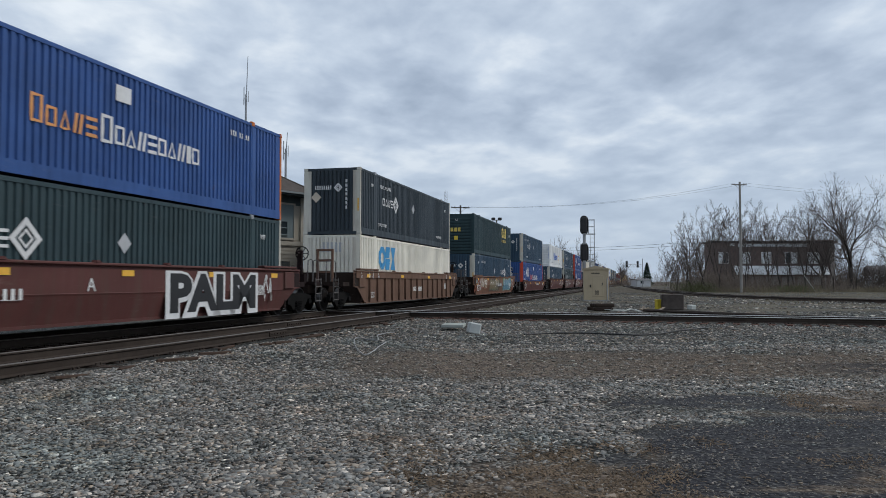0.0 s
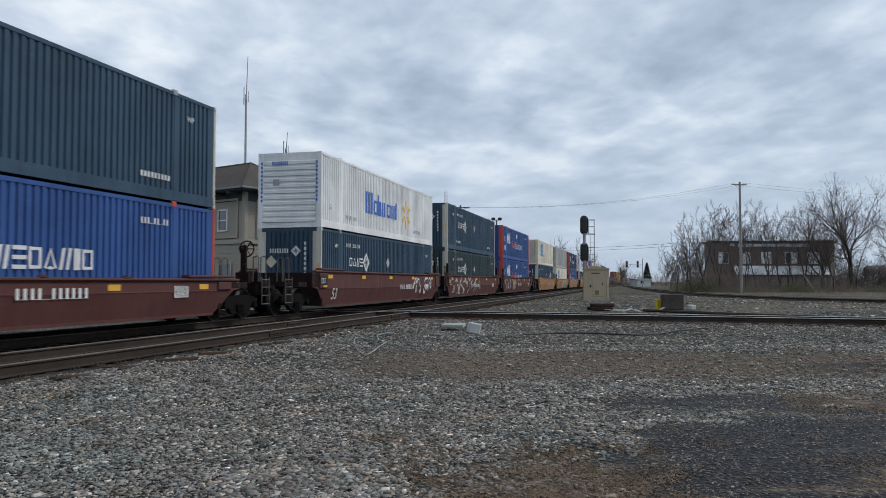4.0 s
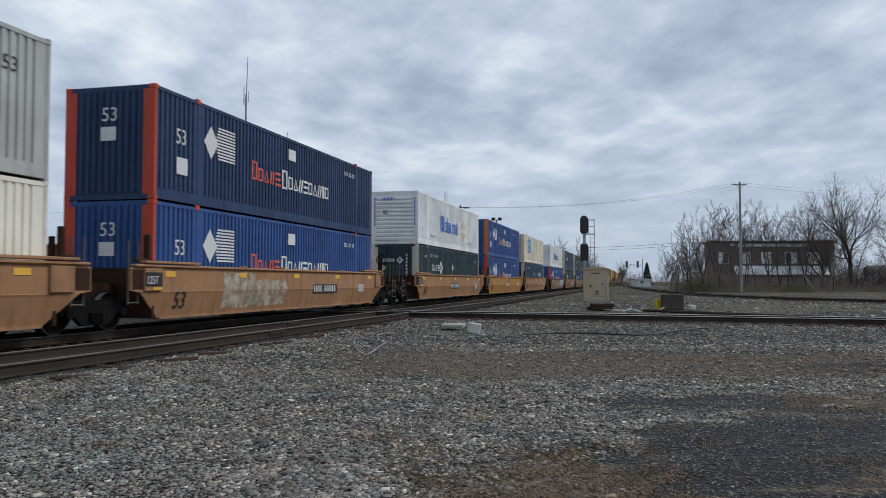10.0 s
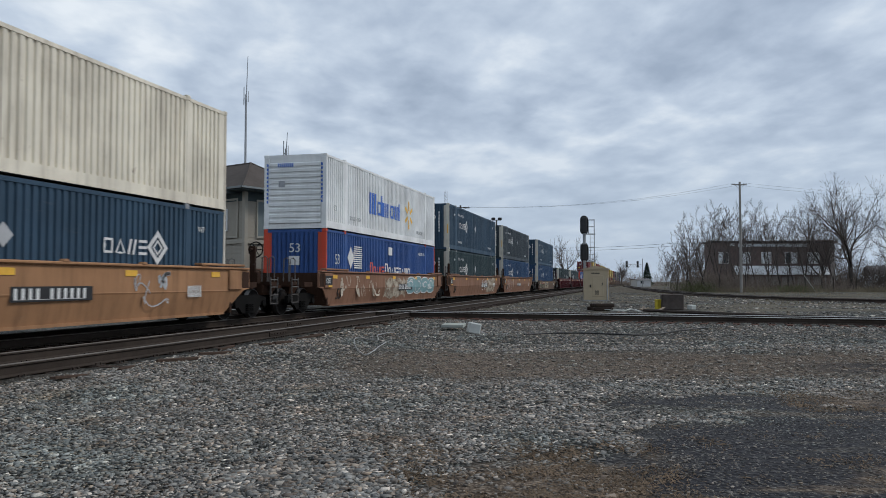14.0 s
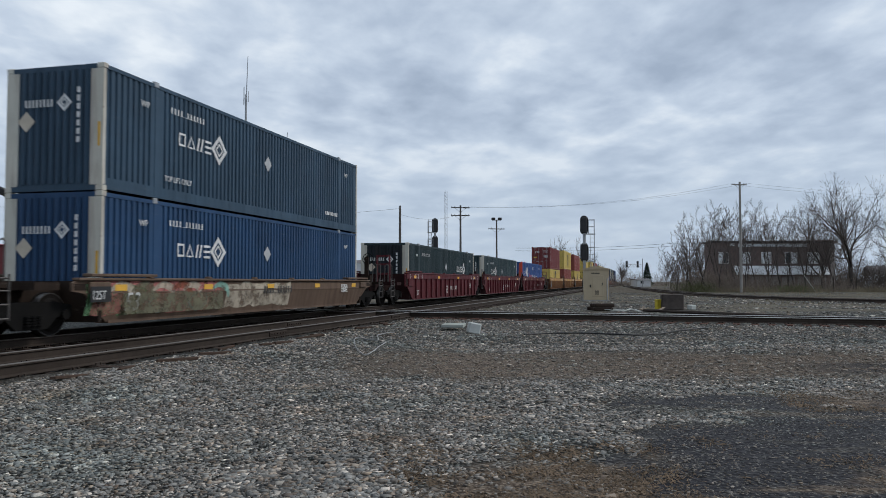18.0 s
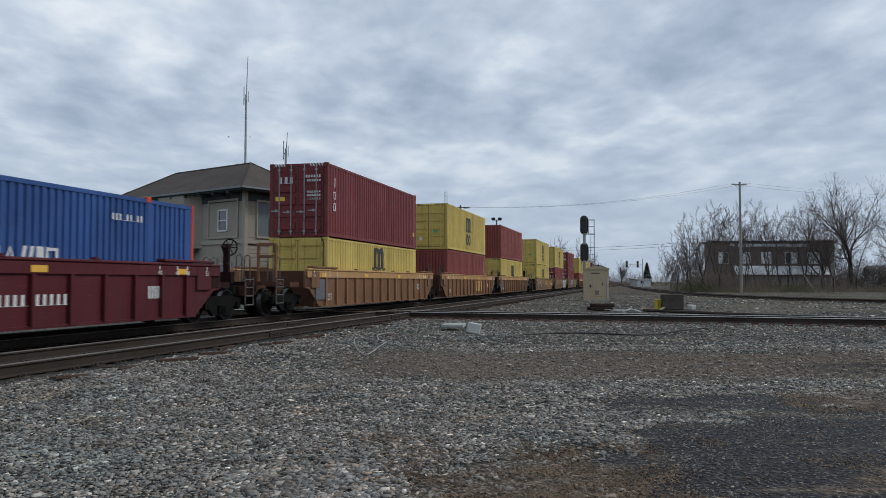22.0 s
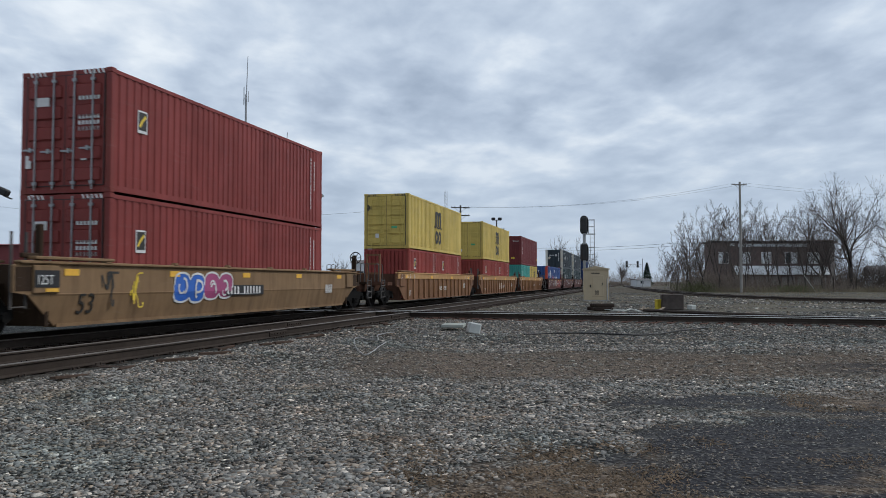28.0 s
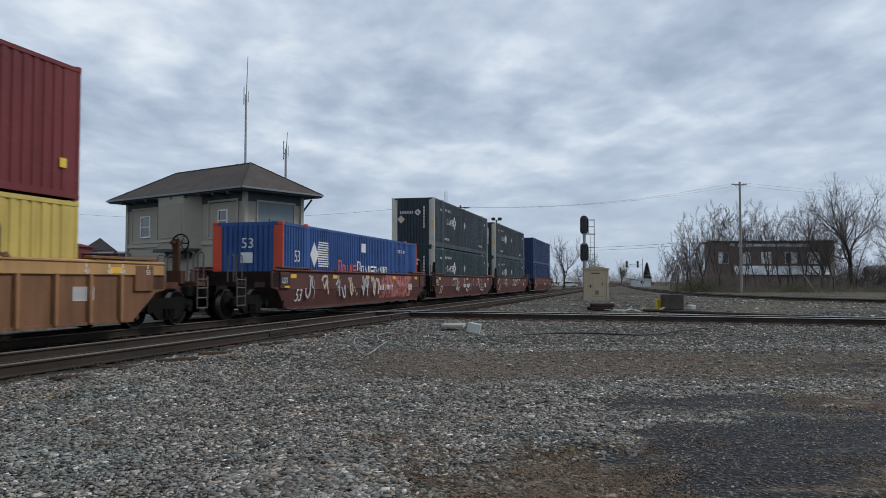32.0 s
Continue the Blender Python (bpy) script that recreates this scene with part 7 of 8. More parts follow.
        if front == "doors":
            shared("label_plate", ("red_pl",), lambda bm: quad_box(bm, -0.067, -0.057, 0.42, 0.82, 2.05, 2.38), LOGO["red"] if kind == "red" else LOGO["white"], ob, "pale company plate")
            shared("number_marking", ("red_n",), lambda bm: comb(bm, [(-0.9 + i * 0.11, 0.07) for i in range(5)], 2.3, 0.1, -0.067, "y"), LOGO["white"], ob)
            shared("warning_triangle", ("red_t",), lambda bm: slab_xz(bm, [(-0.13, 0), (0.13, 0), (0, 0.22)], -0.004, 0.004), LOGO["yellow"], ob).matrix_basis = Matrix.Translation((-0.062, 0.52, 1.3)) @ pose(0, 0, 0, 0, 0, -90)
            shared("label_plate", ("red_pl2",), lambda bm: (quad_box(bm, -0.067, -0.057, 0.9, 1.05, 0.6, 0.9), quad_box(bm, -0.067, -0.057, -0.62, -0.47, 0.75, 1.0)), LOGO["white"], ob)
    elif kind == "teal":
        logo(kind, "white", lambda bm: (logo_blocks(bm, 0.55, 1.7, (0.24,), 0.3, 0.1, yy), logo_blocks(bm, 0.55, 1.3, (0.24,), 0.3, 0.1, yy)), ob, "white lettering blocks")
    if front == "doors" and not kind.startswith("mustard"):
        for z_ in (2.16, 1.72, 1.58, 1.44):
            shared("number_marking", ("door_n", z_), lambda bm: comb(bm, [(-0.95 + i * 0.1, 0.065) for i in range(6)], z_, 0.09, -0.068, "y"), LOGO["white"], ob)
    return ob


# ---------------------------------------------------------------- well cars
CARMAT = {
    "maroon": paint("car_maroon", (0.105, 0.038, 0.033), 0.6, 0.55, 0.18, (0.10, 0.075, 0.06)),
    "rust": paint("car_rust", (0.15, 0.085, 0.058), 0.75, 0.55, 0.2, (0.06, 0.042, 0.032)),
    "orange": paint("car_orange", (0.25, 0.130, 0.080), 0.62, 0.5, 0.18, (0.12, 0.07, 0.045)),
    "amber": paint("car_amber", (0.37, 0.195, 0.098), 0.64, 0.6, 0.24, (0.13, 0.075, 0.045)),
    "tan": paint("car_tan", (0.42, 0.21, 0.06), 0.6, 0.5, 0.15, (0.14, 0.085, 0.05)),
    "red": paint("car_red", (0.092, 0.013, 0.018), 0.5, 0.42, 0.1, (0.06, 0.035, 0.03)),
    "ribbed_orange": paint("car_ribbed_orange", (0.20, 0.098, 0.050), 0.65, 0.5, 0.3, (0.09, 0.055, 0.04)),
    "ribbed_brown": paint("car_ribbed_brown", (0.14, 0.073, 0.045), 0.65, 0.5, 0.18, (0.08, 0.05, 0.038)),
    "brown": paint("car_brown", (0.19, 0.095, 0.06), 0.65, 0.5, 0.18, (0.10, 0.065, 0.045)),
    "rib_tan": paint("car_tan_ribs", (0.31, 0.16, 0.075), 0.65, 0.5, 0.15, (0.12, 0.07, 0.045)),
    "chord": paint("car_tan_chord", (0.46, 0.265, 0.11), 0.6, 0.3, 0.15, (0.14, 0.085, 0.05)),
    "olive": paint("car_olive", (0.13, 0.086, 0.060), 0.65, 0.6, 0.2, (0.07, 0.045, 0.035)),
    "drab": paint("car_drab", (0.235, 0.148, 0.078), 0.68, 0.6, 0.2, (0.10, 0.065, 0.042)),
}
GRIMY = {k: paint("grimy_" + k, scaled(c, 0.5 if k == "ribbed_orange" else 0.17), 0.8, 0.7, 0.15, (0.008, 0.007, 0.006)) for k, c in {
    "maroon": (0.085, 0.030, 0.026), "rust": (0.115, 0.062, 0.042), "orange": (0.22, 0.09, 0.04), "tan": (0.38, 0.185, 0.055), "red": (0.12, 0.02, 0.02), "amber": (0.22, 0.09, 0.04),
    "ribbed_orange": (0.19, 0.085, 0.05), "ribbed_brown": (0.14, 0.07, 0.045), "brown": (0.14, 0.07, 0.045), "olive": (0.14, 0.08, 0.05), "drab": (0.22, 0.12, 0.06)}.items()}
FLOOR = 0.30
CARS = "well cars of the freight train"


def truck(parent, x, m_car):
    """A two-axle truck: cast side frames, springs, wheels on axles."""
    t = shared("truck", ("bolster",), lambda bm: (quad_box(bm, -0.22, 0.22, -1.0, 1.0, 0.42, 0.72), rod(bm, (0, 0, 0.7), (0, 0, 0.95), 0.2, None, 12)), TRUCKMAT, parent, "", pose(x, 0, 0))
    for sgn in (-1, 1):
        def side(bm):
            y0, y1 = sgn * 1.0, sgn * 1.13
            slab_xz(bm, [(-1.12, 0.42), (-1.12, 0.66), (-0.6, 0.74), (0.6, 0.74), (1.12, 0.66), (1.12, 0.42), (0.72, 0.42), (0.42, 0.18), (-0.42, 0.18), (-0.72, 0.42)], min(y0, y1), max(y0, y1))
            for xx in (-0.89, 0.89):
                rod(bm, (xx, sgn * 0.98, 0.46), (xx, sgn * 1.2, 0.46), 0.11, None, 10)
            for xx in (-0.16, 0, 0.16):
                for k in range(4):
                    rod(bm, (xx, sgn * 1.15, 0.26 + k * 0.055), (xx, sgn * 1.15, 0.295 + k * 0.055), 0.07, None, 8)
        shared("side_frame", ("frame", sgn), side, TRUCKMAT, t)
        for xx in (-0.89, 0.89):
            def wheel(bm):
                yw = sgn * 0.7175
                rod(bm, (0, yw - sgn * 0.07, 0), (0, yw + sgn * 0.07, 0), 0.457, 0.45, 28)
                rod(bm, (0, yw + sgn * 0.07, 0), (0, yw + sgn * 0.10, 0), 0.36, 0.30, 24)
                rod(bm, (0, yw + sgn * 0.1, 0), (0, yw + sgn * 0.16, 0), 0.13, 0.12, 14)
                rod(bm, (0, yw - sgn * 0.10, 0), (0, yw - sgn * 0.07, 0), 0.485, 0.485, 28)
            shared("wheel", ("wheel", sgn), wheel, WHEELMAT, t, "", pose(xx, 0, 0.457))

            def tyre(bm):
                rows = []
                for i in range(29):
                    c_, s_ = math.cos(6.28319 * i / 28), math.sin(6.28319 * i / 28)
                    rows.append([bm.verts.new((q * c_, yq, q * s_)) for q, yq in ((0.436, sgn * 0.790), (0.452, sgn * 0.790), (0.459, sgn * 0.780), (0.459, sgn * 0.66))])
                for p_, q_ in zip(rows, rows[1:]):
                    for j in range(3):
                        bm.faces.new((p_[j], q_[j], q_[j + 1], p_[j + 1]))
            shared("tyre", ("tyre", sgn), tyre, TREAD, t, "bright worn steel tyre", pose(xx, 0, 0.457))
    for xx in (-0.89, 0.89):
        shared("axle", ("axle",), lambda bm: rod(bm, (0, -0.9, 0), (0, 0.9, 0), 0.085, None, 10), TRUCKMAT, t, "", pose(xx, 0, 0.457))
    return t


def well_car(style, colour, ln, lead_outer, trail_outer, label, num_bars=True, seed=0):
    """One platform. Its x runs from the leading end of a well of length ln; z from the rail heads."""
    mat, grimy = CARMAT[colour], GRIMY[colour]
    ob = thing("well_car", Matrix(), label, "well car", CARS)
    rib = style == "rib"
    top = 1.56 if rib else 1.17 if style == "low" else 1.50
    y = 1.50 if not rib else 1.48
    for sgn in (-1, 1):
        tag = (style, round(ln, 2), sgn)

        def sill(bm):
            o = [(-1.05, 0.95), (-1.05, top - 0.04), (-0.95, top), (ln + 0.95, top), (ln + 1.05, top - 0.04), (ln + 1.05, 0.95), (ln + 0.7, 0.90), (-0.7, 0.90)]
            slab_xz(bm, o, *sorted((sgn * y, sgn * (y - 0.07))))

        def lower(bm):
            o = [(-0.7, 0.90), (ln + 0.7, 0.90), (ln - 0.2, 0.24), (0.2, 0.24)]
            slab_xz(bm, o, *sorted((sgn * (y - 0.002), sgn * (y - 0.04))))
            if not rib:     # the lower half leans in below the crease
                for v in bm.verts:
                    if v.co.z < 0.5:
                        v.co.y -= sgn * 0.15
        side = shared("side_sill", ("sill", *tag), sill, mat, ob)
        shared("lower_sill", ("lsill", *tag), lower, mat, ob)

        def chord(bm):
            y0, y1 = sorted((sgn * (y + 0.075), sgn * (y - 0.12)))
            soft_box(bm, -0.95, ln + 0.95, y0, y1, top, top + 0.07, 0.02)
            if rib:
                soft_box(bm, -0.95, ln + 0.95, *sorted((sgn * (y + 0.05), sgn * y)), top - 0.26, top, 0.015)
        shared("top_chord", ("chord", *tag), chord, CARMAT["chord"] if colour.startswith("ribbed") else mat, ob)
        shared("bottom_chord", ("bchord", *tag), lambda bm: quad_box(bm, 0.22, ln - 0.22, *sorted((sgn * (y + 0.04 - (0 if rib else 0.15)), sgn * (y - 0.45))), 0.225, 0.29), mat, ob)
        if rib:
            n = int((ln - 1.2) / 1.02)
            for i in range(n + 1):
                xx = 0.7 + i * (ln - 1.4) / n
                shared("rib", ("rib", sgn, style), lambda bm: slab_xz(bm, [(-0.045, 0.27), (0.045, 0.27), (0.045, 1.32), (-0.045, 1.32)], *sorted((sgn * y, sgn * (y + 0.085)))), CARMAT["rib_tan"] if colour.startswith("ribbed") else mat, ob, "", pose(xx, 0, 0))
        else:
            shared("crease", ("crease", *tag), lambda bm: prism(bm, [(sgn * (y - 0.01), 0.93), (sgn * (y + 0.007), 0.90), (sgn * (y - 0.01), 0.86)], -0.1, ln + 0.1), mat, ob)
        for ex in (0, 1):
            a, b = (-0.6, 1.75) if ex == 0 else (ln - 1.75, ln + 0.6)
            shared("end_ledge", ("ledge", *tag, ex), lambda bm: (soft_box(bm, a, b, *sorted((sgn * (y + 0.10), sgn * (y - 0.14))), top + 0.09, top + 0.16, 0.015), soft_box(bm, a + (0 if ex == 0 else 1.55), a + (0.7 if ex == 0 else 2.25), *sorted((sgn * (y + 0.06), sgn * (y - 0.1))), 0.92, top - 0.02, 0.02)), mat, ob)
        # lashing lugs along the chord
        for i in range(6):
            xx = ln * (i + 0.6) / 6.2
            shared("lug", ("lug", sgn, style), lambda bm: slab_xz(bm, [(-0.10, top + 0.07), (0.10, top + 0.07), (0.03, top + 0.125), (-0.05, top + 0.125)], *sorted((sgn * (y + 0.085), sgn * (y - 0.04)))), mat, ob, "", pose(xx, 0, 0))
    for k in (0.06, 0.3, 0.5, 0.7, 0.94):
        shared("crossbearer", ("bearer",), lambda bm: quad_box(bm, -0.4, 0.4, -1.35, 1.35, 0.235, 0.295), TRUCKMAT, ob, "", pose(ln * k, 0, 0))
    for k in (0.12, 0.5, 0.88):
        shared("pad", ("pad", style), lambda bm: quad_box(bm, -0.28, 0.28, -y + 0.30, y - 0.30, 0.225, 0.29), TRUCKMAT, ob, "", pose(ln * k, 0, 0))
    for ex, outer in ((0, lead_outer), (1, trail_outer)):
        sg = -1 if ex == 0 else 1
        base = 0.0 if ex == 0 else ln
        reach = 3.35 if outer else 1.3

        def deck(bm):
            quad_box(bm, *sorted((base + sg * 0.1, base + sg * reach)), -0.42, 0.42, 0.70, 1.12)
            quad_box(bm, *sorted((base + sg * 0.04, base + sg * 0.14)), -y + 0.08, y - 0.08, 0.26, top)
            if outer:
                quad_box(bm, *sorted((base + sg * 2.6, base + sg * 3.2)), -1.38, 1.38, 1.04, 1.16)
                quad_box(bm, *sorted((base + sg * 1.2, base + sg * 1.9)), -1.3, 1.3, 0.98, 1.14)
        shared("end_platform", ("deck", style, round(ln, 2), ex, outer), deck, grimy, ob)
        for sgn in () if outer else (-1, 1):
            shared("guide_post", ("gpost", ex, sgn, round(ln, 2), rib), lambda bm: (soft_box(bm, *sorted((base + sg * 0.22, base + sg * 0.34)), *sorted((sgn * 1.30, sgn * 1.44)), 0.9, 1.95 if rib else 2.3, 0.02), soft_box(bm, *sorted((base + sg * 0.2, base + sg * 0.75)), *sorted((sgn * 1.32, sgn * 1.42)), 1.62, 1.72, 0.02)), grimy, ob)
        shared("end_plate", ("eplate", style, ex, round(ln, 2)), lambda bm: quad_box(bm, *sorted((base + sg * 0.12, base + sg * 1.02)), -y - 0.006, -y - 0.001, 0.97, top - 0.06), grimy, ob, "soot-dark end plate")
        if outer and rib and ex == 0:
            shared("end_frame", ("eframe", ex, round(ln, 2)), lambda bm: ([soft_box(bm, *sorted((base + sg * 2.75, base + sg * 2.87)), yv, yv + 0.08, 1.1, 2.45, 0.02) for yv in (-1.25, -0.62)], [quad_box(bm, *sorted((base + sg * 2.77, base + sg * 2.85)), -1.15, -0.6, zv, zv + 0.09) for zv in (1.5, 1.95, 2.36)]), mat, ob)
        if outer:
            truck(ob, base + sg * 1.75, None)
            shared("coupler", ("coupler", ex, round(ln, 2)), lambda bm: (quad_box(bm, *sorted((base + sg * reach, base + sg * (reach + 0.45))), -0.14, 0.14, 0.74, 1.0), soft_box(bm, *sorted((base + sg * (reach + 0.25), base + sg * (reach + 0.5))), -0.2, 0.2, 0.7, 1.06, 0.05)), TRUCKMAT, ob)
            for sgn in (-1, 1):
                def ladder(bm):
                    xa, xb = base + sg * 2.65, base + sg * 3.15
                    yv = sgn * 1.40
                    for xx in (xa, xb):
                        rod(bm, (xx, yv, 0.42), (xx, yv, 1.30), 0.022, None, 6)
                    for z in (0.45, 0.72, 0.98, 1.22):
                        rod(bm, (xa, yv, z), (xb, yv, z), 0.02, None, 6)
                shared("ladder", ("ladder", ex, sgn, round(ln, 2)), ladder, IRON, ob)

                def grab(bm):
                    for xx in (base + sg * 2.65, base + sg * 3.15):
                        pipe(bm, [(xx, sgn * 1.28, 1.1), (xx, sgn * 1.28, 1.92), (xx + 0.04, sgn * 1.2, 1.98), (xx + 0.04, sgn * 1.08, 1.94), (xx + 0.04, sgn * 1.06, 1.1)], 0.02)
                shared("handrail", ("grab", ex, sgn, round(ln, 2)), grab, IRON, ob)
            if ex == 1:
                def stand(bm):
                    quad_box(bm, base + 2.48, base + 2.58, -0.92, -0.74, 1.1, 2.3)
                    quad_box(bm, base + 2.42, base + 2.64, -1.05, -0.6, 1.1, 1.45)
                    rod(bm, (base + 2.3, -0.82, 2.2), (base + 2.75, -0.82, 2.2), 0.05, None, 8)
                post = shared("brake_stand", ("bstand", round(ln, 2)), stand, grimy, ob)

                def ring(bm):
                    pts = [(base + 2.73, -0.82 + 0.25 * math.cos(radians(a)), 2.2 + 0.25 * math.sin(radians(a))) for a in range(0, 361, 24)]
                    pipe(bm, pts, 0.022, 5)
                    for a in (0, 60, 120, 180, 240, 300):
                        rod(bm, (base + 2.73, -0.82, 2.2), (base + 2.73, -0.82 + 0.25 * math.cos(radians(a)), 2.2 + 0.25 * math.sin(radians(a))), 0.014, None, 4)
                shared("brake_wheel", ("bwheel", round(ln, 2)), ring, TRUCKMAT, post)
            shared("hose", ("hose", ex, round(ln, 2)), lambda bm: pipe(bm, [(base + sg * (reach - 0.2), 0.35, 0.7), (base + sg * (reach + 0.1), 0.38, 0.45), (base + sg * (reach + 0.45), 0.36, 0.36)], 0.03), BLACK, ob)
        else:
            if ex == 0:
                truck(ob, base - 1.775, None)
            for sgn in (-1, 1):
                shared("ladder", ("iladder", ex, sgn, round(ln, 2)), lambda bm: ([rod(bm, (base + sg * k, sgn * 1.36, 0.62), (base + sg * k, sgn * 1.36, 2.12), 0.026, None, 6) for k in (0.6, 0.98)], [rod(bm, (base + sg * 0.6, sgn * 1.36, z), (base + sg * 0.98, sgn * 1.36, z), 0.018, None, 6) for z in (0.66, 0.98, 1.3)]), IRON, ob)
            shared("joint_casting", ("joint", ex, round(ln, 2)), lambda bm: soft_box(bm, *sorted((base + sg * 0.9, base + sg * 1.9)), -0.3, 0.3, 0.72, 1.05, 0.06), TRUCKMAT, ob)
    # markings on the near side
    yy = -y - (0.008 if not rib else 0.055)
    yp = -y - 0.008
    n = 5 if not rib else 4
    for i in range(n):
        xx = 0.5 + i * (ln - 1.4) / (n - 1)
        shared("reflector", ("reflector", style, round(yy, 3)), lambda bm: quad_box(bm, -0.22, 0.22, yy - 0.005, yy, top - 0.22, top - 0.08), YELLOW, ob, "yellow reflective patch", pose(xx, 0, 0))
    if ln > 16 and not (rib and colour != "red"):
        letters("length_mark", "53", 0.46, LOGO["black"] if colour in ("orange", "amber", "tan", "drab") else WHITE, ob, Matrix.Translation((7.28 if rib else 0.7, yp + (0 if rib else 0.085), 0.48)) @ pose(0, 0, 0, 90 + (0 if rib else 12.8), 0, 0), "", 0.9)
    if rib:
        letters("capacity_mark", "125T", 0.26, WHITE, ob, Matrix.Translation((0.84, yp, 0.46)) @ SIDE_TURN, "", 0.75)
        for xm, word in ((-0.45, "53"), (0.55, "48"), (1.0, "45"), (1.75, "40"), (ln - 1.95, "40"), (ln - 1.2, "45"), (ln - 0.75, "48"), (ln + 0.2, "53")):
            letters("length_mark", word, 0.12, WHITE, ob, Matrix.Translation((xm, -y - 0.058, top - 0.24)) @ SIDE_TURN)
            shared("length_tick", ("ltick", round(top, 2)), lambda bm: quad_box(bm, -0.018, 0.018, -y - 0.062, -y - 0.052, top - 0.1, top - 0.01), WHITE, ob, "", pose(xm + 0.07, 0, 0))
    else:
        letters("capacity_mark", "125T", 0.2, WHITE, ob, Matrix.Translation((-0.55, -y - 0.072, top - 0.40)) @ SIDE_TURN, "", 0.8)
        shared("capacity_plate", ("cplate", style), lambda bm: quad_box(bm, -0.585, 0.085, -y - 0.068, -y - 0.061, top - 0.46, top - 0.12), BLACK, ob)
        shared("end_reflector", ("endref", style), lambda bm: quad_box(bm, -0.30, 0.06, -y - 0.069, -y - 0.061, 0.95, min(1.2, top - 0.48)), YELLOW, ob, "yellow end patch") if style == "smooth" else None
    if num_bars and style == "smooth" and colour in ("orange", "amber", "drab", "brown"):
        shared("number_board", ("nboard", style), lambda bm: quad_box(bm, -0.08, 2.2, yp - 0.0025, yp - 0.0005, 0.64, 0.94), BLACK, ob, "black number board", pose(ln * (0.17 if seed == 0 else 0.42 + 0.04 * (seed % 5)), 0, 0.12))
    if num_bars:
        shared("number_marking", ("nbars", style, colour), lambda bm: comb(bm, [(i * 0.19, 0.085) for i in (0, 1, 2, 3, 5, 6, 7, 8, 9, 10)], 0.68, 0.22, yp - 0.004, "x"), BLACK if colour == "olive" else WHITE, ob, "dark number bars" if colour == "olive" else "white number bars", pose(ln * (0.17 if seed == 0 else 0.42 + 0.04 * (seed % 5)), 0, 0.12 if not rib else 0.0))
    shared("data_block", ("dblock", style), lambda bm: comb(bm, [(i * 0.06, 0.034) for i in range(11)], 0.95, 0.3, yp - 0.004, "x"), WHITE, ob, "small white data lines", pose(ln * 0.86, 0, -0.2))
    return ob


SPRAY_Y = -1.50 - 0.012


def spray_word(parent, text, x, z, h, w, fill, edge, label, rim=0.105):
    """Sprayed capitals with a dark outline behind them, squeezed to a width."""
    me = lettering(text, h)
    span = max(v.co.x for v in me.vertices) - min(v.co.x for v in me.vertices)
    bpy.data.meshes.remove(me)
    k = w / span
    for nm, mat, grow, dy, fat in (("graffiti_outline", edge, 1.03, 0.0, rim), ("graffiti", fill, 1.0, -0.006, 0.062)):
        letters(nm, text, h, mat, parent, Matrix.Translation((x - (grow - 1) * w * 0.12 - (0.05 if dy == 0 else 0), SPRAY_Y + dy, z - (0.05 if dy == 0 else 0))) @ SIDE_TURN @ Matrix.Diagonal((1, grow, 1, 1)), label, k * (1.02 if dy == 0 else 1), fat)


def spray_mat(name):
    """Thin, blotchy spray paint that lets the car's colour through."""
    key = "spray_" + name
    if key in MATS:
        return MATS[key]
    base = {"white": (0.62, 0.62, 0.60), "olive": (0.15, 0.14, 0.085), "cream": (0.52, 0.45, 0.35), "grey": (0.33, 0.37, 0.35), "teal": (0.10, 0.34, 0.40), "rust": (0.26, 0.07, 0.03), "green": (0.12, 0.26, 0.12), "mint": (0.26, 0.48, 0.40), "pink": (0.50, 0.17, 0.15), "gold": (0.52, 0.34, 0.05)}[name]
    m, nt, b = nodes_of(key)
    nt.links.new(ramp(nt, tex(nt, 2.5, 5), [(0.3, scaled(base, 0.7)), (0.7, scaled(base, 1.15))]), b.inputs["Base Color"])
    b.inputs["Roughness"].default_value = 0.7
    nt.links.new(ramp(nt, tex(nt, 3.2, 8, 0.68), [(0.36, (0.15, 0.15, 0.15)), (0.58, (0.92, 0.92, 0.92))]), b.inputs["Alpha"])
    MATS[key] = m
    return m


def spray_patch(parent, x0, x1, z0, z1, col, seed, label="faded patch of spray paint", teeth=0.06):
    """A filled field with an uneven edge."""
    r_ = random.Random(seed)
    n = 14
    z0 = max(z0, 0.92) if z1 > 0.92 else z0
    top = [(x0 + (x1 - x0) * i / n + r_.uniform(-1, 1) * 0.08, z1 + r_.uniform(-teeth, teeth)) for i in range(n + 1)]
    bot = [(x1 - (x1 - x0) * i / n + r_.uniform(-1, 1) * 0.08, z0) for i in range(n + 1)]
    low = [(x1 - (x1 - x0) * i / n, 0.42 + r_.uniform(-teeth, teeth)) for i in range(n + 1)]
    mat = spray_mat(col)
    bm = bmesh.new()
    patch(bm, bot + top, SPRAY_Y + 0.006)
    # the paint runs on over the leaning lower half
    lo = [bm.verts.new((x, SPRAY_Y + 0.006 + 0.15 * (0.90 - z) / 0.66, z)) for x, z in low]
    up = [bm.verts.new((x, SPRAY_Y + 0.006, 0.90)) for x, z in low]
    for i in range(n):
        bm.faces.new((lo[i], lo[i + 1], up[i + 1], up[i]))
    part("graffiti", bm, mat, parent, label)


def lean(bm, top=0.90):
    """Lay strokes against the side, which leans in below its crease."""
    for v in bm.verts:
        if v.co.z < top:
            v.co.y += 0.15 * (top - v.co.z) / 0.66


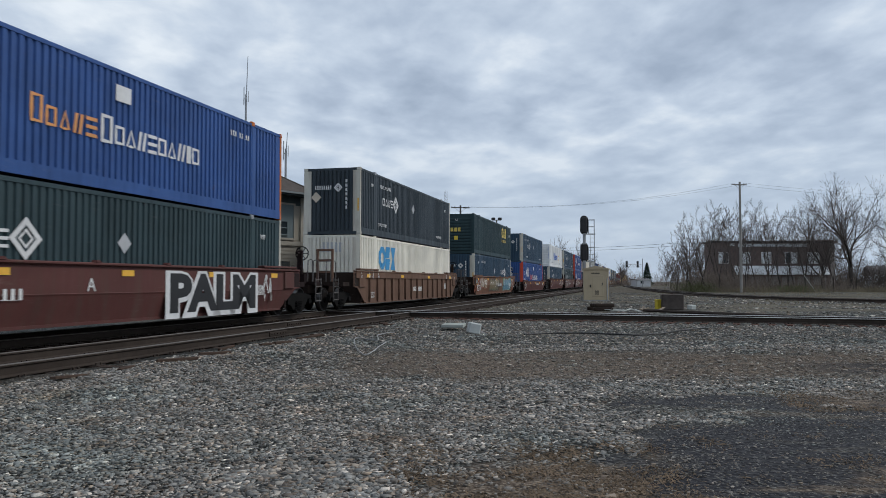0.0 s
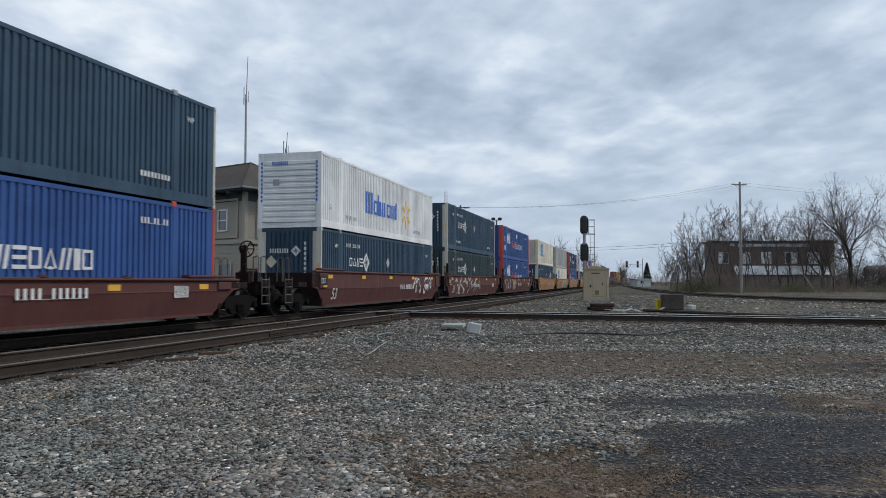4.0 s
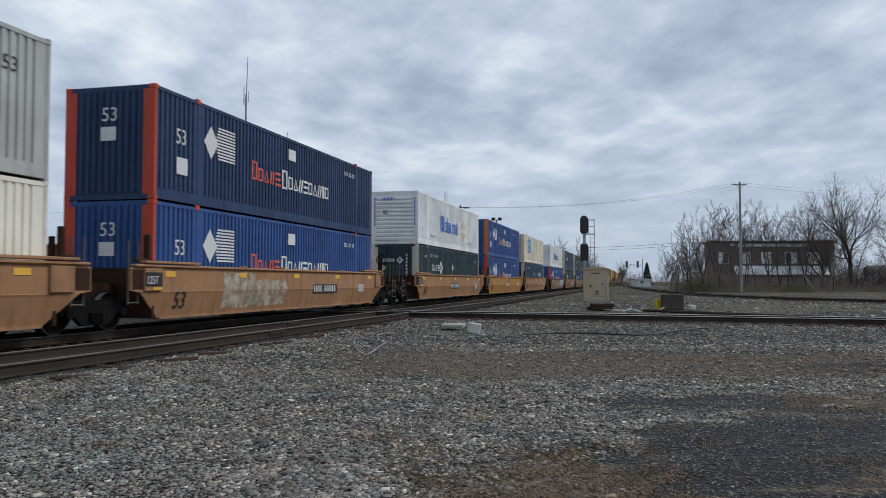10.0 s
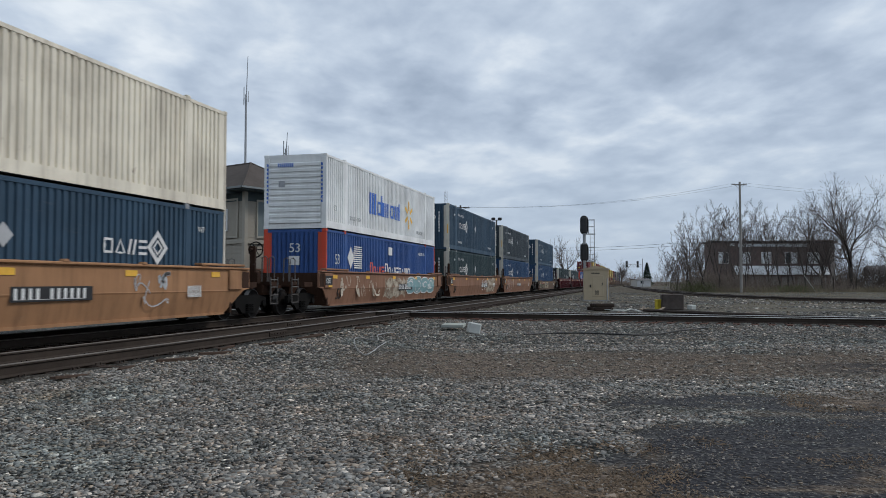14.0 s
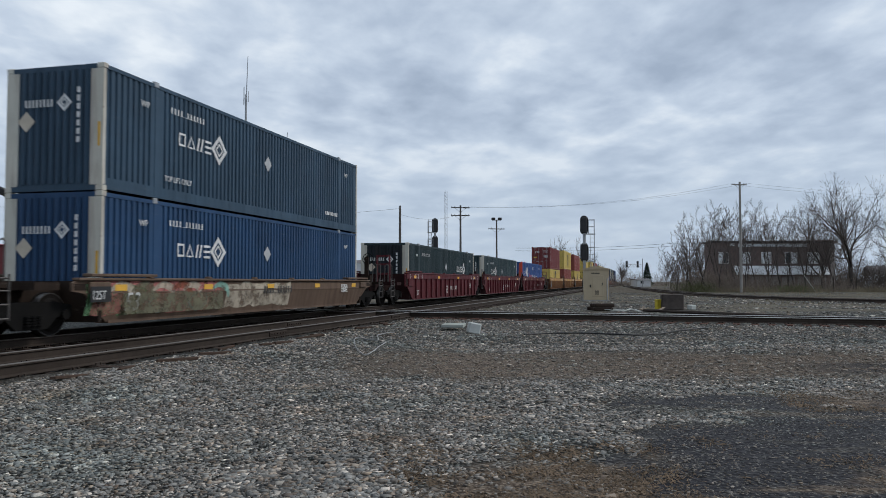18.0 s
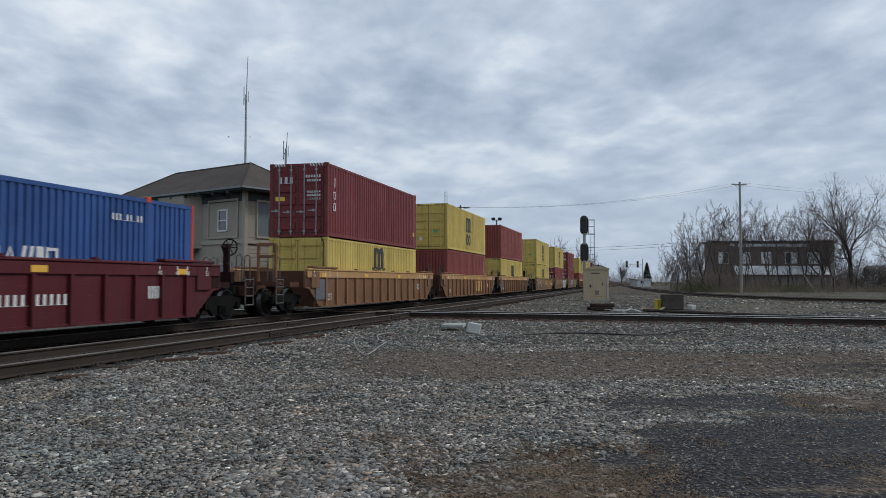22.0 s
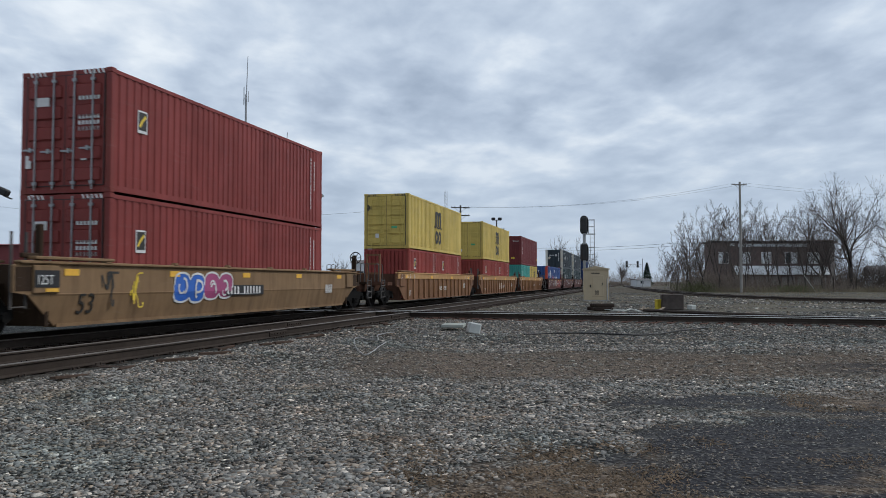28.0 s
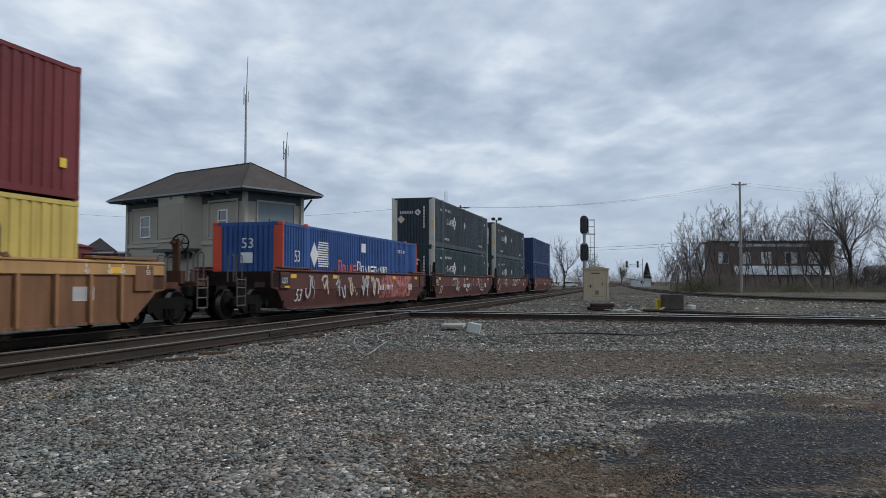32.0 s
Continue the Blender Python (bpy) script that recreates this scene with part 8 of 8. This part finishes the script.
def spray_block(parent, x0, x1, n, z0, z1, fill, line, seed, label):
    """A filled, bulging shape in spray paint with an outline and bold inner strokes."""
    r_ = random.Random(seed)
    w = (x1 - x0) / n
    z0 = max(z0, 0.40)
    m = n * 8
    tops, bots = [], []
    hump = [(r_.uniform(-0.10, 0.0), r_.uniform(0.0, 0.10)) for _ in range(n + 1)]
    for i in range(m + 1):
        u = i / 8
        k = min(int(u), n - 1)
        bulge = math.sin(math.pi * min(1, max(0, u - k))) ** 0.45
        x = x0 + u * w
        tops.append((x, z1 - 0.16 * (1 - bulge) + hump[k][0]))
        bots.append((x, z0 + 0.13 * (1 - bulge) + hump[k][1]))
    bm = bmesh.new()
    cols = [[bm.verts.new((x, SPRAY_Y, z)) for z in (zb, max(zb + 0.01, 0.90), zt)] for (x, zt), (_, zb) in zip(tops, bots)]
    for a, b in zip(cols, cols[1:]):
        bm.faces.new((a[0], b[0], b[1], a[1]))
        bm.faces.new((a[1], b[1], b[2], a[2]))
    lean(bm)
    f = part("graffiti", bm, spray_mat(fill) if fill in ("cream", "gold") else LOGO[fill], parent, label)
    bm = bmesh.new()
    ring = tops + bots[::-1]
    ribbon(bm, ring + ring[:2], 0.055, SPRAY_Y - 0.010)
    lean(bm)
    part("graffiti_outline", bm, LOGO[line], f, line + " outline stroke")
    for i in range(n):
        cx, cz = x0 + (i + 0.5) * w, (z0 + z1) / 2
        for j in range(2):
            bm = bmesh.new()
            a0, turn = r_.uniform(0, 6.28), r_.choice((-1, 1)) * r_.uniform(2.2, 4.2)
            rx, rz = w * r_.uniform(0.16, 0.36), (z1 - z0) * r_.uniform(0.14, 0.32)
            ox, oz = r_.uniform(-0.1, 0.1) * w, r_.uniform(-0.1, 0.1)
            pts = [(cx + ox + rx * math.cos(a0 + turn * q / 9), cz + oz + rz * math.sin(a0 + turn * q / 9)) for q in range(10)]
            ribbon(bm, pts, r_.uniform(0.04, 0.075), SPRAY_Y - 0.013 - 0.001 * j)
            lean(bm)
            part("graffiti_stroke", bm, LOGO[line] if j == 0 else LOGO["white"], f, (line if j == 0 else "white") + " sprayed curve")


def spray_strokes(parent, x0, x1, n, col, seed, fat=0.17):
    """Tall sprayed strokes that swell and thin, each one bent once or twice between sill and chord."""
    r_ = random.Random(seed)
    w = (x1 - x0) / n
    for i in range(n):
        a = x0 + i * w
        zz = [r_.uniform(1.28, 1.42), r_.uniform(0.95, 1.15), r_.uniform(0.62, 0.8), r_.uniform(0.32, 0.44)]
        xx = [a + w * r_.uniform(0.0, 0.9) for _ in zz]
        pts = []
        for k in range(3):
            for q in range(5):
                u = q / 5
                pts.append((xx[k] * (1 - u) + xx[k + 1] * u, zz[k] * (1 - u) + zz[k + 1] * u))
        pts.append((xx[3], zz[3]))
        bm = bmesh.new()
        rows = []
        for j, (x, z) in enumerate(pts):
            half = fat * (0.15 + 0.85 * abs(math.sin(math.pi * (j % 5) / 5))) * 0.5
            rows.append((bm.verts.new((x - half, SPRAY_Y - 0.002 * (i % 3), z)), bm.verts.new((x + half, SPRAY_Y - 0.002 * (i % 3), z + 0.02))))
        for p, q in zip(rows, rows[1:]):
            bm.faces.new((p[0], q[0], q[1], p[1]))
        lean(bm)
        part("graffiti", bm, spray_mat(col), parent, "tall " + col + " sprayed stroke")


def spray_blade(parent, pts, fat, col):
    """One sprayed stroke through a few points, swelling and thinning as given."""
    rows, bm = [], bmesh.new()
    P = [Vector((x, 0, z)) for x, z in pts]
    for i in range(len(P) - 1):
        a, b, c, d = P[max(0, i - 1)], P[i], P[i + 1], P[min(len(P) - 1, i + 2)]
        for k in range(6 + (i == len(P) - 2)):
            t = k / 6
            q = 0.5 * ((2 * b) + (c - a) * t + (2 * a - 5 * b + 4 * c - d) * t * t + (3 * b - a - 3 * c + d) * t ** 3)
            g = 0.5 * ((c - a) + 2 * (2 * a - 5 * b + 4 * c - d) * t + 3 * (3 * b - a - 3 * c + d) * t * t)
            n = Vector((-g.z, 0, g.x)).normalized() * (fat[i] * (1 - t) + fat[i + 1] * t) / 2
            rows.append([bm.verts.new((v.x, SPRAY_Y, max(v.z, 0.30))) for v in (q + n, q - n)])
    for p, q in zip(rows, rows[1:]):
        bm.faces.new((p[0], q[0], q[1], p[1]))
    lean(bm)
    return part("graffiti", bm, spray_mat(col), parent, "broad " + col + " sprayed stroke")


def graffiti(parent, ln, seed, cols, x0, x1, count):
    """Sprayed strokes and fills on the near side sill."""
    rnd = random.Random(seed)
    yy = SPRAY_Y
    for k in range(count):
        col = cols[k % len(cols)]
        cx = x0 + (x1 - x0) * (k + 0.5) / count
        w = (x1 - x0) / count * 0.46
        bm = bmesh.new()
        for j in range(3):
            pts, px, pz = [], cx + rnd.uniform(-w, w * 0.2), rnd.uniform(0.95, 1.3)
            for i in range(9):
                pts.append((px, pz))
                px = min(cx + w, max(cx - w, px + rnd.uniform(-0.25, 0.38) * w))
                pz = min(1.36, max(0.56, pz + rnd.choice((-1, 1)) * rnd.uniform(0.12, 0.5)))
            sm = []
            for a, b in zip(pts, pts[1:]):
                sm += [((a[0] * (3 - i) + b[0] * i) / 3, (a[1] * (3 - i) + b[1] * i) / 3) for i in range(3)]
            sm = [((sm[max(0, i - 1)][0] + p[0] + sm[min(len(sm) - 1, i + 1)][0]) / 3, (sm[max(0, i - 1)][1] + p[1] + sm[min(len(sm) - 1, i + 1)][1]) / 3) for i, p in enumerate(sm)]
            ribbon(bm, sm, rnd.choice((0.03, 0.05, 0.09)), yy - 0.002 * j)
        part("graffiti", bm, LOGO[col], parent, col + " spray-paint strokes")




# ---------------------------------------------------------------- the train
UNITS = [
    # place of the load's leading end, style, colour, outer ends, lower load, upper load
    (7.86, "smooth", "maroon", 1, 1, ["diamond_box_green"], "striped_orange"),
    (31.64, "rib", "rust", 1, 1, ["cream_clean"], "diamond_box_grey"),
    (55.25, "smooth", "brown", 1, 1, ["diamond_box_navy"], "green_gold"),
    (79.14, "low", "maroon", 1, 1, ["striped"], "diamond_box_navy"),
    (102.88, "smooth", "maroon", 1, 0, ["diamond_box_navy"], "white_spark"),
    (122.7, "smooth", "maroon", 0, 0, ["diamond_box_green"], "diamond_box_navy"),
    (142.6, "smooth", "maroon", 0, 1, ["striped"], "striped"),
    (166.47, "smooth", "amber", 1, 0, ["diamond_box_navy"], "cream"),
    (186.1, "smooth", "amber", 0, 0, ["cream_clean"], "grey"),
    (205.82, "smooth", "amber", 0, 1, ["striped"], "striped_dark"),
    (229.44, "smooth", "amber", 1, 0, ["diamond_box_green"], "white_spark"),
    (249.25, "smooth", "tan", 0, 0, ["striped"], "striped_orange"),
    (268.9, "smooth", "amber", 0, 1, ["diamond_box_navy"], "cream"),
    (292.53, "smooth", "orange", 1, 0, ["striped"], "white_spark"),
    (312.23, "smooth", "orange", 0, 0, ["diamond_box_green"], "diamond_box_navy"),
    (331.95, "smooth", "orange", 0, 1, ["diamond_box_blue"], "diamond_box_grey"),
    (355.58, "low", "olive", 1, 1, ["diamond_box_blue"], "diamond_box_navy"),
    (379.36, "rib", "red", 1, 0, ["diamond_box_bars"], None),
    (399.3, "rib", "red", 0, 0, ["diamond_box_green"], None),
    (419.17, "rib", "red", 0, 1, ["striped"], None),
    (444.79, "rib", "ribbed_orange", 1, 0, ["mustard"], "wine_doors"),
    (464.1, "rib", "ribbed_orange", 0, 0, ["red"], "mustard"),
    (483.37, "rib", "ribbed_brown", 0, 1, ["mustard"], "red"),
    (506.87, "smooth", "drab", 1, 0, ["mustard"], "mustard"),
    (526.72, "smooth", "drab", 0, 0, ["red_doors"], "mustard"),
    (546.32, "smooth", "drab", 0, 1, ["red_doors"], "red_doors"),
    (570.0, "rib", "ribbed_orange", 1, 0, ["red_short", "red_short"], "mustard"),
    (589.73, "rib", "ribbed_orange", 0, 0, ["red_short", "red_short"], "mustard"),
    (609.43, "rib", "ribbed_orange", 0, 1, ["teal", "mustard_short"], "wine"),
    (631.39, "smooth", "maroon", 1, 0, ["striped"], None),
    (651.3, "smooth", "maroon", 0, 0, ["diamond_box_green"], "diamond_box_grey"),
    (671.01, "smooth", "maroon", 0, 1, ["diamond_box_green"], "diamond_box_grey"),
    (694.2, "smooth", "maroon", 1, 1, ["navy"], "navy"),
]
CAR_WORDS = {
    "maroon": "maroon-brown steel well car with spray-painted sides", "rust": "rust-brown ribbed well car on the far track",
    "olive": "brown and olive well car covered in graffiti", "orange": "faded orange-brown well car with yellow reflectors",
    "amber": "faded amber-orange well car with yellow reflectors",
    "tan": "yellow-tan well car with stained sides", "drab": "drab ochre well car with stained sprayed sides", "red": "dark red ribbed well car with white markings",
    "ribbed_brown": "dull brown ribbed well car with tan top rail", "ribbed_orange": "orange-brown ribbed well car with tan top rail", "brown": "brown steel well car covered in graffiti"}
TAGS = {0: (["white"], 14.6, 15.6, 1), 2: (["white", "grey"], 0.0, 1.6, 2), 4: (["white"], 11.5, 15.5, 2), 5: (["grey"], 7.4, 9.2, 2),
        6: (["white", "grey"], 1.2, 3.6, 2), 10: (["grey"], 13.6, 15.6, 2), 12: (["grey"], 11, 14, 1), 13: (["cream"], 1, 6, 3), 14: (["white"], 9, 11.5, 2), 15: (["cream"], 4.2, 4.8, 1),
         23: (["grey"], 1, 5, 2), 24: (["black"], 15.0, 16.0, 1), 25: (["black", "yellow"], 1.4, 3.0, 2), 29: (["grey", "cream"], 1.4, 9.6, 6), 30: (["grey"], 3, 14, 3), 31: (["grey"], 3, 12, 2)}
cars = []
ROLLING = []     # each thing of the train with its place along it and its height over the rails
for i, (s0, style, colour, lo_, to_, lower, upper) in enumerate(UNITS):
    ln = C_KINDS[lower[0]][2] if len(lower) == 1 else L40
    # 40-foot loads sit midway in longer wells
    well = 16.25 if (ln > 15 or style != "rib") else 15.3 if style == "rib" and i < 23 else 15.75
    shift = (well - ln) / 2
    car = well_car(style, colour, well, lo_, to_, CAR_WORDS[colour], i not in (8, 20, 21, 22), i)
    ROLLING.append((car, s0 - shift, 0.0))
    x = s0
    for k in lower:
        hl = 2.591 if i in (20, 26, 27, 28) else 2.896
        c = container(k, hl, i in (2, 7, 12, 17))
        ROLLING.append((c, x, FLOOR))
        x += C_KINDS[k][2] + 0.07
    if upper:
        c = container(upper)
        ROLLING.append((c, s0 + (ln - C_KINDS[upper][2]) / 2, FLOOR + hl + 0.012))
    cars.append(car)
    if i in TAGS:
        graffiti(car, well, 40 + i, *TAGS[i])

spray_word(cars[0], "PALM", 9.55, 0.42, 0.94, 4.3, BLACK, LOGO["white"], "black sprayed capitals with broad white outline", 0.15)
letters("stencil", "A", 0.3, WHITE, cars[0], Matrix.Translation((6.55, SPRAY_Y, 0.95)) @ SIDE_TURN, "white stencilled letter")
spray_patch(cars[2], -0.6, 1.6, 0.45, 1.45, "rust", 1)
spray_block(cars[2], 1.5, 3.9, 2, 0.62, 1.52, "cream", "rust", 2, "cream sprayed letter shapes")
spray_block(cars[2], 5.0, 8.9, 4, 0.42, 1.46, "olive", "black", 3, "drab sprayed letter shapes with black outline")
for x_ in (5.1, 6.3, 7.5):
    spray_blade(cars[2], [(x_, 0.44), (x_ + 0.5, 0.62), (x_ + 0.75, 0.50), (x_ + 1.2, 0.66)], (0.12, 0.05, 0.16, 0.04), "mint")
spray_patch(cars[2], 8.9, 9.6, 0.45, 1.3, "olive", 33)
spray_patch(cars[2], 13.9, 15.4, 0.4, 1.5, "mint", 31, "mint green sprayed field")
spray_patch(cars[2], 15.2, 16.7, 0.45, 1.46, "rust", 32, "rust-red sprayed field")
spray_patch(cars[2], 10.9, 12.0, 0.4, 1.44, "mint", 30, "mint green sprayed field")
spray_block(cars[2], 11.3, 14.9, 4, 0.42, 1.46, "steel", "teal", 4, "steel blue sprayed shapes")
spray_block(cars[6], 4.45, 6.2, 1, 0.34, 1.44, "cream", "black", 38, "bone-white sprayed shape with dark outline")
graffiti(cars[2], 16.25, 33, ["white"], 15.2, 16.8, 2)
BLADES = [
    ([(0.00, 0.80), (0.06, 0.86), (0.11, 0.78)], (0.10, 0.26, 0.04)),
    ([(0.08, 0.58), (0.17, 0.40), (0.21, 0.22), (0.17, 0.08)], (0.05, 0.34, 0.42, 0.06)),
    ([(0.11, 0.05), (0.17, 0.10), (0.28, 0.03)], (0.05, 0.20, 0.03)),
    ([(0.30, 1.00), (0.24, 0.80), (0.20, 0.62), (0.30, 0.52)], (0.26, 0.18, 0.10, 0.22)),
    ([(0.20, 0.62), (0.35, 0.40), (0.45, 0.18), (0.40, 0.03)], (0.04, 0.10, 0.24, 0.05)),
    ([(0.34, 0.72), (0.46, 0.80), (0.56, 0.62), (0.53, 0.42)], (0.05, 0.14, 0.34, 0.06)),
    ([(0.60, 1.00), (0.67, 0.88), (0.75, 1.00)], (0.24, 0.12, 0.20)),
    ([(0.67, 0.90), (0.69, 0.60), (0.68, 0.28), (0.62, 0.06)], (0.10, 0.07, 0.10, 0.28)),
    ([(0.82, 0.86), (0.76, 0.62), (0.79, 0.46), (0.88, 0.52)], (0.06, 0.26, 0.36, 0.05)),
    ([(0.98, 0.98), (0.95, 0.70), (0.86, 0.46)], (0.24, 0.18, 0.05)),
    ([(0.95, 0.78), (1.00, 0.42), (0.91, 0.10)], (0.04, 0.12, 0.16)),
]
for line, fat in BLADES:
    spray_blade(cars[5], [(1.3 + 6.3 * u, 0.36 + 1.06 * v) for u, v in line], fat, "white")
spray_strokes(cars[15], 1.0, 4.4, 4, "white", 35, 0.13)
spray_patch(cars[16], -0.4, 4.9, 0.80, 1.14, "pink", 36, "faded red sprayed field")
for x_, col in ((0.1, "cream"), (0.9, "olive"), (1.7, "cream"), (2.5, "rust"), (3.0, "cream"), (3.7, "pink"), (4.4, "mint")):
    spray_blade(cars[16], [(x_, 0.94), (x_ + 0.35, 1.08), (x_ + 0.75, 1.0), (x_ + 0.95, 0.72)], (0.05, 0.16, 0.22, 0.05), col)
for x_ in (1.9, 3.6):
    spray_blade(cars[16], [(x_, 0.86), (x_ - 0.25, 0.62), (x_ + 0.15, 0.42), (x_ + 0.6, 0.60), (x_ + 0.5, 0.86)], (0.04, 0.07, 0.08, 0.07, 0.04), "grey")
for line in ([(6.55, 0.42), (8.75, 0.42), (8.75, 1.44), (7.85, 1.44)], [(11.55, 0.42), (13.3, 0.42), (13.3, 1.44), (11.4, 1.44)]):
    bm = bmesh.new()
    mid = [(line[0][0] * 0.53 + line[3][0] * 0.47, 0.90), (line[1][0], 0.90)]
    for quad in ([line[0], line[1], mid[1], mid[0]], [mid[0], mid[1], line[2], line[3]]):
        patch(bm, quad, SPRAY_Y + 0.006)
    lean(bm)
    part("graffiti", bm, plain("flesh_spray_paint", (0.56, 0.36, 0.22), 0.75, 0, 0.12, 3, 0.05), cars[8], "pale flesh-coloured sprayed field")
spray_word(cars[8], "SPLA", 8.55, 0.38, 1.0, 3.05, LOGO["teal"], BLACK, "grey-teal sprayed capitals with black outline")
spray_word(cars[8], "T", 11.6, 0.38, 1.0, 1.25, LOGO["teal"], BLACK, "grey-teal sprayed capital with black outline")
letters("stencil", "C", 0.34, LOGO["black"], cars[8], Matrix.Translation((5.5, SPRAY_Y, 0.96)) @ SIDE_TURN, "black stencilled letter")
letters("stencil", "PER UNIT", 0.13, LOGO["black"], cars[8], Matrix.Translation((4.1, SPRAY_Y, 1.0)) @ SIDE_TURN, "small black stencilled words")
spray_patch(cars[9], 3.1, 5.0, 0.62, 1.42, "cream", 9)
spray_patch(cars[9], 4.9, 7.2, 0.56, 1.2, "cream", 10)
spray_block(cars[13], 10.1, 15.3, 4, 0.5, 1.45, "teal", "white", 11, "turquoise sprayed letter shapes")
spray_patch(cars[13], 6.6, 10.0, 0.55, 1.3, "cream", 12, "blotchy cream sprayed patch", 0.12)
spray_patch(cars[14], 11.5, 14.8, 0.5, 1.45, "cream", 13, "blotchy cream sprayed patch", 0.12)
spray_patch(cars[16], -0.6, 1.4, 0.5, 1.08, "green", 14)
spray_patch(cars[16], 0.6, 5.0, 0.4, 0.90, "olive", 16)
spray_patch(cars[16], 5.2, 9.4, 0.94, 1.13, "cream", 15)
spray_block(cars[23], 7.9, 15.3, 6, 0.5, 1.4, "gold", "rust", 17, "yellow sprayed letter shapes")
spray_patch(cars[24], 10.6, 15.0, 0.4, 1.52, "teal", 18, "teal sprayed field behind letters")
spray_word(cars[24], "CULT", 10.35, 0.36, 1.0, 4.1, LOGO["white"], BLACK, "white and grey sprayed capitals with dark outline")
spray_block(cars[25], 4.2, 5.6, 2, 0.55, 1.42, "royal", "white", 19, "blue sprayed letter shapes")
spray_block(cars[25], 5.6, 7.1, 2, 0.6, 1.42, "magenta", "white", 20, "magenta sprayed letter shapes")
spray_patch(cars[29], 9.8, 14.6, 0.34, 1.46, "pink", 21, "salmon pink painted patch", 0.03)
part("panel", bm_of(lambda bm: quad_box(bm, 9.0, 10.9, -1.52, -1.483, 0.5, 1.24)), plain("fresh_tan_paint", (0.50, 0.30, 0.11), 0.6), cars[21], "fresh tan repainted panel")
part("emblem", bm_of(lambda bm: comb(bm, [(9.2, 0.16), (9.46, 0.16), (9.72, 0.16)], 0.86, 0.22, -1.524, "x")), LOGO["rust"], cars[21], "rust-red block emblem")
part("emblem", bm_of(lambda bm: comb(bm, [(6.9, 0.4), (7.5, 0.4), (8.1, 0.4)], 0.55, 0.48, -1.484, "x")), LOGO["cream"], cars[27], "worn pale block emblem")
for k in (22, 20):
    part("panel", bm_of(lambda bm: quad_box(bm, -0.2, 0.9, -1.52, -1.483, 0.5, 1.24)), plain("slate_patch_paint", (0.10, 0.11, 0.12), 0.6), cars[k], "dark grey patch panel")
part("emblem", bm_of(lambda bm: comb(bm, [(8.8, 0.24), (9.35, 0.24), (9.9, 0.24)], 0.6, 0.7, SPRAY_Y, "x")), LOGO["rust"], cars[24], "rust-red block emblem")
part("emblem", bm_of(lambda bm: ribbon(bm, [(8.55, 1.4), (9.0, 0.95), (8.55, 0.5)], 0.16, SPRAY_Y)), LOGO["rust"], cars[11], "rust-red chevron emblem")
part("emblem", bm_of(lambda bm: ribbon(bm, [(8.95, 1.4), (9.4, 0.95), (8.95, 0.5)], 0.16, SPRAY_Y)), LOGO["rust"], cars[11], "rust-red chevron emblem")


def place_of(s, z, t):
    p = along(s - SPEED * t - GAIN * t * t, FAR, RAIL + z)
    return pose(p.x, p.y, p.z, 0, 0, PHI)


for ob, s, z in ROLLING:
    ob.matrix_basis = place_of(s, z, 0)


def flight(rows):
    """Rows from start to end, far to either side of the view."""
    first, last = rows[0][1], rows[-1][1]
    return [(0, Matrix.Translation((-260, 0, 0)) @ first)] + rows + [(32, Matrix.Translation((95, 0, 2)) @ last)]


def motions():
    for ob, s, z in ROLLING:
        walk(ob, [(t, place_of(s, z, t)) for t in (0, 8, 16, 24, 32)])
    walk(BIRDS[0], flight([(19.0, pose(-65.94, 80.0, 17.02, 0, 0, 4)), (20, pose(-50.54, 80.0, 17.26, 0, 0, 4)), (21, pose(-35.07, 80.0, 17.49, 0, 0, 4)), (22, pose(-19.82, 80.0, 16.38, 0, 0, 4)), (22.5, pose(-12.62, 80.0, 17.08, 0, 0, 4)), (23, pose(-5.06, 80.0, 17.96, 0, 0, 4)), (24, pose(11.17, 80.0, 18.61, 0, 0, 4)), (25, pose(27.11, 80.0, 18.19, 0, 0, 4)), (26.5, pose(50.96, 80.0, 17.84, 0, 0, 4))]))
    walk(BIRDS[1], flight([(19.0, pose(-69.38, 82.0, 17.53, 0, 0, 4)), (20, pose(-53.41, 82.0, 17.77, 0, 0, 4)), (21, pose(-37.5, 82.0, 18.01, 0, 0, 4)), (22, pose(-22.58, 82.0, 16.75, 0, 0, 4)), (22.5, pose(-14.78, 82.0, 17.17, 0, 0, 4)), (23, pose(-6.92, 82.0, 18.01, 0, 0, 4)), (24, pose(9.66, 82.0, 18.61, 0, 0, 4)), (25, pose(26.12, 82.0, 18.25, 0, 0, 4)), (26.5, pose(51.03, 82.0, 17.89, 0, 0, 4))]))


motions()
